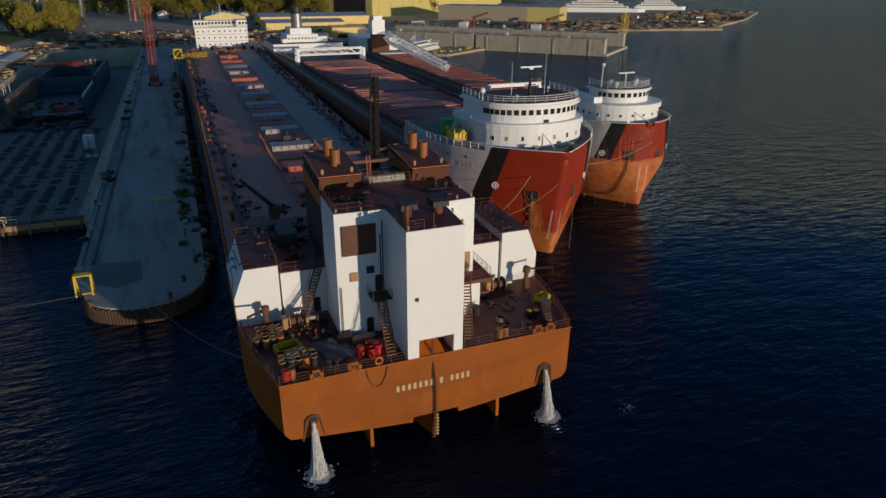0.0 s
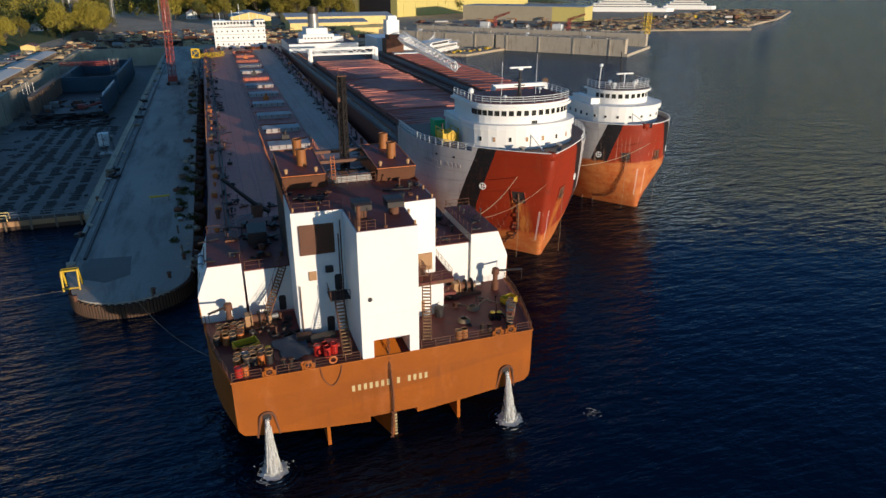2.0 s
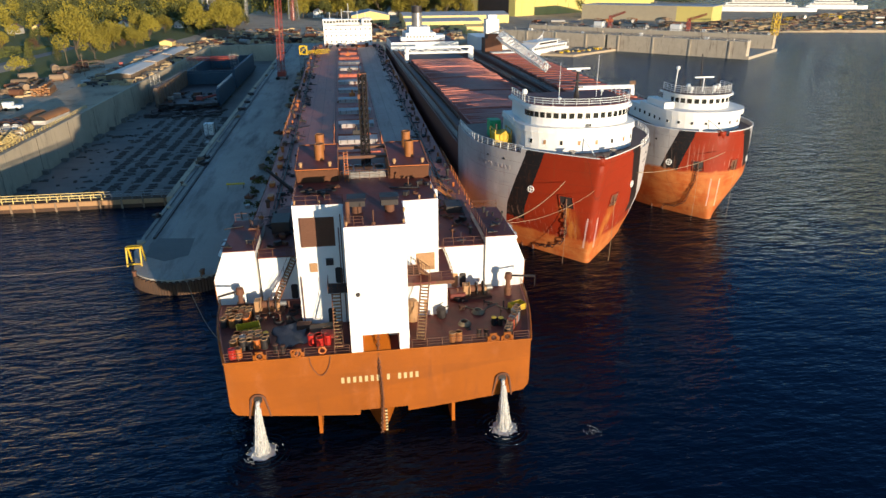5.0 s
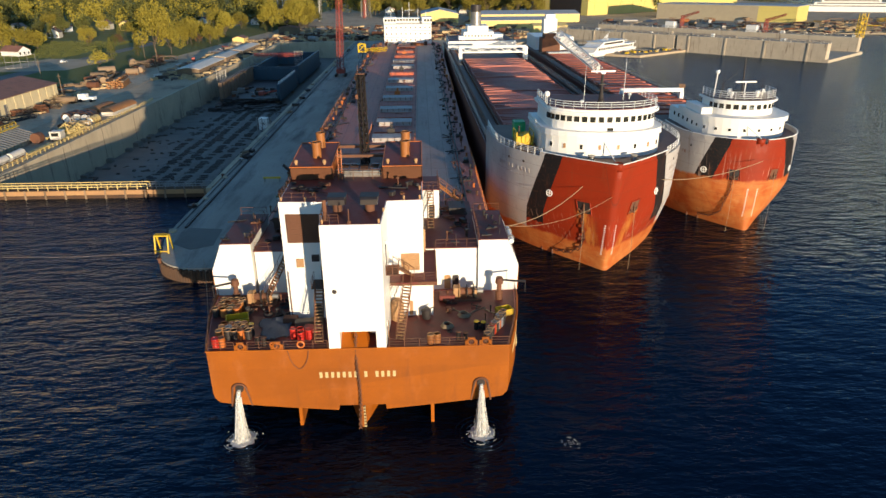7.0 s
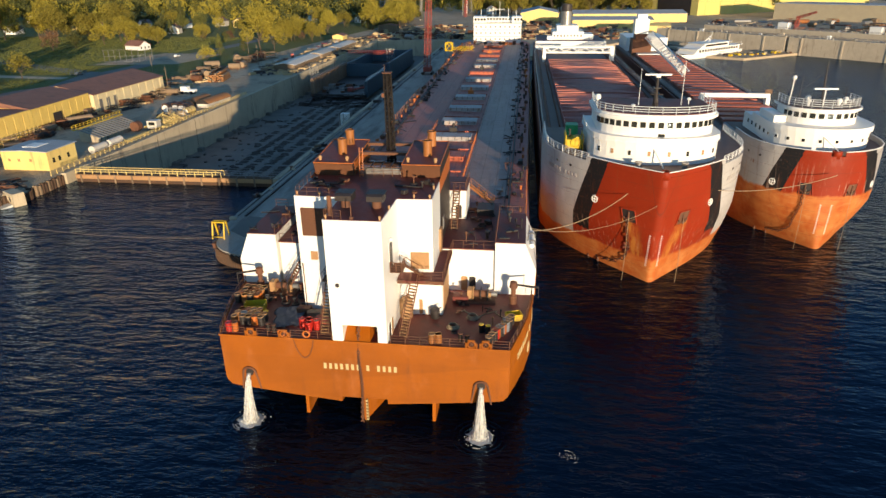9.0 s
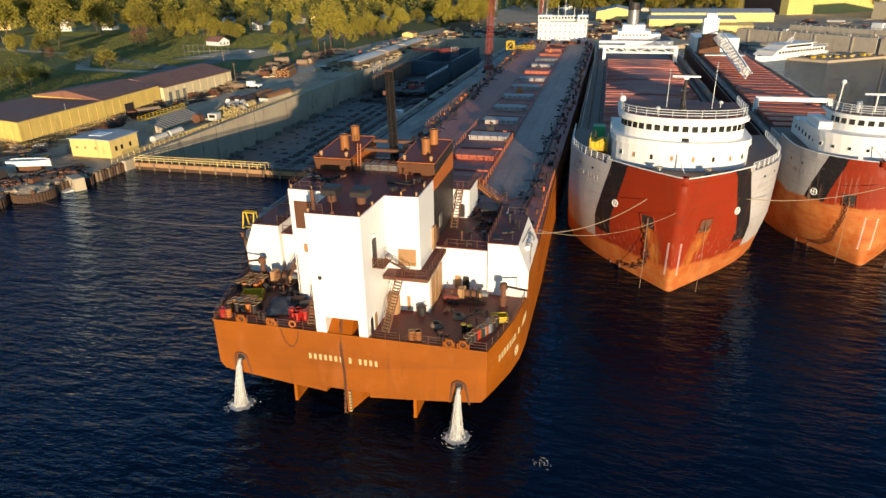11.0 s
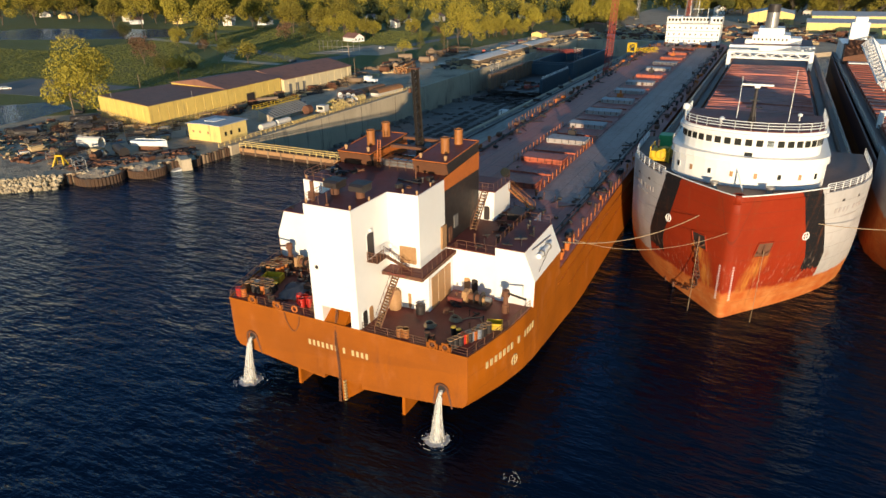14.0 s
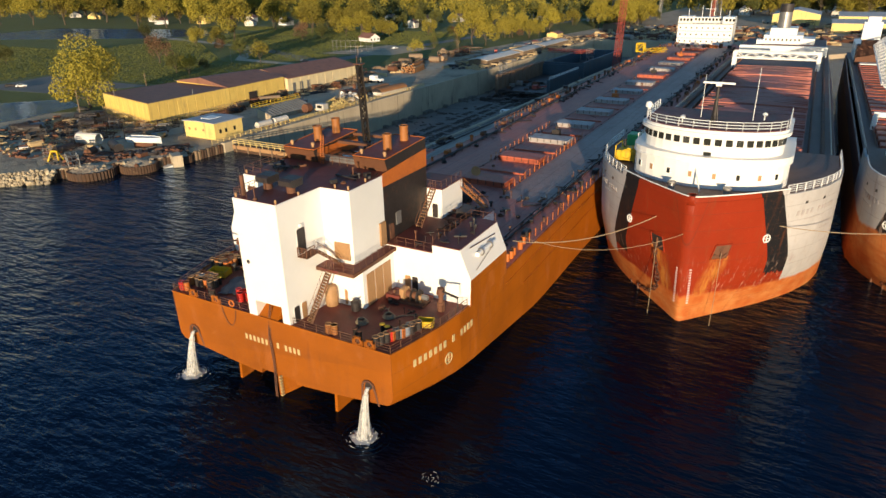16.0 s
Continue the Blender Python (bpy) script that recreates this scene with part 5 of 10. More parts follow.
    part("deck_locker", bm, DARK, ship)
    bm = bmesh.new()
    box(bm, -12.4, -10.2, 20.5, 24.0, 5.75, 7.3)
    part("deck_locker", bm, DARK, ship)
    posted_railing(ship, [(8.5, 13.5, 5.75), (13.5, 13.5, 5.75)], 1.0, 2, 1.4, 0.025, RUST)
    posted_railing(ship, [(-13.3, 13.5, 5.75), (-8.5, 13.5, 5.75)], 1.0, 2, 1.4, 0.025, RUST)


def vent_hood(x, y, z):
    bm = bmesh.new()
    lathe(bm, [(0.5, z), (0.5, z + 0.7), (0.62, z + 0.75), (0.62, z + 0.95)], 14, (x, y, 0))
    return bm


def vent_cap(x, y, z):
    """Square cowl with a sloping back and a lip over its mouth."""
    bm = bmesh.new()
    box(bm, x - 0.85, x + 0.85, y - 0.5, y + 1.0, z + 0.75, z + 1.5)
    extrude = [(y - 0.95, z + 0.9), (y - 0.5, z + 0.75), (y - 0.5, z + 1.62), (y - 0.95, z + 1.45)]
    v = [[bm.verts.new((xx, a, b)) for a, b in extrude] for xx in (x - 0.85, x + 0.85)]
    for k in range(4):
        bm.faces.new((v[0][k], v[0][(k + 1) % 4], v[1][(k + 1) % 4], v[1][k]))
    bm.faces.new(v[0][::-1])
    bm.faces.new(v[1])
    box(bm, x - 0.95, x + 0.95, y - 0.5, y + 1.1, z + 1.5, z + 1.6)
    bmesh.ops.recalc_face_normals(bm, faces=bm.faces)
    return bm


def carrier_stern_gear(ship):
    # rails along the transom and the quarters, with chocks between
    for a, b in ((-15.9, -13.1), (-11.7, -9.3), (-7.9, -3.3), (3.2, 11.2), (14.1, 15.9)):
        posted_railing(ship, [(a, 0.2, 0.05), (b, 0.2, 0.05)], 1.0, 3, 1.5, 0.03, RUST)
    for s in (-1, 1):
        posted_railing(ship, [(s * (half_beam(y) - 0.15), y, 0.05) for y in (0.2, 3, 6, 9, 12.8)], 1.0, 3, 1.5, 0.03, RUST)
    for x in (-12.4, -8.6, 11.9, 13.4):
        bm = bmesh.new()
        ring(bm, (x, 0.1, 0.56), 0.4, 0.11, (0, 1, 0), 20, 8)
        prism(bm, [(x - 0.62, 0.0), (x + 0.62, 0.0), (x + 0.62, 0.2), (x - 0.62, 0.2)], 0.0, 0.2)
        for q in (-0.56, 0.56):
            box(bm, x + q - 0.09, x + q + 0.09, 0.02, 0.2, 0.0, 0.75)
        box(bm, x - 0.4, x + 0.4, 0.02, 0.2, 0.98, 1.1)
        ch = part("mooring_chock", bm, CARRIER_HULL, ship, "orange-brown panama chock")
        bm = bmesh.new()
        for i in range(3):
            a = math.pi * i / 3
            bar(bm, (x - 0.4 * math.cos(a), 0.1, 0.62 - 0.4 * math.sin(a)), (x + 0.4 * math.cos(a), 0.1, 0.62 + 0.4 * math.sin(a)), 0.05, 5)
        part("chock_roller", bm, RUST, ch)
    # double bollards with yellow caps
    for x, y in ((-12.9, 4.3), (12.7, 3.6), (-10.9, 1.4), (10.6, 1.5)):
        bl = None
        for dx in (0.0, 0.75):
            bm = bmesh.new()
            lathe(bm, [(0.26, 0.04), (0.24, 0.85), (0.32, 0.9), (0.32, 1.0)], 14, (x + dx, y - 0.3 * dx, 0))
            p = part("bollard", bm, BLACK, ship)
            bm = bmesh.new()
            lathe(bm, [(0.31, 1.0), (0.29, 1.06), (0.05, 1.08)], 14, (x + dx, y - 0.3 * dx, 0))
            part("bollard_cap", bm, YELLOW if abs(x) > 12 else RUST, p)
    # mooring winches
    for x, y, turn in ((-12.3, 10.6, 0), (12.2, 10.9, 0)):
        winch(ship, x, y, turn)
    # covered hatch boxes, davits
    bm = bmesh.new()
    box(bm, 8.8, 10.7, 10.0, 11.5, 0.04, 0.85)
    bmesh.ops.bevel(bm, geom=list(bm.edges), offset=0.08, segments=1, affect='EDGES')
    part("skylight_box", bm, DECK_RED, ship)
    for x, y, tx, ty in ((16.0, 10.6, 18.9, 9.2), (-15.6, 11.4, -17.6, 9.4)):
        bm = bmesh.new()
        lathe(bm, [(0.45, 0.04), (0.45, 1.1), (0.3, 1.2), (0.28, 2.1), (0.5, 2.2), (0.42, 2.9), (0.1, 3.0)], 12, (x, y, 0))
        d = part("davit", bm, RUST, ship, "small deck davit")
        bm = bmesh.new()
        bar(bm, (x, y, 2.6), (tx, ty, 3.0), 0.13, 6)
        bar(bm, (tx, ty, 3.0), (tx, ty, 1.6), 0.04, 5)
        part("boom", bm, DARK, d)
    # vertical drums and a white tank against the deckhouse
    bm = bmesh.new()
    lathe(bm, [(0.7, 0.05), (0.75, 0.4), (0.75, 2.1), (0.5, 2.5), (0.1, 2.55)], 16, (3.9, 6.2, 0))
    part("air_tank", bm, BUFF, ship)
    bm = bmesh.new()
    lathe(bm, [(0.5, 0.05), (0.55, 0.3), (0.55, 1.1), (0.3, 1.35)], 14, (7.2, 6.3, 0))
    bar(bm, (6.6, 6.2, 1.0), (8.0, 5.9, 1.6), 0.07, 6)
    part("capstan", bm, DARK, ship)


def winch(ship, x, y, turn=0):
    """Warping winch: bed, drum with flanges, gearbox, warping head."""
    m = pose(x, y, 0.04, 0, 0, turn)

    def put(bm, name, mat, parent):
        bmesh.ops.transform(bm, matrix=m, verts=bm.verts)
        return part(name, bm, mat, parent)
    bm = bmesh.new()
    box(bm, -1.7, 1.7, -0.9, 0.9, 0, 0.25)
    w = put(bm, "winch_bed", RUST, ship)
    w["label"] = "mooring winch on a rusty bed"
    for nm, x0, x1, r, mat in (("drum", -0.9, 0.7, 0.42, RUST), ("flange", -1.0, -0.9, 0.85, BUFF), ("flange", 0.7, 0.8, 0.85, DARK), ("flange", -0.1, -0.02, 0.8, DARK), ("warping_head", 1.2, 1.9, 0.3, STEEL)):
        bm = bmesh.new()
        bar(bm, (x0, 0, 1.0), (x1, 0, 1.0), r, 18)
        put(bm, nm, mat, w)
    bm = bmesh.new()
    box(bm, -1.7, -1.05, -0.5, 0.6, 0.25, 1.6)
    bmesh.ops.bevel(bm, geom=list(bm.edges), offset=0.05, segments=1, affect='EDGES')
    put(bm, "gearbox", BUFF, w)
    bm = bmesh.new()
    box(bm, 0.85, 1.15, -0.3, 0.3, 0.25, 1.2)
    put(bm, "bearing", BUFF, w)


def carrier_hatches(ship):
    for k in range(14):
        y = 54.6 + 16.55 * k
        if y > 276:
            break
        bm = bmesh.new()
        box(bm, -4.3, 4.3, y, y + 4.2, 0.03, 0.75)
        cover = HATCH_RED if k in (0, 1, 8, 11, 12, 13) else HATCH_PALE
        h = part("hatch_coaming", bm, cover, ship)
        bm = bmesh.new()
        box(bm, -4.45, 4.45, y - 0.1, y + 4.3, 0.75, 1.05)
        bmesh.ops.bevel(bm, geom=[e for e in bm.edges], offset=0.06, segments=1, affect='EDGES')
        part("hatch_cover", bm, cover, h)
        for i in range(6):
            x = -3.9 + 1.56 * i
            bm = bmesh.new()
            box(bm, x - 0.06, x + 0.06, y - 0.2, y - 0.1, 0.3, 1.1)
            part("hatch_clamp", bm, DARK, h)
        if k % 3 == 2:
            bm = bmesh.new()
            box(bm, -1.1, 0.6, y + 5.6, y + 7.0, 0.03, 1.9)
            bar(bm, (-0.2, y + 6.3, 1.9), (-0.2, y + 6.3, 2.8), 0.3, 10)
            part("hatch_machinery", bm, ORANGE if k % 2 else DARK, ship)
        bm = bmesh.new()
        box(bm, -4.6, 4.6, y + 8.8, y + 9.1, 0.03, 0.35)
        part("deck_beam", bm, HATCH_RED, ship)
    # stanchion fences along the hatches and the sides
    for x, y0, y1 in ((-5.4, 70, 104), (5.4, 52, 96), (half_beam(60) - 0.25, 34, 78), (-BEAM + 0.25, 98, 152), (BEAM - 0.25, 150, 180)):
        bm = bmesh.new()
        n = int((y1 - y0) / 2.4)
        for i in range(n + 1):
            y = y0 + 2.4 * i
            box(bm, x - 0.06, x + 0.06, y - 0.06, y + 0.06, 0.03, 1.35)
        for z in (0.7, 1.3):
            bar(bm, (x, y0, z), (x, y1, z), 0.025, 4)
        part("stanchion_fence", bm, ORANGE if x > -6 else TAN, ship)
    # fittings along both sides: winches, vents, chocks
    rnd = random.Random(7)
    for s in (-1, 1):
        y = 36.0
        while y < 284:
            bm = bmesh.new()
            x = s * (16.2 + rnd.uniform(-0.3, 0.5))
            kind = rnd.random()
            if kind < 0.4:
                lathe(bm, [(0.3, 0.03), (0.3, 0.9), (0.45, 1.0), (0.4, 1.3), (0.1, 1.4)], 10, (x, y, 0))
            elif kind < 0.7:
                box(bm, x - 0.5, x + 0.5, y - 0.9, y + 0.9, 0.03, 0.9)
                bmesh.ops.bevel(bm, geom=list(bm.edges), offset=0.15, segments=1, affect='EDGES')
            else:
                lathe(bm, [(0.22, 0.03), (0.2, 0.7), (0.28, 0.75), (0.28, 0.85)], 10, (x, y, 0))
            part("side_fitting", bm, (ORANGE, RUST, DARK, RUST)[rnd.randrange(4)], ship)
            y += rnd.uniform(3.5, 8.0)
    # deck machinery forward of the houses
    for x, y, w, d, h, mat in ((-2.5, 34, 4.0, 3.0, 1.6, DARK), (3.2, 38, 3.2, 2.4, 1.3, STEEL), (7.5, 36, 2.2, 3.0, 1.8, DARK), (-8.5, 38, 2.5, 2.0, 2.2, RUST), (0.5, 45, 3.6, 2.2, 1.5, DARK)):
        bm = bmesh.new()
        box(bm, x - w / 2, x + w / 2, y - d / 2, y + d / 2, 0.03, h * 0.6)
        bar(bm, (x - w / 2 - 0.3, y, h * 0.7), (x + w / 2 + 0.3, y, h * 0.7), h * 0.4, 12)
        box(bm, x - 0.2, x + 0.4, y - d / 2, y + d / 2, 0.5, h)
        part("deck_machinery", bm, mat, ship)
    bm = bmesh.new()
    lathe(bm, [(0.9, 0.0), (0.9, 0.25)], 18)
    bmesh.ops.rotate(bm, verts=bm.verts, cent=(0, 0, 0), matrix=Matrix.Rotation(math.pi / 2, 3, 'X'))
    bmesh.ops.translate(bm, verts=bm.verts, vec=(-1.6, 55.5, 2.3))
    part("cable_reel", bm, BUFF, ship)
    # knuckle crane on the port side
    bm = bmesh.new()
    lathe(bm, [(0.8, 0.03), (0.7, 2.0), (0.9, 2.1), (0.9, 3.6)], 12, (-10.2, 42, 0))
    cr = part("deck_crane", bm, RUST, ship, "dark folded deck crane")
    bm = bmesh.new()
    bar(bm, (-10.2, 42, 3.4), (-14.8, 40.5, 8.6), 0.4, 6, 0.25)
    bar(bm, (-10.2, 42, 3.4), (-8.4, 42.8, 2.0), 0.4, 6)
    part("crane_arm", bm, DARK, cr)
    bm = bmesh.new()
    rnd = random.Random(3)
    pts = [(-12.5 + 1.8 * math.cos(a * 0.9) * (1 + 0.2 * rnd.random()), 45 + 2.6 * math.sin(a), 0.1 + 0.01 * a) for a in (i * 0.45 for i in range(50))]
    tube(bm, pts, 0.06, 4)
    part("rope_coil", bm, STEEL, ship)


def carrier_clutter(ship):
    """Small fittings, boxes, hoses and pipe stubs over the weather deck and the house roofs."""
    rnd = random.Random(23)
    shapes = []
    for k in range(6):
        bm = bmesh.new()
        if k == 0:
            box(bm, -0.45, 0.45, -0.3, 0.3, 0, 0.55)
            bmesh.ops.bevel(bm, geom=list(bm.edges), offset=0.06, segments=1, affect='EDGES')
        elif k == 1:
            lathe(bm, [(0.16, 0), (0.16, 0.7), (0.34, 0.75), (0.3, 0.95), (0.05, 1.0)], 10)
        elif k == 2:
            bar(bm, (-1.6, 0, 0.12), (1.6, 0.2, 0.12), 0.1, 6)
        elif k == 3:
            for i in range(3):
                ring(bm, (0, 0, 0.06 + 0.1 * i), 0.55 - 0.05 * i, 0.06, (0.02, 0.02, 1), 16, 5)
        elif k == 4:
            box(bm, -0.9, 0.9, -0.12, 0.12, 0, 0.25)
            box(bm, -0.12, 0.12, -0.8, 0.8, 0.25, 0.4)
        else:
            bar(bm, (0, 0, 0), (0, 0, 1.1), 0.07, 6)
            bar(bm, (0, 0, 1.0), (0, 0, 1.25), 0.13, 6)
        shapes.append(bm)
    meshes = {}
    mats = (DARK, RUST, DARK, BLACK)
    for k, bm in enumerate(shapes):
        for m in mats:
            me = bpy.data.meshes.new("deck_fitting")
            bm.to_mesh(me)
            me.materials.append(m)
            meshes[k, m] = me
        bm.free()
    zones = ((110, -15.2, 15.2, 30.5, 52, 0.03), (150, -15.6, -12.6, 52, 285, 0.03), (150, 12.8, 15.8, 52, 285, 0.03), (30, -5.2, 5.2, 52, 285, 0.03), (36, -13, -4, 14.5, 29, 5.75), (24, 9.4, 13.2, 14.5, 29, 5.75),
             (10, -7.8, -3.8, 8, 13.5, 14.14), (10, 3.6, 6.6, 8, 13.5, 14.14), (8, -17, -14, 14, 22, 6.9), (8, 14, 17, 14, 22, 6.9), (26, -15.5, -9, 7.5, 12.8, 0.04), (14, 9, 15.5, 3, 12, 0.04))
    for count, x0, x1, y0, y1, z in zones:
        for i in range(count):
            ob = new("deck_fitting", meshes[rnd.randrange(6), rnd.choice(mats)])
            ob.parent = ship
            ob.matrix_local = pose(rnd.uniform(x0, x1), rnd.uniform(y0, y1), z, 0, 0, rnd.uniform(0, 360)) @ Matrix.Scale(rnd.uniform(0.5, 1.1), 4)


def carrier_fore(ship):
    bm = bmesh.new()
    box(bm, -11.4, 12.8, 292, 304, 0.03, 9.6)
    fh = part("pilothouse", bm, WHITE, ship, "white forward pilothouse block")
    bm = bmesh.new()
    box(bm, -11.6, 13.0, 291.6, 303, 9.6, 9.8)
    part("bridge_floor", bm, STEEL, fh)
    bm = bmesh.new()
    box(bm, -11.6, -5.5, 293, 302, 9.8, 12.8)
    box(bm, -5.5, 8.0, 296, 302, 9.8, 12.4)
    box(bm, 8.0, 13.0, 293, 302, 9.8, 12.8)
    br = part("bridge", bm, WHITE, fh)
    for i in range(16):
        x = -11.0 + 1.55 * i
        y = 293 if x < -5.8 or x > 8.0 else 296
        bm = bmesh.new()
        box(bm, x, x + 1.0, y - 0.05, y + 0.02, 10.9, 12.0)
        part("window_pane", bm, GLASS, br)
    for r, z in ((0, 1.0), (1, 4.0), (2, 7.0)):
        for i in range(10):
            x = -10.4 + 2.45 * i
            bm = bmesh.new()
            box(bm, x, x + 0.6, 291.95, 292.02, z + 0.6, z + 1.3)
            part("window_pane", bm, GLASS, fh)
    railing(fh, [(-11.5, 291.7, 9.8), (12.9, 291.7, 9.8)], 1.1, 3, 2.0, 0.05, WHITE)
    for z in (3.2, 6.4):
        bm = bmesh.new()
        box(bm, -11.5, 12.9, 291.8, 292.0, z, z + 0.15)
        part("deck_edge", bm, STEEL, fh)
    bm = bmesh.new()
    for x, h in ((-2, 5), (1.5, 7.5), (6, 4), (-8, 3.5), (10, 3)):
        bar(bm, (x, 298, 12.4), (x, 298, 12.4 + h), 0.12, 6)
    bar(bm, (-1, 298, 16), (4, 298, 16), 0.12, 6)
    part("radar_mast", bm, WHITE, fh)
    rnd = random.Random(11)
    for i in range(16):
        bm = bmesh.new()
        x, y = rnd.uniform(-14, 14), rnd.uniform(281, 290.5)
        box(bm, x - 0.8, x + 0.8, y - 0.7, y + 0.7, 0.03, rnd.uniform(0.6, 2.0))
        bar(bm, (x - 0.9, y, 0.9), (x + 0.9, y, 0.9), 0.4, 8)
        part("deck_machinery", bm, (RUST, DARK, ORANGE, STEEL)[rnd.randrange(4)], ship)


def build_carrier():
    ship = thing("ore_carrier", "long orange-brown ore carrier with white stern tower", "ship")
    ship.matrix_world = pose(0, 0, 10.2, 0.83)
    carrier_hull(ship)
    carrier_deck(ship)
    carrier_houses(ship)
    carrier_stern_gear(ship)
    carrier_hatches(ship)
    carrier_clutter(ship)
    carrier_fore(ship)
    return ship


build_carrier()

# ---- the two bow-on lake freighters ----
class Bow:
    """Hull form: breadth at deck and at the waterline follow their own entry curves; a raised forecastle steps down to the main deck."""

    def __init__(self, cx, stem_top, stem_foot, beam, entry_deck, entry_wl, z_fc, z_deck, fc_len, stern, full=0.86):
        self.cx, self.stem_top, self.stem_foot, self.beam = cx, stem_top, stem_foot, beam
        self.nose = 0.75
        self.full = full                                 # below 1 the upper bow is blunter
        self.entry_deck, self.entry_wl, self.z_fc, self.z_deck, self.fc_len, self.stern = entry_deck, entry_wl, z_fc, z_deck, fc_len, stern

    def rake(self, z):
        """How far the stem stands behind its top at a height."""
        return (self.stem_foot - self.stem_top) * (1 - min(max(z / self.z_fc, 0.0), 1.0))

    def half(self, y, z):
        f = min(max(z / self.z_fc, 0.0), 1.0)
        start = self.stem_foot + (self.stem_top - self.stem_foot) * f
        g = min(1.0, 2.05 * f) ** 0.7                    # the flare ends below half height
        length = self.entry_wl + (self.entry_deck - self.entry_wl) * g
        s = min(max((y - start) / length, 0.0), 1.0)
        aft = 1.0 if y < self.stern - 20 else math.sqrt(max(0.12, 1 - ((y - self.stern + 20) / 21) ** 2))
        h = self.beam / 2 * math.sin(math.pi / 2 * s ** (1.0 + (self.full - 1.0) * g)) * aft
        r = self.nose                                    # the stem is rolled to this radius
        return math.sqrt(h * h + 2 * r * h) - r * (1 - math.exp(-0.6 * h))

    def at(self, y, z, side, out=0.0):
        """A point on the shell, moved out from it."""
        e = 0.05
        dy = (self.half(y + e, z) - self.half(y - e, z)) / (2 * e)
        dz = (self.half(y, z + e) - self.half(y, z - e)) / (2 * e)
        n = Vector((1.0, -dy, -dz)).normalized() * out
        return Vector((self.cx + side * (self.half(y, z) + n.x), y + n.y, z + n.z))

    def skin(self, ship, mat, label):
        bm = bmesh.new()
        rows = []
        ys = [self.stem_top + d for d in (0.0, 0.02, 0.06, 0.12, 0.22, 0.4, 0.8, 1.4, 2.0, 2.7, 3.5, 4.5, 6, 8, 10, 13, 16, 20, 25, 30, self.fc_len - 0.01, self.fc_len + 0.01, 60, 100, 150)]
        for y in sorted(ys) + [self.stern - 14, self.stern - 6, self.stern]:
            top = self.z_fc if y < self.stem_top + self.fc_len else self.z_deck
            d = y - self.stem_top
            half = []
            for k in range(14):
                z = top + 0.02 if k == 0 else top - (top + 5) * (k - 1) / 12
                yz = y + self.rake(z) * max(0.0, 1 - d / 20)
                half.append((max(self.half(yz, z) - (0.35 if k == 0 else 0.0), 0.0), yz, z))
            rows.append([(self.cx + b, yz, z) for b, yz, z in half] + [(self.cx, half[-1][1], -5.0)] + [(self.cx - b, yz, z) for b, yz, z in half[::-1]])
        loft(bm, rows, cap_first=False)
        bmesh.ops.remove_doubles(bm, verts=bm.verts, dist=0.004)
        bmesh.ops.dissolve_degenerate(bm, edges=bm.edges, dist=0.002)
        bmesh.ops.recalc_face_normals(bm, faces=bm.faces)
        bm.normal_update()
        for f in bm.faces:
            f.smooth = True
        for e in bm.edges:
            e.smooth = len(e.link_faces) < 2 or e.calc_face_angle(0.0) < 1.0
        return part("hull", bm, mat, ship, label)

    def y_at(self, breadth, z):
        """Where the shell reaches a half-breadth at a height."""
        a, b = self.stem_top - 1, self.stem_top + 30
        for k in range(40):
            m = (a + b) / 2
            if self.half(m, z) < breadth:
                a = m
            else:
                b = m
        return a

    def patch(self, parent, name, y0, y1, z0, z1, side, mat, out=0.04, lean=0.0):
        """A thin plate that lies on the shell."""
        bm = bmesh.new()
        n = 4
        a = [[self.at(y0 + (y1 - y0) * i / n + lean * (z1 - z), z, side, o) for i in range(n + 1)] for o in (out, -0.05) for z in (z0, z1)]
        f, b = a[:2], a[2:]
        fv, bv = [[bm.verts.new(p) for p in r] for r in f], [[bm.verts.new(p) for p in r] for r in b]
        for i in range(n):
            bm.faces.new((fv[0][i], fv[0][i + 1], fv[1][i + 1], fv[1][i]))
            bm.faces.new((bv[1][i], bv[1][i + 1], bv[0][i + 1], bv[0][i]))
            for k in (0, 1):
                bm.faces.new((fv[k][i], fv[k][i + 1], bv[k][i + 1], bv[k][i]))
        for i in (0, n):
            bm.faces.new((fv[0][i], fv[1][i], bv[1][i], bv[0][i]))
        bmesh.ops.recalc_face_normals(bm, faces=bm.faces)
        return part(name, bm, mat, parent)

    def outline(self, inset, z, y_end, steps=(0.0, 0.02, 0.06, 0.15, 0.3, 0.6, 1.2, 2.5, 4.5, 7, 10, 13, 16, 20, 24, 29)):
        pts = []
        for d in steps:
            y = self.stem_top + d + inset * 1.3
            if y < y_end:
                pts.append((self.cx + max(self.half(y, z) - inset, 0.02), y))
        return pts + [(self.cx + self.half(y_end, z) - inset, y_end)]


def chain_on(parent, pts, size=0.32, mat=None):
    """Chain of single links through the points."""
    total, step, k = 0.0, size * 1.5, 0
    for a, b in zip(pts, pts[1:]):
        a, b = Vector(a), Vector(b)
        d = b - a
        n = max(1, round(d.length / step))
        for i in range(n):
            bm = bmesh.new()
            ring(bm, (0, 0, 0), size * 0.5, size * 0.16, (1, 0, 0) if k % 2 else (0, 1, 0), 8, 4)
            bmesh.ops.scale(bm, verts=bm.verts, vec=(1, 1, 1.6))
            bmesh.ops.transform(bm, matrix=Matrix.Translation(a + d * (i + 0.5) / n) @ d.to_track_quat('Z', 'Y').to_matrix().to_4x4(), verts=bm.verts)
            part("chain_link", bm, mat or RUST, parent)
            k += 1


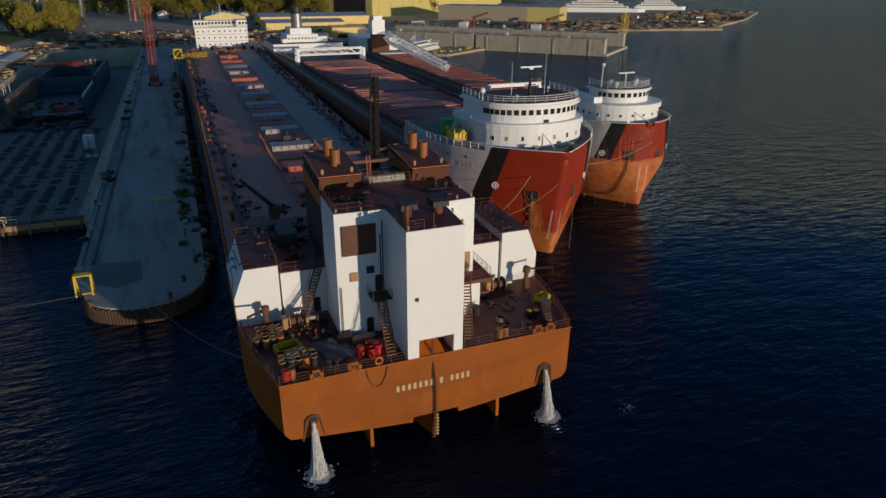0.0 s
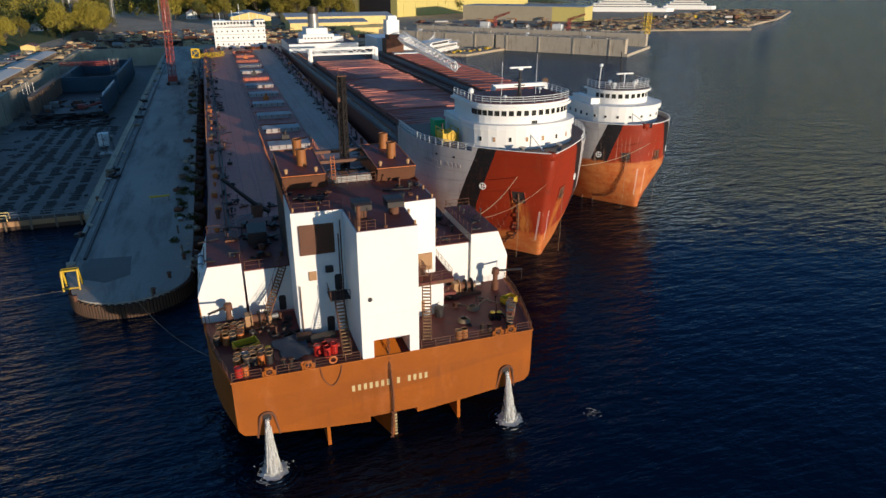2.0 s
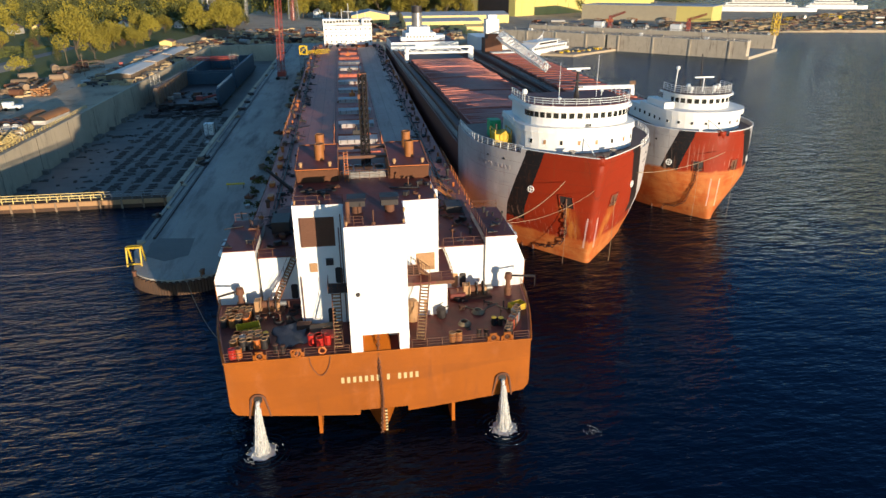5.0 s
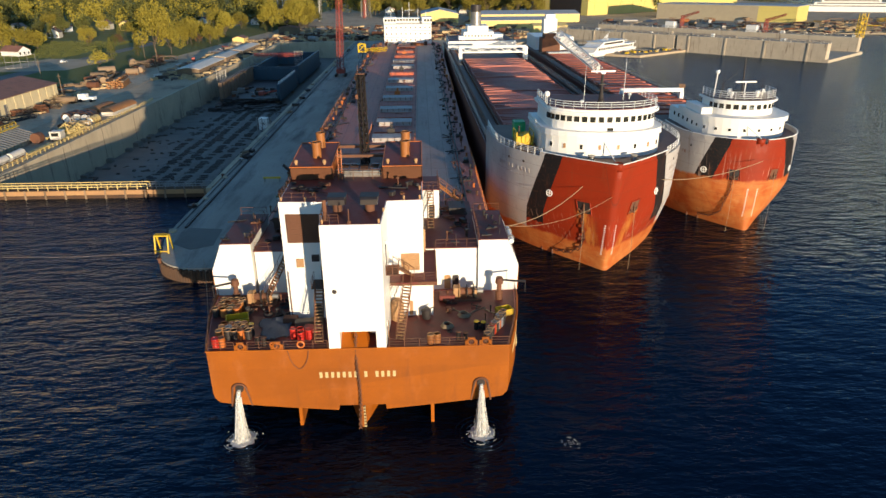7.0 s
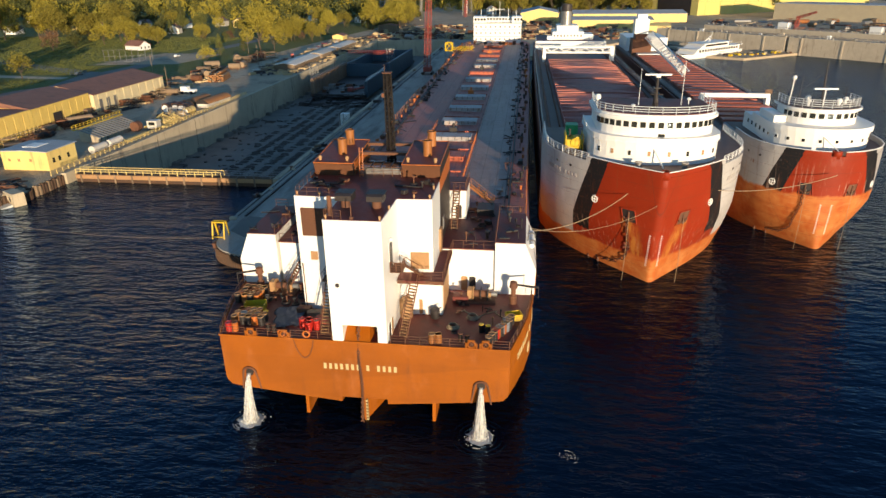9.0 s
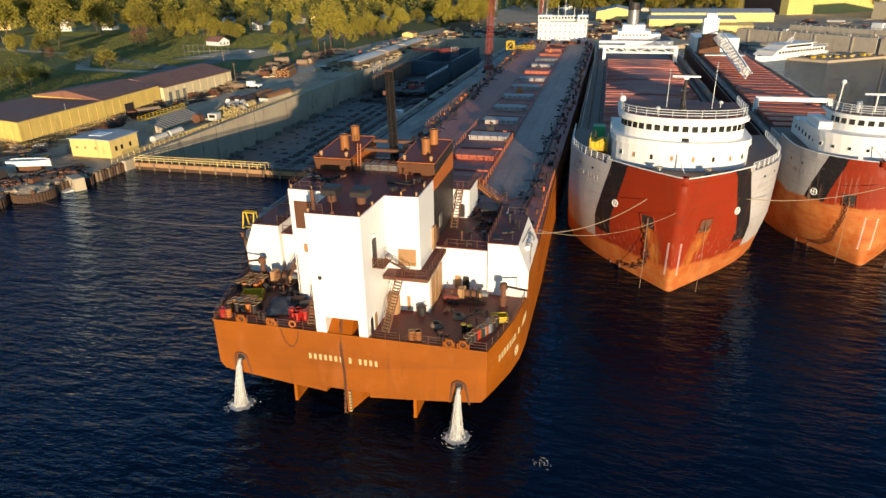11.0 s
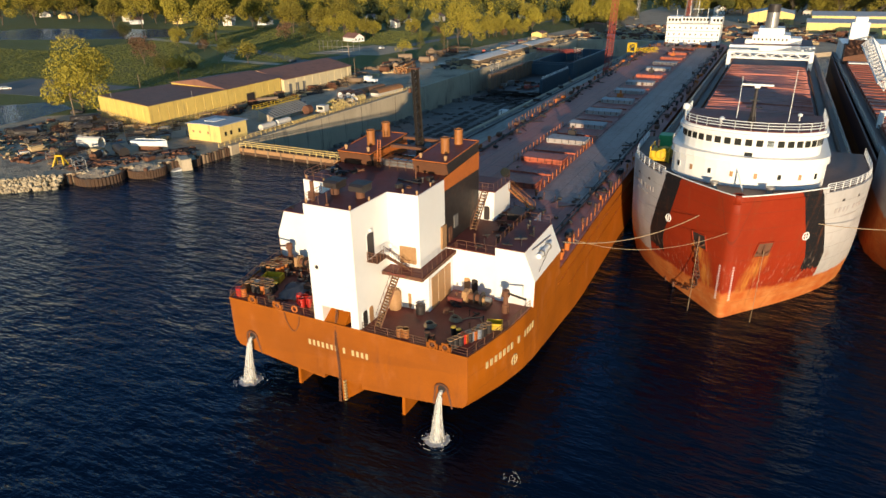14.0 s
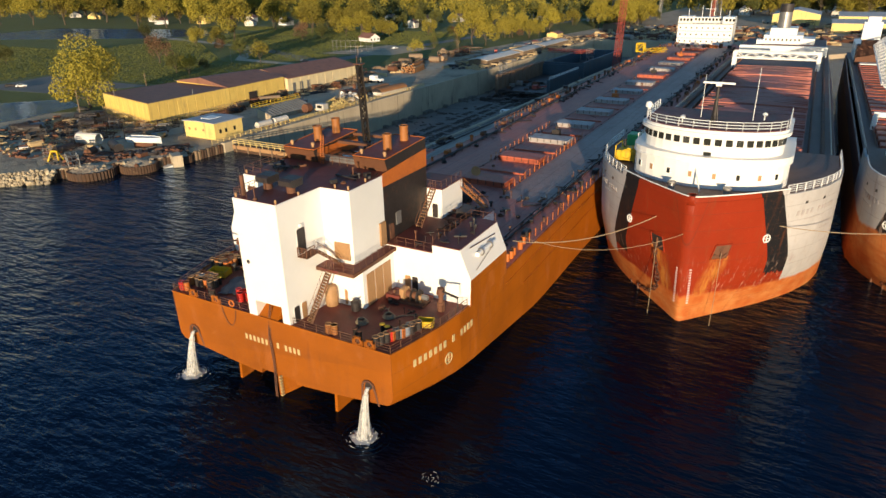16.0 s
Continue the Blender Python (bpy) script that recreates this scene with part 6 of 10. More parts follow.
def bow_fittings(bow, hull, pocket_y, pocket_z, chain_side, name_y, name_z, letters, mark):
    inner = bow.half(pocket_y, pocket_z)
    deep = bow.y_at(inner + 1.9, pocket_z) - pocket_y
    for s in (-1, 1):
        p = bow.patch(hull, "anchor_pocket", pocket_y, pocket_y + deep, pocket_z - 1.0, pocket_z + 1.0, s, DARK if s < 0 else RUST, lean=0.06)
        c = [bow.at(y, z, s, 0.08) for y, z in ((pocket_y, pocket_z - 1.1), (pocket_y + deep, pocket_z - 1.1), (pocket_y + deep, pocket_z + 1.1), (pocket_y, pocket_z + 1.1))]
        bm = bmesh.new()
        for i in range(4):
            bar(bm, c[i], c[(i + 1) % 4], 0.1, 5)
        part("pocket_frame", bm, FAR_LAKER_HULL if bow.beam < 25 else LAKER_HULL, p)
        a = bow.at(pocket_y + deep * 0.5, pocket_z, s, 0.12)
        bm = bmesh.new()
        bar(bm, a + Vector((0, 0, 0.7)), a - Vector((0, 0, 0.9)), 0.16, 6)
        bar(bm, bow.at(pocket_y + deep * 0.1, pocket_z - 0.3, s, 0.15), a - Vector((0, 0, 0.9)), 0.15, 6)
        bar(bm, bow.at(pocket_y + deep * 0.9, pocket_z - 0.3, s, 0.15), a - Vector((0, 0, 0.9)), 0.15, 6)
        part("anchor", bm, RUST, p)
        # hanging lines by the stem
        bm = bmesh.new()
        q = bow.at(pocket_y + deep * 0.4, pocket_z, s, 0.45)
        tube(bm, [q, Vector((q.x, q.y - 0.05, 4.0)), Vector((q.x - 0.1, q.y, -0.3))], 0.035, 4)
        part("hanging_line", bm, ROPE, hull)
        # thruster mark: ring and cross on the black band
        y, z = mark
        cpt = bow.at(y, z, s, 0.06)
        u = (bow.at(y + 0.5, z, s, 0.06) - cpt).normalized()
        bm = bmesh.new()
        ring(bm, cpt, 0.55, 0.09, u.cross(Vector((0, 0, 1))), 16, 5)
        bar(bm, cpt - 0.55 * u, cpt + 0.55 * u, 0.08, 4)
        bar(bm, cpt - Vector((0, 0, 0.55)), cpt + Vector((0, 0, 0.55)), 0.08, 4)
        part("thruster_mark", bm, WHITE, hull)
        for i in range(letters):
            if i != letters // 2 - 1 or letters < 10:
                bow.patch(hull, "name_bar", name_y + 0.72 * i, name_y + 0.72 * i + 0.36, name_z - 0.36, name_z + 0.36, s, HATCH_PALE, 0.03)
        for i in range(5):
            bow.patch(hull, "port_bar", name_y + 1.6 + 0.8 * i, name_y + 2.1 + 0.8 * i, name_z - 1.2, name_z - 1.02, s, HATCH_PALE, 0.03)
        for i in range(3):
            bow.patch(hull, "fairlead_hole", name_y - 2.6 + 3.4 * i, name_y - 2.25 + 3.4 * i, name_z + 1.3, name_z + 1.65, s, DARK, 0.03)
        for i in range(14):
            z = 3.0 + 0.42 * i
            bow.patch(hull, "draught_mark", bow.y_at(0.75, z), bow.y_at(1.0, z), z, z + 0.13, s, WHITE, 0.03)
    pts = [bow.at(y, z, chain_side, 0.3) for y, z in ((pocket_y + deep * 0.6, pocket_z - 0.2), (pocket_y + deep * 0.8, pocket_z - 3.0), (pocket_y + 1.6, pocket_z - 5.6), (pocket_y + 2.6, pocket_z - 7.8), (pocket_y + 4.6, pocket_z - 9.4), (pocket_y + 7.0, pocket_z - 9.8))]
    chain_on(hull, pts, 0.56 if bow.beam > 25 else 0.4, DARKCHAIN)
    # bulbous thruster tunnel rim at the waterline
    bm = bmesh.new()
    c = bow.at(pocket_y + 9.0, 0.3, -1, 0.15)
    ring(bm, c, 1.3, 0.22, (-0.8, -0.55, 0), 18, 6)
    part("thruster_tunnel", bm, RUST, hull)


def round_tier(cx, hw, yf, y1, depth, z0, z1, n=18):
    bm = bmesh.new()
    arc = [(cx + hw * math.sin(a), yf + depth - depth * math.cos(a)) for a in (math.radians(-90 + 180 * i / n) for i in range(n + 1))]
    prism(bm, arc + [(cx + hw, y1), (cx - hw, y1)], z0, z1)
    return bm


def arc_windows(parent, cx, hw, yf, depth, z0, z1, width, a0, a1, n, mat=None):
    """Window panes set round a curved front, each with its frame."""
    for i in range(n):
        a = math.radians(a0 + (a1 - a0) * i / (n - 1))
        c = Vector((cx + hw * math.sin(a), yf + depth - depth * math.cos(a), 0))
        nrm = Vector((math.sin(a) / hw, -math.cos(a) / depth, 0)).normalized()
        t = Vector((-nrm.y, nrm.x, 0))
        for nm, grow, out, m in (("window_frame", 0.07, 0.04, WHITE), ("window_pane", 0.0, 0.06, mat[i % len(mat)] if mat else GLASS)):
            bm = bmesh.new()
            w = width / 2 + grow
            p = [c + s * w * t + o * nrm + Vector((0, 0, z)) for o in (-0.1, out) for s, z in ((-1, z0 - grow), (1, z0 - grow), (1, z1 + grow), (-1, z1 + grow))]
            v = [bm.verts.new(q) for q in p]
            for f in ((0, 1, 2, 3), (7, 6, 5, 4), (0, 4, 5, 1), (1, 5, 6, 2), (2, 6, 7, 3), (3, 7, 4, 0)):
                bm.faces.new([v[k] for k in f])
            bmesh.ops.recalc_face_normals(bm, faces=bm.faces)
            part(nm, bm, m, parent)


def arc_rail(parent, cx, hw, yf, y1, depth, z, height=1.1, mat=None, n=14, rails=3):
    pts = [(cx + hw * math.sin(a), yf + depth - depth * math.cos(a), z) for a in (math.radians(-90 + 180 * i / n) for i in range(n + 1))]
    railing(parent, [(cx - hw, y1, z)] + pts + [(cx + hw, y1, z)], height, rails, 1.8, 0.05, mat or WHITE)


def hatch_row(ship, cx, hw, y0, y1, pitch, length, z, h, ribs=0):
    k = 0
    y = y0
    while y + length < y1:
        bm = bmesh.new()
        box(bm, cx - hw, cx + hw, y, y + length, z, z + h)
        bmesh.ops.bevel(bm, geom=list(bm.edges), offset=0.12, segments=1, affect='EDGES')
        hc = part("hatch_cover", bm, HATCH_RED, ship)
        for i in range(ribs):
            bm = bmesh.new()
            yy = y + length * (i + 1) / (ribs + 1)
            box(bm, cx - hw + 0.2, cx + hw - 0.2, yy - 0.08, yy + 0.08, z + h, z + h + 0.1)
            part("stiffener", bm, HATCH_RED, hc)
        y += pitch
        k += 1


def laker_hatches(ship, cx):
    """Broad single-piece hatch covers in slightly arched panels, every few of them a step higher, with ledges between."""
    rnd = random.Random(64)
    y, k = 74.0, 0
    while y < 206:
        raised = 0.35 if k % 4 == 0 else 0.0
        length = 6.3
        bm = bmesh.new()
        n = 8
        top = [[bm.verts.new((cx + 11.9 * (2 * i / n - 1), yy, 15.75 + raised + 0.28 * (1 - (2 * i / n - 1) ** 2) + rnd.uniform(-0.03, 0.03))) for i in range(n + 1)] for yy in (y, y + length)]
        low = [[bm.verts.new((v.co.x, v.co.y, 14.64)) for v in row] for row in top]
        for i in range(n):
            bm.faces.new((top[0][i], top[0][i + 1], top[1][i + 1], top[1][i]))
            for j in (0, 1):
                bm.faces.new((low[j][i], low[j][i + 1], top[j][i + 1], top[j][i]))
        for i in (0, n):
            bm.faces.new((low[0][i], top[0][i], top[1][i], low[1][i]))
        bmesh.ops.recalc_face_normals(bm, faces=bm.faces)
        hc = part("hatch_cover", bm, LAKER_HATCH, ship)
        for f in (0.36, 0.7):
            bm = bmesh.new()
            box(bm, cx - 11.7, cx + 11.7, y + length * f - 0.07, y + length * f + 0.07, 15.7 + raised, 16.04 + raised)
            part("stiffener", bm, LAKER_HATCH, hc)
        # Every fourth face is brighter red, its sunlit edge put into the colour
        bm = bmesh.new()
        box(bm, cx - 11.9, cx + 11.9, y - 0.1, y, 14.64, 15.35)
        part("coaming_face", bm, HATCH_RED if k % 4 == 0 else LAKER_HATCH, hc)
        y += 6.9
        k += 1


def build_grey_laker():
    ship = thing("lake_freighter", "large grey freighter with red bow and rounded white pilothouse", "ship")
    cx = 37.75
    bow = Bow(cx, 37.4, 40.5, 34.8, 24.0, 31.0, 18.6, 14.6, 34.0, 300.0)
    hull = bow.skin(ship, LAKER_HULL, "grey hull with red bow and rust-worn boot-top")
    bm = bmesh.new()
    pts = bow.outline(0.5, 18.6, 71.5)
    prism(bm, pts + [(2 * cx - x, y) for x, y in pts[::-1]], 18.3, 18.64)
    part("forecastle_deck", bm, DECK_GREY, ship)
    # bulwark round the stem
    bm = bmesh.new()
    pts = bow.outline(0.05, 18.6, 46.5)
    for s in (1, -1):
        q = [Vector((cx + s * (x - cx), y, 18.62)) for x, y in pts]
        for a, b in zip(q, q[1:]):
            v = [bm.verts.new(p) for p in (a, b, b + Vector((0, 0, 0.75)), a + Vector((0, 0, 0.75)))]
            bm.faces.new(v)
    bmesh.ops.remove_doubles(bm, verts=bm.verts, dist=0.01)
    bmesh.ops.solidify(bm, geom=list(bm.faces), thickness=0.15)
    bul = part("bulwark", bm, LAKER_HULL, ship)
    bm = bmesh.new()
    for s in (1, -1):
        tube(bm, [(cx + s * (x - cx), y, 19.4) for x, y in pts], 0.09, 6)
    part("bulwark_rail", bm, WHITE, bul)
    bm = bmesh.new()
    lathe(bm, [(0.86, 18.2), (0.86, 19.3), (0.8, 19.42), (0.5, 19.44), (0.48, 18.7)], 20, (cx, 38.22, 0))
    part("stem_cap", bm, LAKER_HULL, bul, "", True)
    for s in (1, -1):
        rp = [(cx + s * (bow.half(y, 18.6) - 0.35), y, 18.64) for y in (46.5, 49, 52, 55, 58, 62, 66, 71)]
        posted_railing(ship, rp, 1.15, 4, 1.6, 0.045, WHITE)
    bow_fittings(bow, hull, 40.6, 11.1, -1, 48.6, 15.5, 11, (45.6, 12.4))
    bm = bmesh.new()
    box(bm, cx - 16.8, cx + 16.8, 71.6, 296, 14.3, 14.64)
    part("main_deck", bm, DECK_GREY, ship)
    bm = bmesh.new()
    box(bm, cx - 16.6, cx + 16.6, 71.2, 71.6, 14.6, 18.6)
    part("forecastle_bulkhead", bm, WHITE, ship)
    # pilothouse tiers
    low = part("deckhouse", round_tier(cx, 10.3, 44.3, 62, 6.6, 18.64, 21.9), WHITE, ship, "white rounded lower deckhouse")
    arc_windows(low, cx, 10.3, 44.3, 6.6, 20.05, 20.8, 0.45, -60, 60, 8, (GLASS, BUFF, GLASS, BUFF, BUFF, GLASS, BUFF, GLASS))
    part("deck_edge", round_tier(cx, 10.6, 44.0, 62.2, 6.8, 21.9, 22.1), WHITE, low)
    part("spray_screen", round_tier(cx, 10.5, 44.1, 62.1, 6.7, 22.1, 22.9), WHITE, low)
    mid = part("pilothouse", round_tier(cx, 9.2, 45.3, 60, 5.8, 22.1, 25.5), WHITE, ship, "white pilothouse with a row of windows")
    arc_windows(mid, cx, 9.2, 45.3, 5.8, 24.3, 25.2, 0.86, -86, 86, 21)
    bm = bmesh.new()
    box(bm, cx - 0.3, cx + 0.7, 45.2, 45.32, 22.75, 23.4)
    part("window_pane", bm, GLASS, mid)
    part("visor", round_tier(cx, 9.8, 44.8, 60.6, 6.2, 25.5, 25.95), WHITE, mid)
    part("roof_edge", round_tier(cx, 9.45, 45.15, 60.3, 5.9, 25.95, 26.3), WHITE, mid)
    part("roof", round_tier(cx, 9.2, 45.4, 60.1, 5.7, 26.3, 26.4), DECK_RED, mid)
    arc_rail(mid, cx, 9.3, 45.3, 60, 5.7, 26.4, 1.15, WHITE)
    bm = bmesh.new()
    bar(bm, (cx - 0.2, 51, 26.4), (cx - 0.2, 51, 31.6), 0.32, 8, 0.2)
    bar(bm, (cx - 1.2, 51, 28.6), (cx + 0.9, 51, 28.6), 0.1, 6)
    box(bm, cx - 0.8, cx + 0.4, 50.4, 51.6, 29.6, 29.75)
    bar(bm, (cx - 0.6, 51, 26.4), (cx - 0.2, 51.2, 30), 0.1, 5)
    bar(bm, (cx + 0.3, 51, 26.4), (cx - 0.2, 51.2, 30), 0.1, 5)
    mast = part("radar_mast", bm, DARK, ship, "dark radar mast with a white scanner")
    bm = bmesh.new()
    box(bm, cx - 2.2, cx + 1.9, 50.8, 51.15, 31.6, 31.85)
    box(bm, cx - 0.5, cx + 0.2, 50.7, 51.3, 31.3, 31.6)
    part("radar_scanner", bm, WHITE, mast)
    for x, h in ((cx - 2.3, 6.0), (cx + 4.6, 7.2)):
        bm = bmesh.new()
        bar(bm, (x, 54, 26.4), (x, 54, 26.4 + h), 0.06, 5, 0.03)
        part("whip_aerial", bm, WHITE, mid)
    bm = bmesh.new()
    lathe(bm, [(0.12, 0), (0.12, 1.2), (0.45, 1.3), (0.5, 1.7), (0.35, 2.05), (0.05, 2.15)], 12, (cx - 9.3, 51.5, 26.4))
    part("searchlight", bm, WHITE, mid)
    for x, y in ((cx - 4, 48.6), (cx + 6, 55)):
        bm = bmesh.new()
        lathe(bm, [(0.08, 0), (0.08, 0.6), (0.32, 0.65), (0.34, 0.95), (0.05, 1.1)], 12, (x, y, 26.4))
        part("roof_vent", bm, WHITE, mid)
    bm = bmesh.new()
    box(bm, cx - 10.8, cx - 9.6, 53, 60, 22.1, 22.3)
    side = part("bridge_wing", bm, WHITE, ship)
    railing(side, [(cx - 10.7, 53, 22.3), (cx - 10.7, 60, 22.3)], 1.1, 3, 1.4, 0.04, WHITE)
    # hatches, side walkways, gantry and after end
    laker_hatches(ship, cx)
    for s in (-1, 1):
        bm = bmesh.new()
        for k in range(70):
            y = 74 + 2.6 * k
            box(bm, cx + s * 12.9 - 0.15, cx + s * 12.9 + 0.15, y, y + 0.3, 14.64, 15.5)
        bar(bm, (cx + s * 12.9, 74, 15.5), (cx + s * 12.9, 255, 15.5), 0.14, 6)
        part("hatch_rail", bm, RUST, ship)
        railing(ship, [(cx + s * 16.6, 72, 14.64), (cx + s * 16.6, 258, 14.64)], 1.1, 3, 3.0, 0.04, STEEL)
        bm = bmesh.new()
        bar(bm, (cx + s * 15.2, 73, 15.0), (cx + s * 15.2, 256, 15.0), 0.35, 8)
        part("ballast_pipe", bm, RUST, ship)
    bm = bmesh.new()
    for s in (-1, 1):
        box(bm, cx + s * 13.2 - 0.6, cx + s * 13.2 + 0.6, 211.5, 212.5, 14.64, 20.0)
        box(bm, cx + s * 13.2 - 0.6, cx + s * 13.2 + 0.6, 215.5, 216.5, 14.64, 20.0)
    for y in (212, 216):
        for z in (18.2, 20.2):
            box(bm, cx - 13.8, cx + 13.8, y - 0.25, y + 0.25, z - 0.25, z + 0.25)
        for i in range(10):
            x0, x1 = cx - 13 + 2.6 * i, cx - 10.4 + 2.6 * i
            bar(bm, (x0, y, 18.3 if i % 2 else 20.1), (x1, y, 20.1 if i % 2 else 18.3), 0.16, 5)
    part("hatch_gantry", bm, WHITE, ship, "white travelling hatch crane gantry")
    bm = bmesh.new()
    box(bm, cx - 16, cx + 16, 258, 260, 14.64, 18.4)
    box(bm, cx - 15.5, cx + 15.5, 260, 294, 14.64, 18.2)
    aft = part("after_house", bm, WHITE, ship, "white after deckhouse")
    bm = bmesh.new()
    box(bm, cx - 15.4, cx + 15.4, 260.1, 293.9, 18.2, 18.3)
    part("after_deck", bm, DECK_RED, aft)
    for x0, x1, y0, y1, z0, z1 in ((-8, 6.5, 268, 286, 18.3, 21.8), (-6, 4, 270, 284, 21.8, 24.4), (-10.5, -8, 266, 272, 18.3, 20.0), (6.5, 11, 268, 280, 18.3, 20.6)):
        bm = bmesh.new()
        box(bm, cx + x0, cx + x1, y0, y1, z0, z1)
        part("house_tier", bm, WHITE, aft)
    for i in range(9):
        bm = bmesh.new()
        box(bm, cx - 7.4 + 1.55 * i, cx - 6.8 + 1.55 * i, 267.94, 268.02, 19.6, 20.4)
        part("window_pane", bm, GLASS, aft)
    bm = bmesh.new()
    lathe(bm, [(2.6, 24.4), (2.5, 30.5)], 20, (cx - 1.5, 277, 0))
    fun = part("funnel", bm, STEEL, ship, "silver grey funnel with black top")
    bm = bmesh.new()
    lathe(bm, [(2.55, 30.5), (2.5, 33.6), (2.0, 33.7), (1.9, 32.0)], 20, (cx - 1.5, 277, 0))
    part("funnel_top", bm, DARK, fun)
    # machinery on the port forecastle
    bm = bmesh.new()
    box(bm, cx - 13.8, cx - 11.7, 58.6, 61.2, 18.64, 21.8)
    bmesh.ops.bevel(bm, geom=list(bm.edges), offset=0.08, segments=1, affect='EDGES')
    tagged(part("generator_box", bm, GREEN), "green machinery box on the forecastle deck", "generator")
    comp = thing("air_compressor", "yellow compressor unit standing on the forecastle deck", "compressor", at=(cx - 12.6, 55.0, 18.64))
    bm = bmesh.new()
    box(bm, -1.4, 1.4, -1.9, 1.9, 0.25, 1.8)
    bmesh.ops.bevel(bm, geom=list(bm.edges), offset=0.1, segments=1, affect='EDGES')
    part("body", bm, YELLOW, comp)
    bm = bmesh.new()
    bar(bm, (0.5, -1.7, 1.7), (0.5, 0.4, 1.7), 0.55, 14)
    part("air_tank", bm, YELLOW, comp)
    for x in (-1.45, 1.45):
        bm = bmesh.new()
        tube(bm, [(x, -2.1, 0.1), (x, -2.1, 2.5), (x, 2.0, 2.5), (x, 2.0, 0.1)], 0.09, 6)
        bar(bm, (x, -2.1, 1.2), (x, 2.0, 1.2), 0.07, 5)
        part("cage_frame", bm, YELLOW, comp)
    bm = bmesh.new()
    ring(bm, (0.2, -2.0, 1.25), 0.75, 0.14, (0, 1, 0), 18, 6)
    bar(bm, (0.2, -2.0, 0.5), (0.2, -2.0, 2.0), 0.07, 5)
    part("flywheel", bm, YELLOW, comp)
    bm = bmesh.new()
    lathe(bm, [(0.18, 1.8), (0.18, 2.9), (0.26, 2.95), (0.26, 3.1)], 10, (-0.7, 0.6, 0))
    part("exhaust", bm, DARK, comp)
    for x, y in ((-1, -1.3), (1, -1.3), (-1, 1.3), (1, 1.3)):
        bm = bmesh.new()
        box(bm, x - 0.15, x + 0.15, y - 0.2, y + 0.2, 0.0, 0.25)
        part("foot", bm, DARK, comp)
    # windlass and small gear on the bow
    for x in (-3.4, 3.6):
        bm = bmesh.new()
        lathe(bm, [(0.5, 0), (0.4, 0.7), (0.6, 0.9), (0.6, 1.05)], 12, (cx + x, 42.2, 18.64))
        part("capstan", bm, STEEL, ship)
    bm = bmesh.new()
    bar(bm, (cx - 1.2, 45.2, 21.9), (cx + 0.3, 41.6, 18.9), 0.1, 6)
    part("bow_boom", bm, WHITE, ship)
    ship.matrix_world = Matrix.Translation((cx, 38, 0)) @ Matrix.Rotation(radians(0.45), 4, 'Z') @ Matrix.Translation((-cx, -38, 0))
    return ship


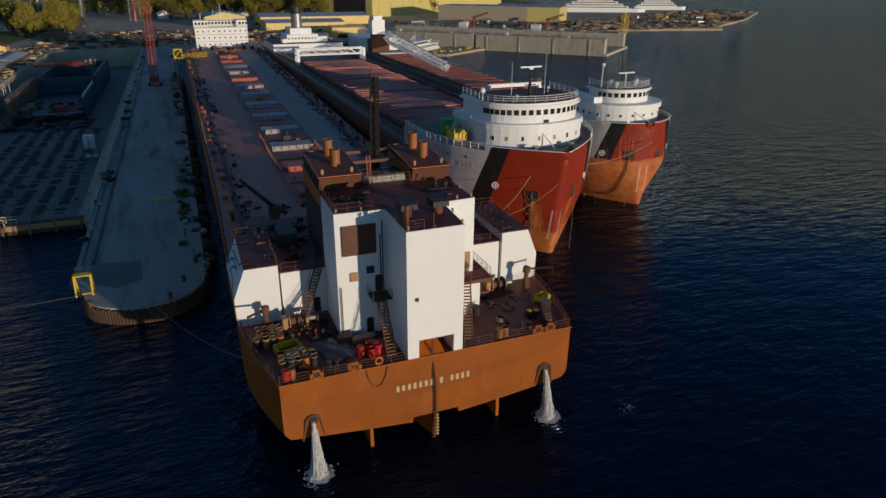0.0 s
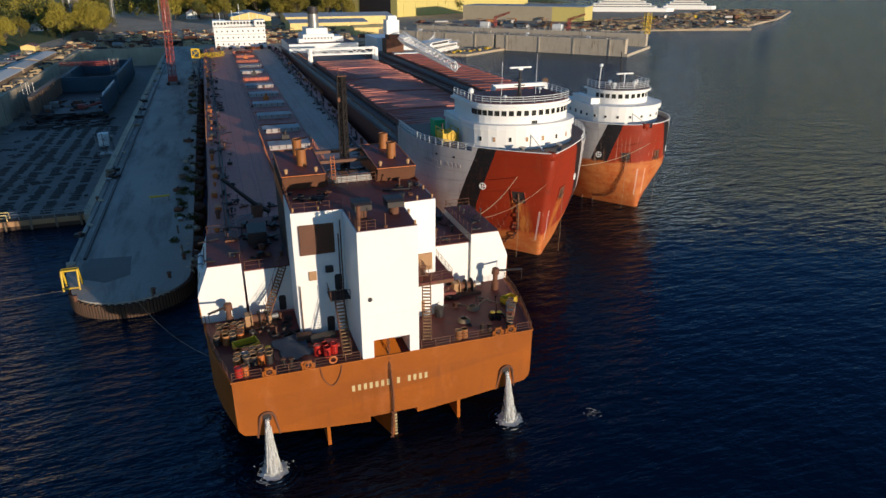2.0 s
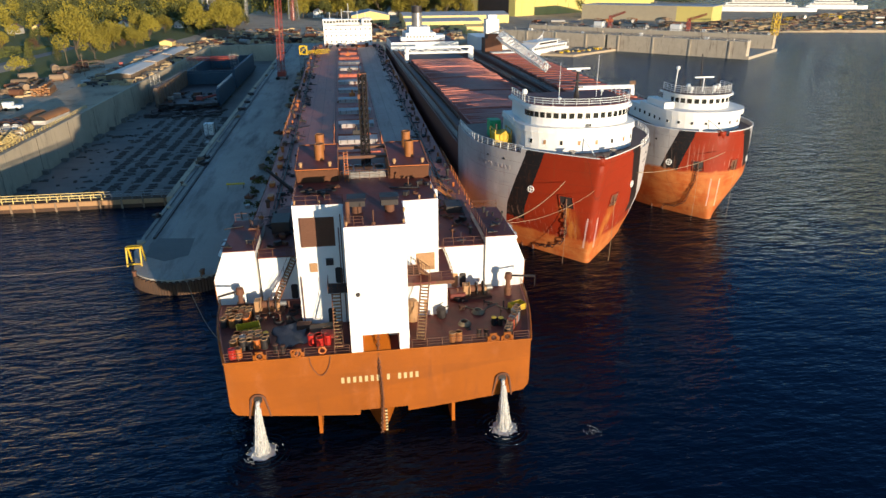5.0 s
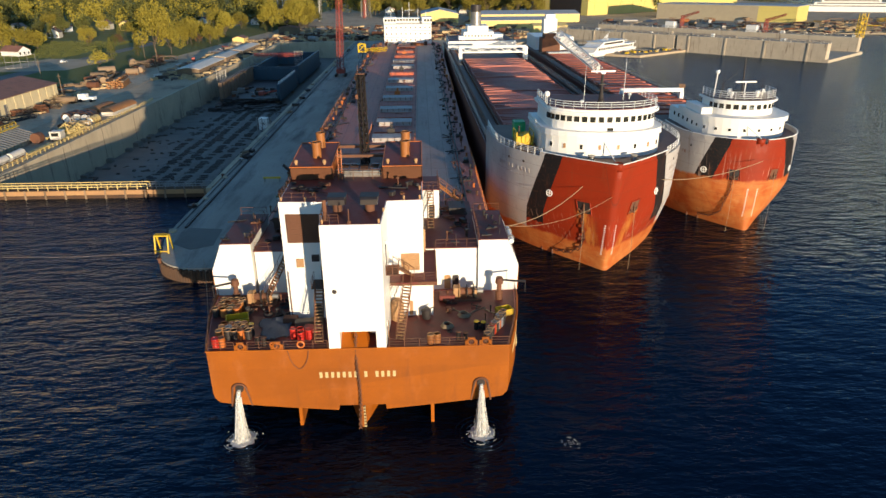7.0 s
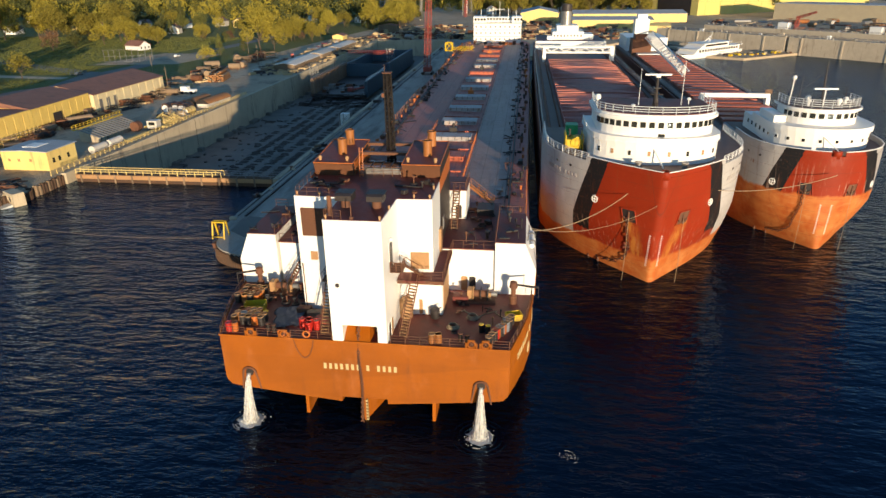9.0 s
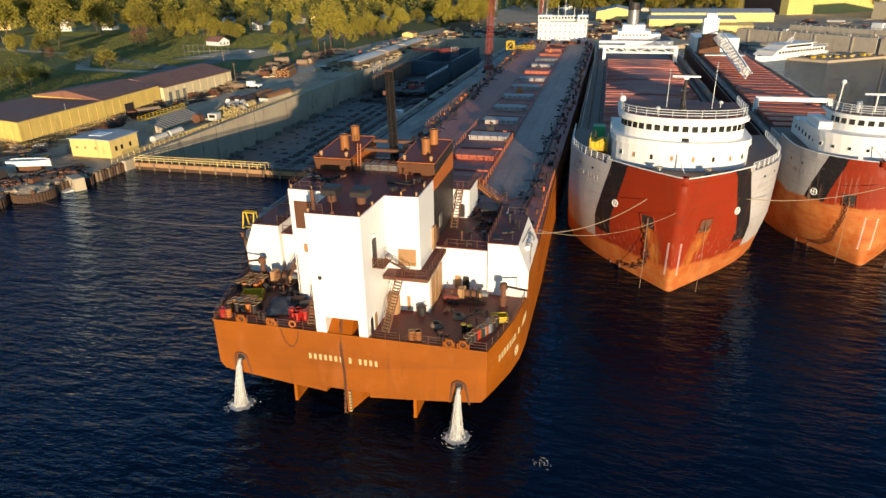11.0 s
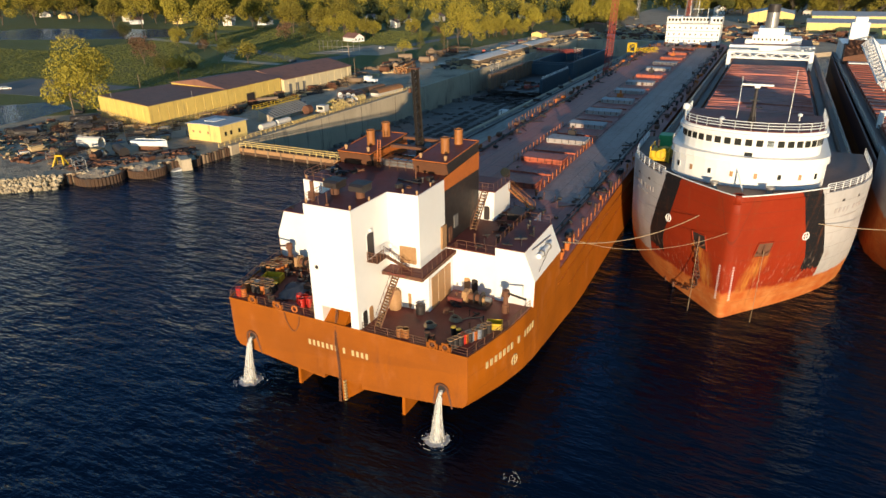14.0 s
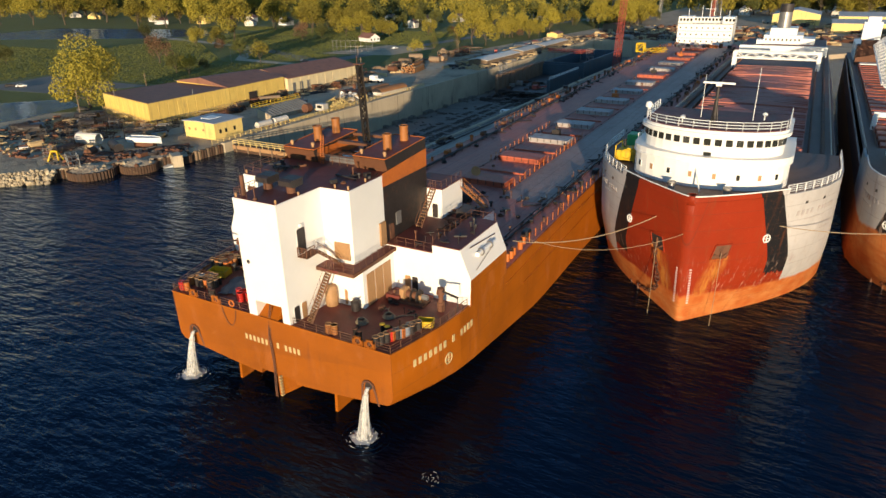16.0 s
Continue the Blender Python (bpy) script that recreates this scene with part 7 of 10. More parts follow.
def build_far_laker():
    ship = thing("lake_freighter", "smaller freighter with worn red bow and white pilothouse", "ship")
    cx = 70.0
    bow = Bow(cx, 57.0, 57.8, 23.2, 13.0, 24.0, 17.4, 14.2, 28.5, 290.0, 0.55)
    hull = bow.skin(ship, FAR_LAKER_HULL, "worn grey hull with red bow and orange rust")
    bm = bmesh.new()
    pts = bow.outline(0.45, 17.4, 85.5)
    prism(bm, pts + [(2 * cx - x, y) for x, y in pts[::-1]], 17.1, 17.44)
    part("forecastle_deck", bm, DECK_GREY, ship)
    bm = bmesh.new()
    pts = bow.outline(0.05, 17.4, 76)
    for s in (1, -1):
        q = [Vector((cx + s * (x - cx), y, 17.42)) for x, y in pts]
        for a, b in zip(q, q[1:]):
            bm.faces.new([bm.verts.new(p) for p in (a, b, b + Vector((0, 0, 0.8)), a + Vector((0, 0, 0.8)))])
    bmesh.ops.remove_doubles(bm, verts=bm.verts, dist=0.01)
    bmesh.ops.solidify(bm, geom=list(bm.faces), thickness=0.15)
    bul = part("bulwark", bm, FAR_LAKER_HULL, ship)
    bm = bmesh.new()
    for s in (1, -1):
        tube(bm, [(cx + s * (x - cx), y, 18.25) for x, y in pts], 0.09, 6)
    part("bulwark_rail", bm, WHITE, bul)
    bm = bmesh.new()
    lathe(bm, [(0.86, 17.0), (0.86, 18.15), (0.8, 18.27), (0.5, 18.29), (0.48, 17.5)], 20, (cx, 57.82, 0))
    part("stem_cap", bm, FAR_LAKER_HULL, bul, "", True)
    bow_fittings(bow, hull, 57.7, 11.3, -1, 63.0, 14.3, 8, (61.2, 11.6))
    bm = bmesh.new()
    box(bm, cx - 10.5, cx + 10.5, 85.6, 286, 13.9, 14.24)
    part("main_deck", bm, DECK_GREY, ship)
    bm = bmesh.new()
    box(bm, cx - 10.3, cx + 10.3, 85.2, 85.6, 14.2, 17.4)
    part("forecastle_bulkhead", bm, WHITE, ship)
    low = part("deckhouse", round_tier(cx, 8.6, 60.6, 82, 7.0, 17.44, 20.4), WHITE, ship, "white rounded lower deckhouse")
    arc_windows(low, cx, 8.6, 60.6, 7.0, 18.9, 19.4, 0.5, -85, 60, 9)
    for i in range(5):
        bm = bmesh.new()
        box(bm, cx - 8.68, cx - 8.55, 69 + 2.4 * i, 69.6 + 2.4 * i, 18.8, 19.5)
        part("window_pane", bm, GLASS, low)
    part("spray_screen", round_tier(cx, 9.0, 60.2, 76, 7.2, 20.4, 21.4), WHITE, low)
    mid = part("pilothouse", round_tier(cx, 6.2, 63.2, 71.5, 5.0, 20.6, 23.9), WHITE, ship, "white pilothouse with dark windows")
    arc_windows(mid, cx, 6.2, 63.2, 5.0, 22.6, 23.5, 0.9, -80, 80, 13)
    part("visor", round_tier(cx, 6.8, 62.6, 72, 5.4, 23.9, 24.3), WHITE, mid)
    part("roof", round_tier(cx, 6.5, 63.0, 71.8, 5.1, 24.3, 24.36), DECK_GREY, mid)
    arc_rail(mid, cx, 6.3, 63.2, 71.5, 5.0, 24.36, 1.5, WHITE, 12, 4)
    bm = bmesh.new()
    box(bm, cx - 8.4, cx - 6.3, 66, 74, 20.4, 22.6)
    part("side_house", bm, WHITE, ship)
    bm = bmesh.new()
    bar(bm, (cx, 68, 24.3), (cx + 0.6, 70, 31.5), 0.24, 8, 0.12)
    bar(bm, (cx, 68, 26.0), (cx - 5, 67, 24.4), 0.06, 5)
    bar(bm, (cx + 0.5, 69.6, 30), (cx - 5.4, 68, 25.5), 0.05, 5)
    mast = part("radar_mast", bm, DARK, ship, "dark raked mast with a white scanner")
    bm = bmesh.new()
    box(bm, cx - 2.2, cx + 1.8, 66.5, 66.9, 27.2, 27.45)
    bar(bm, (cx - 0.2, 66.7, 24.3), (cx - 0.2, 66.7, 27.2), 0.12, 6)
    part("radar_scanner", bm, WHITE, mast)
    bm = bmesh.new()
    bar(bm, (cx - 5.6, 68, 24.3), (cx - 5.4, 68, 28.8), 0.11, 8)
    lathe(bm, [(0.3, 0), (0.42, 0.25), (0.3, 0.6), (0.05, 0.65)], 10, (cx - 5.4, 68, 28.8))
    part("signal_post", bm, WHITE, mid)
    for x, y, h in ((-4.6, 66.5, 3.6), (-3.4, 69.5, 5.0), (3.8, 68.0, 2.6), (4.8, 70.0, 3.4)):
        bm = bmesh.new()
        bar(bm, (cx + x, y, 24.36), (cx + x, y, 24.36 + h), 0.07, 5, 0.04)
        bar(bm, (cx + x - 0.5, y, 24.3 + h * 0.8), (cx + x + 0.5, y, 24.3 + h * 0.8), 0.04, 4)
        part("aerial", bm, DARK, mid)
    for x, y in ((cx - 3, 66), (cx + 2.6, 67), (cx + 4.5, 69), (cx - 1.6, 70)):
        bm = bmesh.new()
        lathe(bm, [(0.25, 0), (0.25, 0.6), (0.5, 0.75), (0.35, 1.2), (0.05, 1.25)], 12, (x, y, 24.36))
        part("roof_gear", bm, WHITE, mid)
    bm = bmesh.new()
    bar(bm, (cx - 1.5, 60.8, 20.0), (cx + 0.4, 57.2, 17.9), 0.09, 6)
    part("bow_boom", bm, WHITE, ship)
    # hatches, crane, boom, after end
    hatch_row(ship, cx, 8.0, 92, 238, 5.6, 3.5, 14.24, 1.2)
    for s in (-1, 1):
        railing(ship, [(cx + s * 10.3, 86, 14.24), (cx + s * 10.3, 250, 14.24)], 1.1, 3, 3.0, 0.04, STEEL)
        bm = bmesh.new()
        bar(bm, (cx + s * 8.4, 88, 14.9), (cx + s * 8.4, 248, 14.9), 0.16, 6)
        part("hatch_rail", bm, RUST, ship)
    bm = bmesh.new()
    box(bm, cx - 8.6, cx + 8.6, 118.6, 119.8, 17.0, 18.0)
    for s in (-1, 1):
        box(bm, cx + s * 8.2 - 0.5, cx + s * 8.2 + 0.5, 118.4, 120, 14.24, 17.0)
    cr = part("hatch_crane", bm, WHITE, ship, "white travelling hatch crane beam")
    bm = bmesh.new()
    for i in range(6):
        bar(bm, (cx + 7.4 + 0.3 * i, 118.6, 18.0), (cx + 7.6 + 0.3 * i, 119.6, 18.9), 0.12, 5)
    part("crane_cab", bm, BUFF, cr)
    bm = bmesh.new()
    lattice(bm, (cx - 1.5, 238, 21.5), (cx - 3.2, 165, 17.6), 4.0, 2.4, 26, 0.2, 0.12)
    bo = part("unloading_boom", bm, WHITE, ship, "long white lattice unloading boom")
    bm = bmesh.new()
    ring(bm, (cx - 3.2, 164.5, 17.6), 1.1, 0.25, (1, 0, 0), 16, 6)
    part("head_pulley", bm, WHITE, bo)
    bm = bmesh.new()
    box(bm, cx - 7.5, cx + 7.5, 232, 237, 14.24, 15.6)
    part("pale_hatch", bm, WHITE, ship)
    bm = bmesh.new()
    box(bm, cx - 9, cx - 1, 240, 248, 14.24, 21.0)
    box(bm, cx - 8, cx - 3, 239, 246, 21.0, 23.0)
    part("boom_tower", bm, RUST, ship)
    bm = bmesh.new()
    box(bm, cx - 8.4, cx - 2.6, 241, 247, 23.0, 29.0)
    box(bm, cx - 7.4, cx - 3.4, 242, 246, 29.0, 30.8)
    part("elevator_house", bm, WHITE, ship)
    bm = bmesh.new()
    box(bm, cx - 9, cx + 9, 258, 284, 14.24, 20)
    part("after_house", bm, WHITE, ship)
    return ship


build_grey_laker()
build_far_laker()


def mooring_line(p, q, sag, label, r=0.06):
    bm = bmesh.new()
    p, q = Vector(p), Vector(q)
    pts = [p.lerp(q, i / 16) - Vector((0, 0, sag * 4 * (i / 16) * (1 - i / 16))) for i in range(17)]
    tube(bm, pts, r, 5)
    tagged(part("mooring_line", bm, ROPE), label, "rope", "mooring lines")


mooring_line((17.5, 27.5, 13.2), (33.2, 41.3, 14.9), 1.6, "pale mooring rope between ore carrier and red bow")
mooring_line((46.4, 46.2, 14.3), (69.9, 55.5, 14.6), 1.2, "pale mooring rope between the two freighters' bows")
mooring_line((17.6, 32, 12.0), (38.0, 38.6, 14.3), 2.2, "thin sagging mooring rope to the red stem", 0.035)
mooring_line((-16.6, 3.0, 11.2), (-30.0, 42.0, 2.9), 2.0, "slack mooring rope from stern to pier end", 0.03)
mooring_line((-39.0, 45.0, 3.0), (-105.0, 56.0, 1.9), 1.9, "long low mooring rope across the dock mouth", 0.018)

# ---- shore buildings and yard ----
def gable_shed(name, label, x0, x1, y0, y1, h, ridge, wall_mat, roof_mat, along='y', z=LAND, turn=0.0, bays=0):
    t = thing(name, label, "building", at=((x0 + x1) / 2, (y0 + y1) / 2, z), turn=turn)
    hx, hy = (x1 - x0) / 2, (y1 - y0) / 2
    if along == 'x':
        hx, hy = hy, hx
    spin = Matrix.Rotation(math.pi / 2, 3, 'Z') if along == 'x' else Matrix.Identity(3)

    def add(nm, bm, m):
        bmesh.ops.rotate(bm, verts=bm.verts, cent=(0, 0, 0), matrix=spin)
        bmesh.ops.recalc_face_normals(bm, faces=bm.faces)
        return part(nm, bm, m, t)
    bm = bmesh.new()
    extrude_y(bm, [(-hx, 0), (hx, 0), (hx, h), (0, h + ridge), (-hx, h)], -hy, hy)
    wall = add("wall", bm, wall_mat)
    for s in (-1, 1):
        bm = bmesh.new()
        extrude_y(bm, [(s * (hx + 0.4), h - 0.1), (0, h + ridge + 0.05), (0, h + ridge + 0.25), (s * (hx + 0.4), h + 0.1)], -hy - 0.4, hy + 0.4)
        add("roof", bm, roof_mat)
    for k in range(bays):
        bm = bmesh.new()
        y = -hy + (k + 0.5) * 2 * hy / bays
        box(bm, hx, hx + 0.12, y - 0.1, y + 0.1, 0, h - 0.2)
        add("wall_rib", bm, wall_mat)
    return t, add, hx, hy


def workshop():
    t = thing("workshop", "long bright yellow workshop with a flat-roofed front part", "building", at=(-150, 95, LAND))
    front = [(-19.5, 4.0), (18.0, -7.0), (17.0, 28.0), (-17.0, 33.0)]
    back = [(-16.0, 33.2), (16.9, 28.2), (15.0, 59.0), (-14.0, 59.0)]
    bm = bmesh.new()
    prism(bm, front, 0, lambda x, y: 7.4 + 0.02 * x)
    part("wall", bm, YEL_BRIGHT, t, "bright yellow front walls with a low parapet")
    bm = bmesh.new()
    prism(bm, [(x * 0.975, y + (0.5 if y < 10 else -0.5)) for x, y in front], 7.2, lambda x, y: 7.5 + 0.02 * x)
    part("roof", bm, ROOF_BROWN, t, "flat rust-brown roof")
    bm = bmesh.new()
    prism(bm, back, 0, 7.8)
    part("wall", bm, YEL_BRIGHT, t)
    # low-pitched roof over the back part
    bm = bmesh.new()
    a, b, c, d = [Vector((x, y, 7.8)) for x, y in ((-16.6, 32.6), (17.4, 27.6), (15.5, 59.4), (-14.5, 59.4))]
    r0, r1 = (a + b) / 2 + Vector((0, 0, 2.4)), (c + d) / 2 + Vector((0, 0, 2.0))
    v = [bm.verts.new(p) for p in (a, b, c, d, r0, r1)]
    for f in ((0, 4, 5, 3), (4, 1, 2, 5), (0, 1, 4), (3, 5, 2), (0, 3, 2, 1)):
        bm.faces.new([v[k] for k in f])
    bmesh.ops.recalc_face_normals(bm, faces=bm.faces)
    part("roof", bm, ROOF_BROWN, t)
    # wall seams, door openings and the rusty pipe rack along the foot
    for (p, q, n) in ((front[0], front[1], 9), (front[1], front[2], 9), (back[1], back[2], 8)):
        p, q = Vector((*p, 0)), Vector((*q, 0))
        out = Vector(((q - p).y, -(q - p).x, 0)).normalized()
        for k in range(1, n):
            c = p.lerp(q, k / n)
            bm = bmesh.new()
            bar(bm, c + out * 0.02, c + out * 0.02 + Vector((0, 0, 7.0)), 0.05, 4)
            part("wall_seam", bm, YEL_BRIGHT, t)
        bm = bmesh.new()
        for z in (0.9, 1.7, 2.4):
            bar(bm, p + out * 1.0 + Vector((0, 0, z)), q + out * 1.0 + Vector((0, 0, z)), 0.09, 5)
        for k in range(n * 2 + 1):
            c = p.lerp(q, k / (n * 2)) + out * 1.0
            bar(bm, c, c + Vector((0, 0, 2.8)), 0.08, 5)
        part("pipe_rack", bm, STRAW if n == 9 else RUST, t)
    for y, w, h, m in ((40.0, 2.3, 4.8, DARK), (35.6, 0.6, 2.1, DARK)):
        x = 16.9 - 1.9 * (y - 28.2) / 30.8
        bm = bmesh.new()
        box(bm, x - 0.3, x + 0.12, y - w, y + w, 0, h)
        part("doorway", bm, m, t)
    for p in ((-6.0, -1.0), (16.9, 12.0)):
        bm = bmesh.new()
        bar(bm, (*p, 7.4), (*p, 9.6), 0.1, 5)
        part("vent_pipe", bm, STEEL, t)


workshop()
t, add, hx, hy = gable_shed("storage_shed", "cream metal shed with a rust-brown roof", -160, -134, 155, 202, 6.8, 2.8, SHED_CREAM, ROOF_BROWN, bays=9)
for y in (-20, -15.5, -11):
    bm = bmesh.new()
    box(bm, hx - 0.02, hx + 0.1, y - 1.0, y + 1.0, 0.6, 4.8)
    add("shutter", bm, STEEL)
t, add, hx, hy = gable_shed("pump_house", "small cream block house with flat pale roof", -113.5, -101, 85.5, 96.5, 4.8, 0.12, YEL_WALL, ROOF_GREY)
for y in (-3.4, -1.2, 2.2):
    bm = bmesh.new()
    box(bm, hx - 0.02, hx + 0.08, y - 0.4, y + 0.4, 1.6, 2.8)
    add("window_pane", bm, GLASS)
for x in (-4.2, -1.6, 1.6):
    bm = bmesh.new()
    box(bm, x - 0.35, x + 0.35, -hy - 0.08, -hy + 0.02, 2.2, 2.9)
    add("window_pane", bm, BUFF)
bm = bmesh.new()
box(bm, -2.5, 1.5, -2.5, 2.0, 4.95, 5.25)
add("roof_hatch", bm, WHITE)
gable_shed("riverside_shed", "pale yellow gabled shed behind the berth", 8, 46, 640, 700, 9, 4, YEL_WALL, ROOF_GREY)
gable_shed("low_warehouse", "long low warehouse with a pale roof", 55, 125, 560, 600, 7, 2.0, YEL_WALL, ROOF_GREY, 'x')
gable_shed("low_warehouse", "wide cream warehouse with pale blue-grey roof", 60, 170, 640, 690, 8, 2.5, YEL_WALL, ROOF_GREY, 'x')
gable_shed("yellow_store", "low yellow store near the after deck", 100, 128, 500, 520, 6, 1.5, YEL_WALL, YEL_WALL, 'x')
gable_shed("white_shed", "pale shed among the trees", 150, 200, 870, 900, 9, 3, SIDING, ROOF_GREY, 'x')


def assembly_hall():
    t = thing("assembly_hall", "huge bright yellow shipbuilding hall", "building", at=(205, 752, 2))
    u = Vector((255, 185, 0)).normalized()           # along the long front
    w = Vector((-u.y, u.x, 0))
    bm = bmesh.new()
    c = [Vector((0, 0, 0)), u * 330, u * 330 + w * 90, w * 90]
    prism(bm, [(p.x, p.y) for p in c], 0, 62)
    part("wall", bm, HALL_YEL, t)
    for k in range(13):
        bm = bmesh.new()
        p = u * (12 + 24 * k) - w * 0.3
        q = p + u * 1.2
        prism(bm, [(p.x, p.y), (q.x, q.y), (q.x + w.x * 0.4, q.y + w.y * 0.4), (p.x + w.x * 0.4, p.y + w.y * 0.4)], 0, 62)
        part("wall_rib", bm, HALL_YEL, t)
    bm = bmesh.new()
    p = [-w * -10 - u * 0.4, w * 60 - u * 0.4, w * 60 + u * 0.1, w * 10 + u * 0.1]
    prism(bm, [(a.x, a.y) for a in p], 0, 40)
    part("great_door", bm, DARK, t)
    g = thing("long_warehouse", "grey-tan flat-roofed warehouse before the yellow hall", "building", at=(269, 697, 2))
    u2 = Vector((107, -92, 0)).normalized()
    w2 = Vector((-u2.y, u2.x, 0))
    for nm, a, b, m in (("wall", 0, 105, HALL_TAN), ("end_bay", 105, 141, HALL_YEL)):
        bm = bmesh.new()
        c = [u2 * a, u2 * b, u2 * b + w2 * 50, u2 * a + w2 * 50]
        prism(bm, [(p.x, p.y) for p in c], 0, 15)
        part(nm, bm, m, g)
    bm = bmesh.new()
    c = [-u2 - w2, u2 * 142 - w2, u2 * 142 + w2 * 51, -u2 + w2 * 51]
    prism(bm, [(p.x, p.y) for p in c], 15, 15.5)
    part("roof", bm, ROOF_GREY, g)


assembly_hall()


def floating_dock():
    t = thing("floating_dock", "long grey steel floating dock with wing walls", "floating dock", at=(236, 311, 0), turn=42.0)
    for nm, b in (("pontoon", (0, 62, 0, 190, -2, 1.6)), ("wing_wall", (0, 6, 2, 92, 1.6, 10.2)), ("wing_wall", (0, 6, 94, 190, 1.6, 10.2)), ("wing_wall", (56, 62, 2, 190, 1.6, 10.2))):
        bm = bmesh.new()
        box(bm, *b)
        part(nm, bm, CAISSON, t)
    for k in range(8):
        bm = bmesh.new()
        y = 12 + 24 * k
        box(bm, -0.35, 0, y - 0.5, y + 0.5, 0, 10.0)
        part("fender", bm, CAISSON, t)
    for x in (0.4, 5.6, 56.4, 61.6):
        railing(t, [(x, 2, 10.2), (x, 190, 10.2)], 1.2, 2, 4.0, 0.09, STEEL)
    rnd = random.Random(9)
    for k in range(26):
        bm = bmesh.new()
        x, y = (3 if k % 2 else 59), 6 + 7.1 * k
        s = rnd.uniform(0.5, 1.3)
        box(bm, x - s, x + s, y - s, y + s, 10.2, 10.2 + s * rnd.uniform(1.0, 2.2))
        part("deck_cabin", bm, (WHITE, CAISSON, STEEL)[k % 3], t)
    for y, m in ((60, CRANE_RED), (120, CRANE_RED)):
        bm = bmesh.new()
        lattice(bm, (59, y, 10.2), (59, y, 19), 2.4, 1.6, 4, 0.2, 0.12)
        lattice(bm, (59, y, 18), (59, y - 12, 22), 1.4, 0.8, 7, 0.14, 0.09)
        part("dock_crane", bm, m, t)
        bm = bmesh.new()
        box(bm, 56.5, 61.5, y + 5, y + 12, 10.2, 14.5)
        part("control_house", bm, WHITE, t)
    bm = bmesh.new()
    lattice(bm, (59, 3, 10.2), (59, 3, 24), 3.4, 3.4, 5, 0.28, 0.18)
    part("stair_tower", bm, YELLOW, t)


floating_dock()


def passenger_boat():
    t = thing("passenger_boat", "white three-deck passenger boat lying at a jetty", "boat", at=(126, 370, 0), turn=45.0)
    bm = bmesh.new()
    rows = []
    for x, b in ((-23, 3.4), (-20, 4.6), (-10, 5.2), (5, 5.2), (14, 4.6), (20, 2.6), (23.5, 0.1)):
        rows.append([(-b, 0, 0)] and [(x, -b, 2.6), (x, -b * 0.92, 0.6), (x, -b * 0.7, -0.6), (x, b * 0.7, -0.6), (x, b * 0.92, 0.6), (x, b, 2.6)])
    loft(bm, rows)
    bmesh.ops.rotate(bm, verts=bm.verts, cent=(0, 0, 0), matrix=Matrix.Rotation(math.pi, 3, 'Z'))
    part("hull", bm, WHITE, t)
    # two streamlined saloon decks with raked fronts, dark window bands and an open after deck
    for x0, x1, rake, hw, z0, z1, n in ((-19, 17.5, 3.2, 4.7, 2.6, 5.1, 15), (-14.5, 9.0, 4.5, 4.2, 5.1, 7.4, 1)):
        bm = bmesh.new()
        extrude_y(bm, [(x0, z0), (x1, z0), (x1, z1), (x0 + rake, z1)], -hw, hw)
        bmesh.ops.recalc_face_normals(bm, faces=bm.faces)
        tier = part("deck_tier", bm, WHITE, t)
        span = (x1 - x0 - rake - 1.5) / n
        for sgn in (-1, 1):
            for i in range(n):
                bm = bmesh.new()
                a = x0 + rake + 0.8 + span * i
                extrude_y(bm, [(a - (0.9 if n == 1 else 0), z0 + 0.85), (a + span * (0.97 if n == 1 else 0.68), z0 + 0.85), (a + span * (0.97 if n == 1 else 0.68), z1 - 0.45), (a, z1 - 0.45)], *sorted((sgn * hw, sgn * (hw + 0.05))))
                bmesh.ops.recalc_face_normals(bm, faces=bm.faces)
                part("window_pane", bm, BLACK, tier)
        bm = bmesh.new()
        extrude_y(bm, [(x0 + rake - 1.6, z1), (x1 + 2.2, z1), (x1 + 2.2, z1 + 0.18), (x0 + rake - 1.0, z1 + 0.18)], -hw - 0.4, hw + 0.4)
        bmesh.ops.recalc_face_normals(bm, faces=bm.faces)
        part("deck_edge", bm, WHITE, tier)
    for sgn in (-1, 1):
        bm = bmesh.new()
        bar(bm, (11, sgn * 4.2, 5.28), (11, sgn * 4.2, 7.4), 0.08, 5)
        bar(bm, (9.0, sgn * 4.2, 6.3), (19.5, sgn * 4.5, 6.3), 0.06, 5)
        bar(bm, (19.5, sgn * 4.5, 5.28), (19.5, sgn * 4.5, 6.3), 0.06, 5)
        part("rail", bm, WHITE, t)
    bm = bmesh.new()
    for x in (-3.0, -2.0):
        bar(bm, (x, -1.2, 7.5), (x + 2.4, 0, 10.6), 0.14, 6)
        bar(bm, (x, 1.2, 7.5), (x + 2.4, 0, 10.6), 0.14, 6)
    bar(bm, (-0.8, -1.4, 9.6), (-0.8, 1.4, 9.6), 0.12, 6)
    bar(bm, (0.2, 0, 10.4), (1.2, 0, 12.8), 0.09, 6)
    part("mast", bm, WHITE, t)
    t.matrix_world = t.matrix_world @ Matrix.Diagonal((1.35, 1.3, 1.1, 1))
    # rubble and timber jetty in front of it
    poly_sheet("jetty", [(112, 420), (118, 360), (140, 346), (175, 372), (198, 384), (192, 396), (160, 384), (130, 420)], 1.3, YARD, "low rubble jetty with timber edges", "jetty", 3.0)
    rnd = random.Random(31)
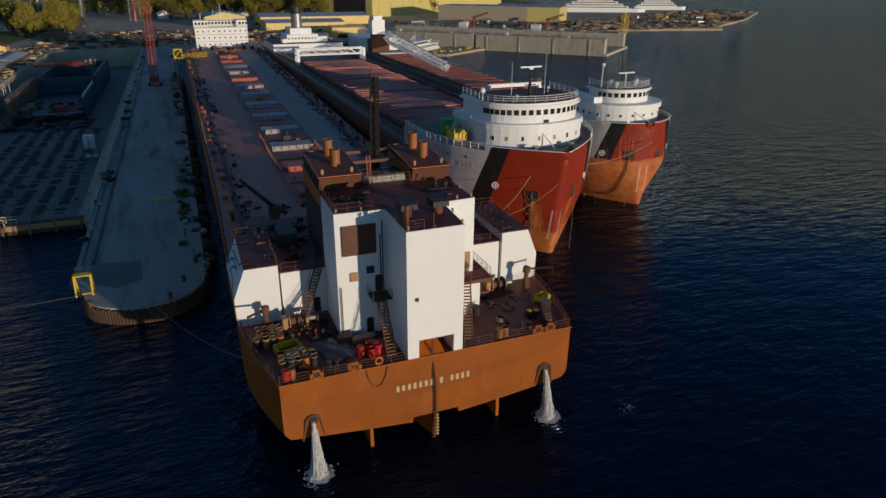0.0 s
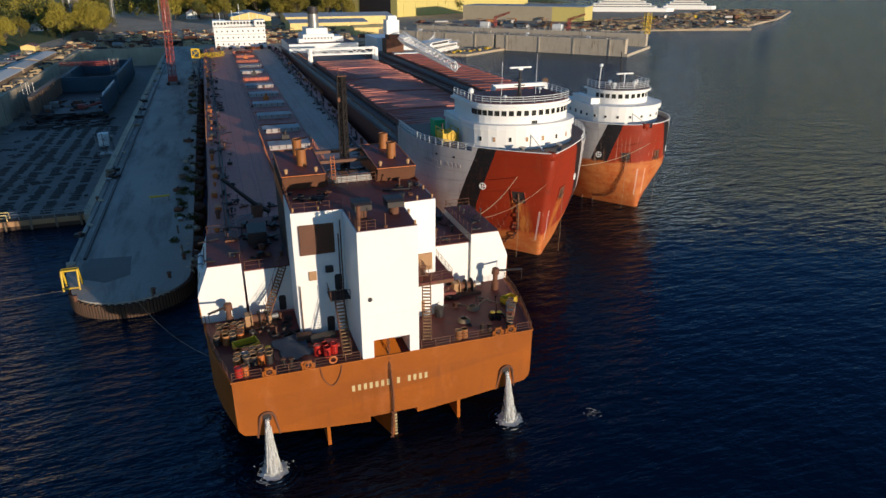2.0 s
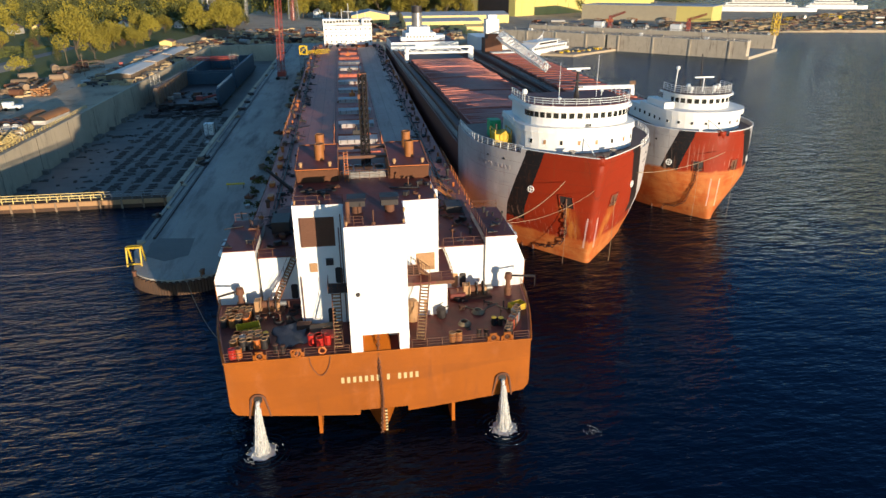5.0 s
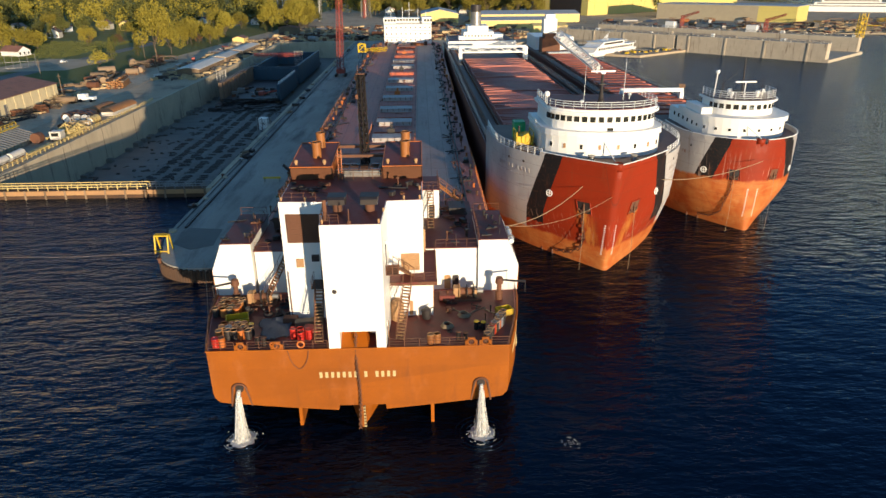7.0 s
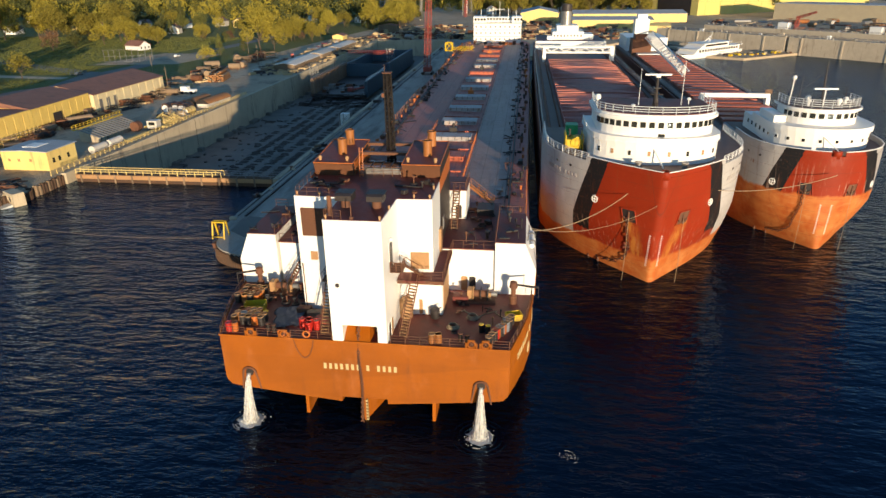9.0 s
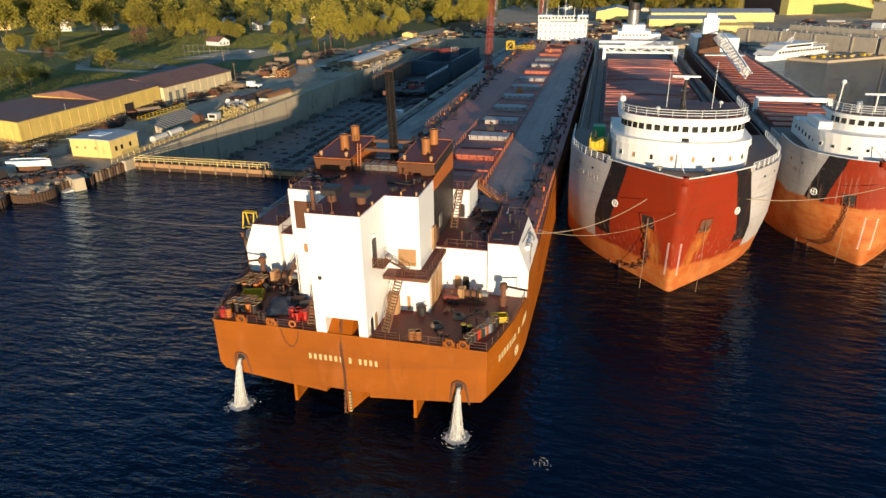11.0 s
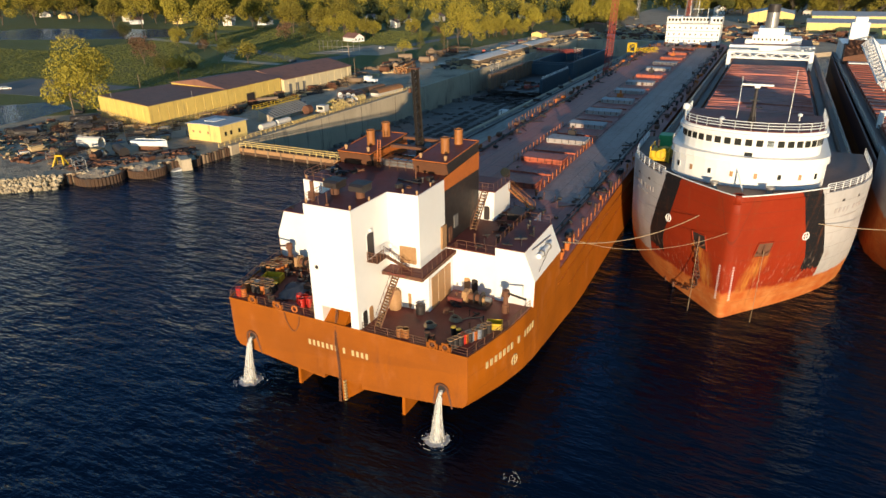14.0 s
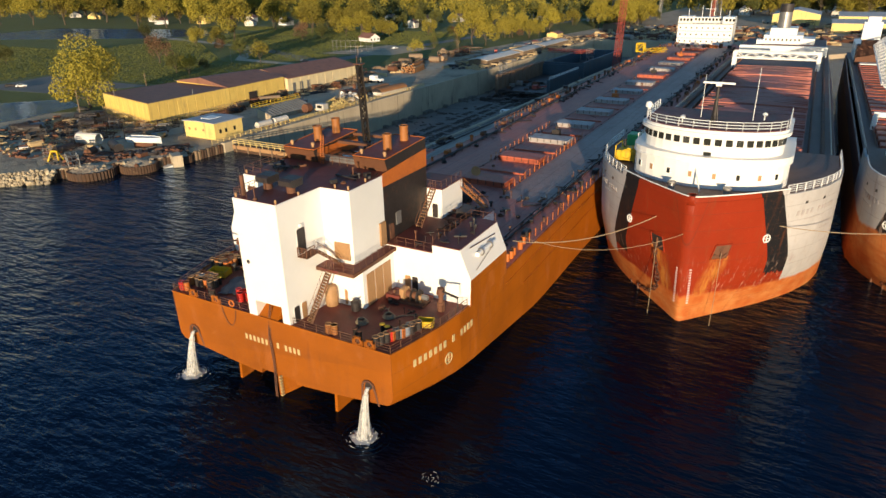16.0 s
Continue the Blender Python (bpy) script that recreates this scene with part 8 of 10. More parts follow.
    for k in range(40):
        bm = bmesh.new()
        s = rnd.uniform(0.5, 1.6)
        box(bm, -s, s, -s * 0.6, s * 0.6, 0, s * 0.8)
        c = tagged(part("jetty_block", bm, (WOOD, YELLOW, RUST, ROCK)[rnd.randrange(4)]), "rough block of material stored on the jetty", "block", "blocks on the jetty")
        u = rnd.random()
        c.matrix_world = pose(130 + 62 * u + rnd.uniform(-5, 5), 356 + 32 * u + rnd.uniform(-3, 3), 1.3, 0, 0, rnd.uniform(0, 180))


passenger_boat()


def ferry(x, y, turn, length, label):
    t = thing("ferry", label, "ship", at=(x, y, 0), turn=turn)
    hw = length * 0.09
    bm = bmesh.new()
    prism(bm, [(-length / 2, -hw), (length * 0.4, -hw), (length / 2, 0), (length * 0.4, hw), (-length / 2, hw)], -2, 7)
    part("hull", bm, WHITE, t)
    for k in range(4):
        bm = bmesh.new()
        box(bm, -length * (0.44 - 0.06 * k), length * (0.3 - 0.06 * k), -hw * 0.9, hw * 0.9, 7 + 3.2 * k, 10.0 + 3.2 * k)
        tr = part("deck_tier", bm, WHITE, t)
        bm = bmesh.new()
        box(bm, -length * (0.42 - 0.06 * k), length * (0.28 - 0.06 * k), -hw * 0.92, hw * 0.92, 8.3 + 3.2 * k, 9.2 + 3.2 * k)
        part("window_band", bm, GLASS, tr)


ferry(560, 800, -25, 130, "distant white ferry moored beyond the yard")
ferry(690, 830, -25, 80, "smaller distant white ferry beyond the yard")


# ---- yard clutter ----
def box_pile(rnd, mat, t):
    z = 0.0
    for k in range(rnd.randrange(2, 5)):
        s = rnd.uniform(0.8, 1.6)
        h = rnd.uniform(0.3, 0.7)
        dx, dy = rnd.uniform(-0.3, 0.3), rnd.uniform(-0.3, 0.3)
        bm = bmesh.new()
        box(bm, dx - s * 1.4, dx + s * 1.4, dy - s * 0.7, dy + s * 0.7, z, z + h)
        part("stacked_timber", bm, mat, t)
        z += h


def pipe_pile(rnd, mat, t):
    for k in range(rnd.randrange(4, 7)):
        r = rnd.uniform(0.15, 0.35)
        y = -1.4 + 0.6 * k
        bm = bmesh.new()
        bar(bm, (-2.5 - rnd.random(), y, r), (2.5 + rnd.random(), y + rnd.uniform(-0.3, 0.3), r), r, 8)
        part("pipe", bm, mat, t)


def frame_rack(rnd, mat, t):
    w, d, h = rnd.uniform(1.5, 3.0), rnd.uniform(1.0, 2.0), rnd.uniform(1.4, 3.2)
    for x in (-w, w):
        bm = bmesh.new()
        for y in (-d, d):
            bar(bm, (x, y, 0), (x, y, h), 0.1, 5)
        for z in (0.3, h * 0.55, h):
            bar(bm, (x, -d, z), (x, d, z), 0.08, 5)
        part("end_frame", bm, mat, t)
    for z in (0.3, h * 0.55, h):
        bm = bmesh.new()
        for y in (-d, d * 0.1, d):
            bar(bm, (-w, y, z), (w, y, z), 0.09, 5)
        part("shelf", bm, mat, t)


def tank(rnd, mat, t):
    bm = bmesh.new()
    r, l = rnd.uniform(0.7, 1.3), rnd.uniform(1.5, 3.5)
    bar(bm, (-l, 0, r + 0.2), (l, 0, r + 0.2), r, 16)
    part("shell", bm, mat, t)
    for x in (-l * 0.6, l * 0.6):
        bm = bmesh.new()
        box(bm, x - 0.2, x + 0.2, -r * 0.8, r * 0.8, 0, r * 0.6)
        part("saddle", bm, RUST, t)


def vehicle(rnd, mat, t):
    for nm, b, m in (("bed", (-2.6, -0.2, -1.0, 1.0, 0.6, 1.5), mat), ("cab", (-0.2, 2.3, -0.95, 0.95, 0.6, 2.4), mat), ("windscreen", (0.6, 2.34, -0.8, 0.8, 1.5, 2.2), GLASS)):
        bm = bmesh.new()
        box(bm, *b)
        bmesh.ops.bevel(bm, geom=list(bm.edges), offset=0.08, segments=1, affect='EDGES')
        part(nm, bm, m, t)
    for x in (-1.6, 1.6):
        for y in (-1.0, 0.8):
            bm = bmesh.new()
            bar(bm, (x, y, 0.5), (x, y + 0.2, 0.5), 0.5, 12)
            part("wheel", bm, DARK, t)


KINDS = ((box_pile, "timber_stack", "rough stack of weathered timber in the yard", "timber stack"),
         (pipe_pile, "pipe_pile", "loose pile of rusty pipes in the yard", "pipe pile"),
         (frame_rack, "steel_rack", "rusty steel rack with bars in the yard", "rack"),
         (tank, "storage_tank", "small horizontal storage tank in the yard", "tank"))


def scatter(seed, count, x0, x1, y0, y1, mats, kinds=KINDS, z=LAND, scale=1.0, skip=None):
    rnd = random.Random(seed)
    store = {}
    for k in range(count):
        fn, nm, label, cat = kinds[rnd.randrange(len(kinds))]
        m = mats[rnd.randrange(len(mats))]
        x, y, s = rnd.uniform(x0, x1), rnd.uniform(y0, y1), rnd.uniform(0.75, 1.3) * scale
        if skip and skip(x, y):
            continue
        key = (fn, m, rnd.randrange(3))
        if key not in store:
            ob = thing(nm, label, cat, cat + "s in the yard")
            fn(rnd, m, ob)
            store[key] = ob
        else:
            ob = copy_thing(store[key], Matrix.Identity(4))
        ob.matrix_world = pose(x, y, z, 0, 0, rnd.uniform(0, 180)) @ Matrix.Scale(s, 4)


MATS = (RUST, WOOD, STEEL, DARK, DARK, RUST, WOOD, STRAW)
scatter(41, 170, -168, -112, 46, 92, (DARK, RUST, STRAW, WOOD, DARK, STEEL), (KINDS[2], KINDS[2], KINDS[1], KINDS[0], KINDS[2], KINDS[3]), scale=0.85, skip=lambda x, y: y < 58 + (x + 168) * -0.2 or abs(y - (58 + 0.45 * (x + 150))) < 5 or x > -116 and y > 78)
scatter(42, 70, -136, -127, 98, 205, (RUST, WOOD, DARK, DARK), scale=0.9)
scatter(43, 16, -108, -99, 146, 156, (STEEL, RUST, DARK, WOOD, STRAW, SIDING), scale=0.9)
scatter(44, 110, -119, -114, 262, 430, (STEEL, RUST, WOOD, STRAW, STRAW, DARK, SIDING), scale=1.0)
scatter(45, 40, -150, -134, 206, 330, (WOOD, RUST, WOOD), scale=1.2)
scatter(46, 50, -90, 0, 446, 560, MATS, scale=1.4)
scatter(47, 50, 10, 110, 470, 640, MATS, scale=1.4)
scatter(48, 40, 330, 620, 520, 640, (RUST, WOOD, DARK, STEEL, YELLOW), z=2.0, scale=1.8, skip=lambda x, y: y < 470 + (x - 478) * 0.75)
scatter(49, 40, 180, 340, 520, 640, (RUST, WOOD, TAN, STEEL, DARK), z=2.0, scale=1.8)
scatter(50, 9, -124, -117, 120, 420, (WHITE, STEEL, STEEL, CRANE_RED), ((vehicle, "yard_truck", "small work truck parked in the yard", "truck"),))
scatter(51, 10, -30, 100, 560, 660, (WHITE, STEEL, CRANE_RED, DARK), ((vehicle, "parked_car", "car parked behind the berths", "car"),))


def single_yard_things():
    # quay railing
    t = thing("quay_railing", "pale post-and-rail fence along the quay", "railing", at=(-96.6, 80, LAND + 0.25))
    posted_railing(t, [(0, 0, 0), (0, 118, 0)], 1.2, 3, 2.2, 0.07, FADED)
    # long pale-roofed shelters along the dock side
    for x0, x1, y0, y1 in ((-112.5, -101.5, 272, 316), (-112, -102, 322, 352), (-111.5, -102, 358, 402)):
        gable_shed("open_shelter", "low shelter with a pale sunlit roof beside the dock", x0, x1, y0, y1, 2.8, 0.7, WOOD, SIDING)
    # great stack of sawn timber on bearers
    t = thing("timber_stack", "tall orange-brown stack of sawn timber in the yard", "timber stack", at=(-127.5, 241, LAND), turn=12)
    rnd = random.Random(331)
    for lay in range(6):
        for k in range(7):
            if lay > 3 and rnd.random() < 0.4:
                continue
            bm = bmesh.new()
            a, w = rnd.uniform(-0.9, 0.9), rnd.uniform(9.5, 11.5) - lay * 0.7
            box(bm, -3.4 + 1.0 * k + 0.05, -2.45 + 1.0 * k, a - w, a + w * (0.55 if k % 3 == 0 else 0.95), 0.25 + 0.72 * lay, 0.85 + 0.72 * lay)
            part("timber_bundle", bm, (TIMBER, TIMBER, WOOD, RUST)[rnd.randrange(4)], t)
    for k in range(5):
        bm = bmesh.new()
        box(bm, -3.6, 3.8, -8.2 + 4 * k, -7.9 + 4 * k, 0, 0.25)
        part("bearer", bm, DARK, t)
    # loose poles heaped by the workshop
    t = thing("pole_heap", "heap of bleached poles and branches beside the workshop", "pole heap", at=(-133, 198, LAND))
    for k in range(90):
        a, e = rnd.uniform(0, math.pi), rnd.uniform(-0.25, 0.25)
        x, y = rnd.gauss(0, 1.6), rnd.gauss(0, 4.4)
        h, l = 0.25 + 3.4 * math.exp(-(x * x / 5 + y * y / 36)) * rnd.uniform(0.2, 1.0), rnd.uniform(1.5, 3.4)
        d = Vector((math.cos(a), math.sin(a), e)) * l
        bm = bmesh.new()
        bar(bm, Vector((x, y, max(h, l * abs(e)))) - d, Vector((x, y, max(h, l * abs(e)))) + d, rnd.uniform(0.06, 0.13), 5)
        part("pole", bm, STRAW if k % 3 else WOOD, t)
    gable_shed("yard_office", "pale yellow office hut in the yard", -124, -116, 420, 432, 5, 1.2, YEL_WALL, ROOF_BROWN)
    gable_shed("yard_office", "orange-lit timber hut at the yard's end", -112, -96, 520, 532, 5, 1.2, WOOD, ROOF_BROWN)
    # ribbed concrete form with yellow walkway, and tank cars along the quay
    t = thing("ribbed_formwork", "grey ribbed formwork with a yellow walkway", "formwork", at=(-109.5, 126, LAND))
    for k in range(13):
        bm = bmesh.new()
        prism(bm, [(-3.5, -10.6 + 1.7 * k), (3.0, -10.6 + 1.7 * k), (3.0, -10.2 + 1.7 * k), (-3.5, -10.2 + 1.7 * k)], 0, lambda x, y: 3.6 if x < 0 else 1.4)
        part("rib", bm, STEEL, t)
    bm = bmesh.new()
    prism(bm, [(-3.5, -10.8), (3.0, -10.8), (3.0, 10.6), (-3.5, 10.6)], 0, lambda x, y: 3.3 if x < 0 else 1.1)
    part("slab", bm, CONCRETE, t)
    bm = bmesh.new()
    box(bm, -4.6, -3.5, -12, 12, 3.6, 3.8)
    w = part("walkway", bm, YELLOW, t)
    railing(w, [(-4.5, -12, 3.8), (-4.5, 12, 3.8)], 1.1, 2, 1.8, 0.07, YELLOW)
    for y in (105, 112.5):
        t = thing("tank", "cream cylindrical tank lying on the quay", "tank", "tanks on the quay", at=(-100.5, y, LAND))
        bm = bmesh.new()
        bar(bm, (0, -3, 1.2), (0, 3, 1.2), 1.0, 18)
        part("shell", bm, SIDING, t)
        for s in (-2, 2):
            bm = bmesh.new()
            box(bm, -0.9, 0.9, s - 0.2, s + 0.2, 0, 0.6)
            part("saddle", bm, RUST, t)
    for k, (x, y) in enumerate(((-109.0, 160.5), (-106.0, 161.5), (-103.0, 160.0), (-100.6, 157.5))):
        t = thing("steel_drum_section", "large dark steel drum section with a white end plate", "drum section", "drum sections on the quay", at=(x, y, LAND), turn=-12 + 4 * k)
        r = 1.75 if k < 3 else 1.3
        bm = bmesh.new()
        bar(bm, (0, -2.6, r + 0.1), (0, 2.8, r + 0.1), r, 24)
        part("shell", bm, DARK if k < 3 else FADED, t)
        for y0 in (-2.6, -0.4, 2.6):
            bm = bmesh.new()
            ring(bm, (0, y0, r + 0.1), r + 0.02, 0.09, (0, 1, 0), 24, 5)
            part("hoop", bm, RUST, t)
        bm = bmesh.new()
        bar(bm, (0, -2.75, r + 0.1), (0, -2.62, r + 0.1), r * 0.72, 20)
        part("end_plate", bm, WHITE, t)
        bm = bmesh.new()
        box(bm, -r * 0.8, r * 0.8, -1.8, 1.8, 0, 0.35)
        part("bearer", bm, WOOD, t)
    # two barrel-roofed covers
    for x, y, l in ((-107.5, 176, 8.0), (-101.6, 179, 8.5)):
        t = thing("barrel_cover", "low cover with a rounded rust-brown sheet roof", "cover", "covers on the quay", at=(x, y, LAND), turn=-4)
        bm = bmesh.new()
        box(bm, -2.4, 2.4, -l, l, 0, 1.3)
        part("wall", bm, SIDING, t)
        bm = bmesh.new()
        loft(bm, [[(2.65 * math.cos(a), yy, 1.3 + 1.5 * math.sin(a)) for a in (math.pi * i / 10 for i in range(11))] for yy in (-l - 0.2, -l / 3, l / 3, l + 0.2)])
        part("roof", bm, TIMBER, t)
        for yy in (-l - 0.24, l + 0.2):
            bm = bmesh.new()
            prism(bm, [(2.6 * math.cos(a), 1.5 * math.sin(a)) for a in (math.pi * i / 10 for i in range(11))], 0, 0.04)
            bmesh.ops.transform(bm, verts=bm.verts, matrix=Matrix.Translation((0, yy + 0.04, 1.3)) @ Matrix.Rotation(math.radians(90), 4, 'X'))
            part("gable", bm, DARK, t)
    # cream cradle machine with open truss sides, and long beams
    t = thing("cradle_machine", "cream steel cradle with truss sides and a cab", "cradle", at=(-100.3, 139.5, LAND), turn=4)
    for x in (-1.9, 1.9):
        bm = bmesh.new()
        lattice(bm, (x, -3.5, 1.7), (x, 5.0, 1.7), 0.5, 2.4, 6, 0.16, 0.12)
        part("truss_side", bm, FADED, t)
    bm = bmesh.new()
    box(bm, -2.1, 2.1, -3.8, 5.2, 0.2, 0.55)
    part("bed", bm, FADED, t)
    bm = bmesh.new()
    box(bm, -2.0, 1.2, -7.2, -4.0, 0.5, 2.9)
    bmesh.ops.bevel(bm, geom=list(bm.edges), offset=0.12, segments=1, affect='EDGES')
    cab = part("cab", bm, SIDING, t)
    bm = bmesh.new()
    box(bm, -1.4, 0.6, -7.23, -7.19, 1.5, 2.5)
    part("window", bm, GLASS, cab)
    for x in (-1.6, 1.0):
        for y in (-6.6, -4.4, 2.0, 4.2):
            bm = bmesh.new()
            bar(bm, (x - 0.15, y, 0.4), (x + 0.15, y, 0.4), 0.4, 12)
            part("wheel", bm, DARK, t)
    for x, y in ((-98.9, 121.5), (-99.6, 122.0), (-104.0, 140.5)):
        bm = bmesh.new()
        box(bm, -0.25, 0.25, -6, 6, 0.15, 0.75)
        for yy in (-4, 4):
            box(bm, -0.5, 0.5, yy - 0.12, yy + 0.12, 0, 0.15)
        tagged(part("steel_beam", bm, FADED), "long cream steel beam lying on bearers", "beam", "beams on the quay").location = (x, y, LAND)
    bm = bmesh.new()
    bar(bm, (0, -1.2, 1.5), (0, 1.2, 1.5), 1.5, 18)
    tagged(part("rusty_boiler", bm, RUST), "short rusty boiler shell standing by the formwork", "boiler").location = (-104.6, 131, LAND)
    # white hull section on a block, culvert pipe, yellow trestle
    t = thing("white_boat_hull", "white boat hull on a rusty cradle", "boat", at=(-112.5, 70.5, LAND), turn=18)
    bm = bmesh.new()
    rows = [[(x, -b, 3.0), (x, -b * 0.8, 1.6), (x, 0, 1.2), (x, b * 0.8, 1.6), (x, b, 3.0)] for x, b in ((-5, 1.3), (-3, 1.6), (2, 1.6), (4.4, 0.9), (5.2, 0.1))]
    loft(bm, rows)
    part("hull", bm, WHITE, t)
    bm = bmesh.new()
    box(bm, -3, 3, -0.9, 0.9, 0, 1.4)
    part("cradle", bm, RUST, t)
    t = thing("culvert_pipe", "big pale corrugated pipe lying open", "pipe", at=(-131, 66, LAND), turn=15)
    bm = bmesh.new()
    for i in range(12):
        a0, a1 = 2 * math.pi * i / 12, 2 * math.pi * (i + 1) / 12
        p = [(-3.5, math.cos(a) * r, 1.6 + math.sin(a) * r) for a in (a0, a1) for r in (1.6, 1.45)]
        q = [(3.5, y, z) for x, y, z in p]
        v = [bm.verts.new(c) for c in p + q]
        for f in ((0, 2, 6, 4), (1, 5, 7, 3), (0, 1, 3, 2), (4, 6, 7, 5)):
            bm.faces.new([v[k] for k in f])
    bmesh.ops.remove_doubles(bm, verts=bm.verts, dist=0.001)
    bmesh.ops.recalc_face_normals(bm, faces=bm.faces)
    part("shell", bm, SIDING, t)
    t = thing("yellow_trestle", "yellow steel trestle standing in the yard", "trestle", at=(-121, 49.5, LAND), turn=20)
    for s in (-1.6, 1.6):
        for d in (-1.0, 1.0):
            bm = bmesh.new()
            bar(bm, (s, d, 0), (s * 0.5, 0, 2.6), 0.2, 8)
            part("leg", bm, YELLOW, t)
    bm = bmesh.new()
    bar(bm, (-1.0, 0, 2.6), (1.0, 0, 2.6), 0.25, 8)
    part("top_bar", bm, YELLOW, t)
    # sheet-pile cells with rubble tops at the shore
    for x, y, r in ((-108, 50.5, 5.4), (-101.5, 59.5, 4.4), (-99.5, 70.0, 4.0)):
        t = thing("pile_cell", "round rusty sheet-pile cell filled with rubble", "sheet-pile cell", "cells along the shore", at=(x, y, 0))
        for i in range(40):
            a = 2 * math.pi * i / 40
            bm = bmesh.new()
            bar(bm, (r * math.cos(a), r * math.sin(a), -1), (r * math.cos(a), r * math.sin(a), 1.9 + 0.1 * (i % 2)), r * 0.085, 6)
            part("interlocking_plate", bm, SHEET, t)
        bm = bmesh.new()
        lathe(bm, [(r, 0.5), (r * 0.95, 1.9), (r * 0.5, 2.5), (0.4, 2.9)], 20)
        part("fill", bm, YARD, t)
        rnd = random.Random(int(r * 10))
        for k in range(14):
            bm = bmesh.new()
            bmesh.ops.create_icosphere(bm, subdivisions=1, radius=rnd.uniform(0.3, 0.8))
            bmesh.ops.translate(bm, verts=bm.verts, vec=(rnd.uniform(-r, r) * 0.7, rnd.uniform(-r, r) * 0.7, 2.2))
            part("rubble", bm, (ROCK, CONCRETE, RUST)[k % 3], t)
    t = thing("culvert_outlet", "concrete outlet with two round pipes spilling water", "culvert", at=(-97.2, 66.2, 0), turn=-30)
    bm = bmesh.new()
    box(bm, -2.4, 2.4, 0, 2.5, -1, 3.0)
    part("headwall", bm, CONCRETE, t)
    for x in (-1.0, 1.0):
        bm = bmesh.new()
        ring(bm, (x, -0.05, 1.7), 0.75, 0.14, (0, 1, 0), 18, 6)
        part("pipe_rim", bm, CONCRETE, t)
        bm = bmesh.new()
        bar(bm, (x, -0.1, 1.7), (x, 0.02, 1.7), 0.72, 16)
        part("pipe_mouth", bm, DARK, t)
    bm = bmesh.new()
    prism(bm, [(-2.2, -2.8), (1.4, -2.4), (1.7, -0.1), (-1.9, -0.1)], -0.2, lambda x, y: 0.06 + 0.5 * max(0, 1 + y * 0.5))
    part("spill", bm, FOAM, t)
    # riprap stones along the shore
    rip = thing("riprap", "pale broken riprap stones along the shore", "rocks", at=(-135, 30, 0))
    rnd = random.Random(77)
    shapes = []
    for k in range(5):
        bm = bmesh.new()
        bmesh.ops.create_icosphere(bm, subdivisions=1, radius=1.0)
        for v in bm.verts:
            v.co *= rnd.uniform(0.7, 1.15)
            v.co.z *= 0.75
        me = bpy.data.meshes.new("stone")
        bm.to_mesh(me)
        bm.free()
        me.materials.append(ROCK)
        shapes.append(me)
    for k in range(280):
        u = rnd.random()
        a, b = ((-152, 19), (-124, 34)) if u < 0.62 else ((-124, 34), (-112.5, 43.5))
        s = rnd.random()
        x, y = a[0] + (b[0] - a[0]) * s, a[1] + (b[1] - a[1]) * s
        out = rnd.uniform(-1.5, 3.6)
        ob = new("stone", shapes[k % 5])
        ob.parent = rip
        ob.matrix_local = pose(x + 135 + out * 0.5, y - 30 - out * 0.85, 1.9 - 0.55 * max(out, 0) + rnd.uniform(-0.2, 0.4), rnd.uniform(0, 90), rnd.uniform(0, 90), rnd.uniform(0, 360)) @ Matrix.Scale(rnd.uniform(0.4, 0.95), 4)
    bm = bmesh.new()
    for k in range(520):
        s = rnd.random()
        a, b = ((-152, 19), (-124, 34)) if rnd.random() < 0.62 else ((-124, 34), (-112.5, 43.5))
        out = rnd.uniform(-2.2, 3.6)
        m = pose(a[0] + (b[0] - a[0]) * s + 135 + out * 0.5, a[1] + (b[1] - a[1]) * s - 30 - out * 0.85, 2.0 - 0.55 * max(out, 0) + rnd.uniform(-0.2, 0.3), rnd.uniform(0, 90), rnd.uniform(0, 90), 0) @ Matrix.Scale(rnd.uniform(0.25, 0.55), 4)
        bmesh.ops.create_icosphere(bm, subdivisions=1, radius=1.0, matrix=m)
    part("small_rubble", bm, ROCK, rip)["kind"] = "stuff"
    # tall lattice towers beyond the yard
    for x, y, h, w in ((-121, 600, 70, 10), (-57, 764, 80, 8)):
        bm = bmesh.new()
        lattice(bm, (0, 0, 0), (0, 0, h), w, w * 0.45, 16, 0.42, 0.24)
        tagged(part("lattice_tower", bm, STEEL), "tall grey lattice tower beyond the yard", "tower", "lattice towers").location = (x, y, LAND)
    for x, y in ((-97, 620), (-140, 560)):
        bm = bmesh.new()
        lattice(bm, (0, 0, 0), (3, 0, 48), 2.6, 1.6, 24, 0.2, 0.12)
        tagged(part("crane_boom", bm, CRANE_RED if x > -100 else STEEL), "distant upright lattice crane boom", "crane").location = (x + 40, y + 120, LAND)


single_yard_things()


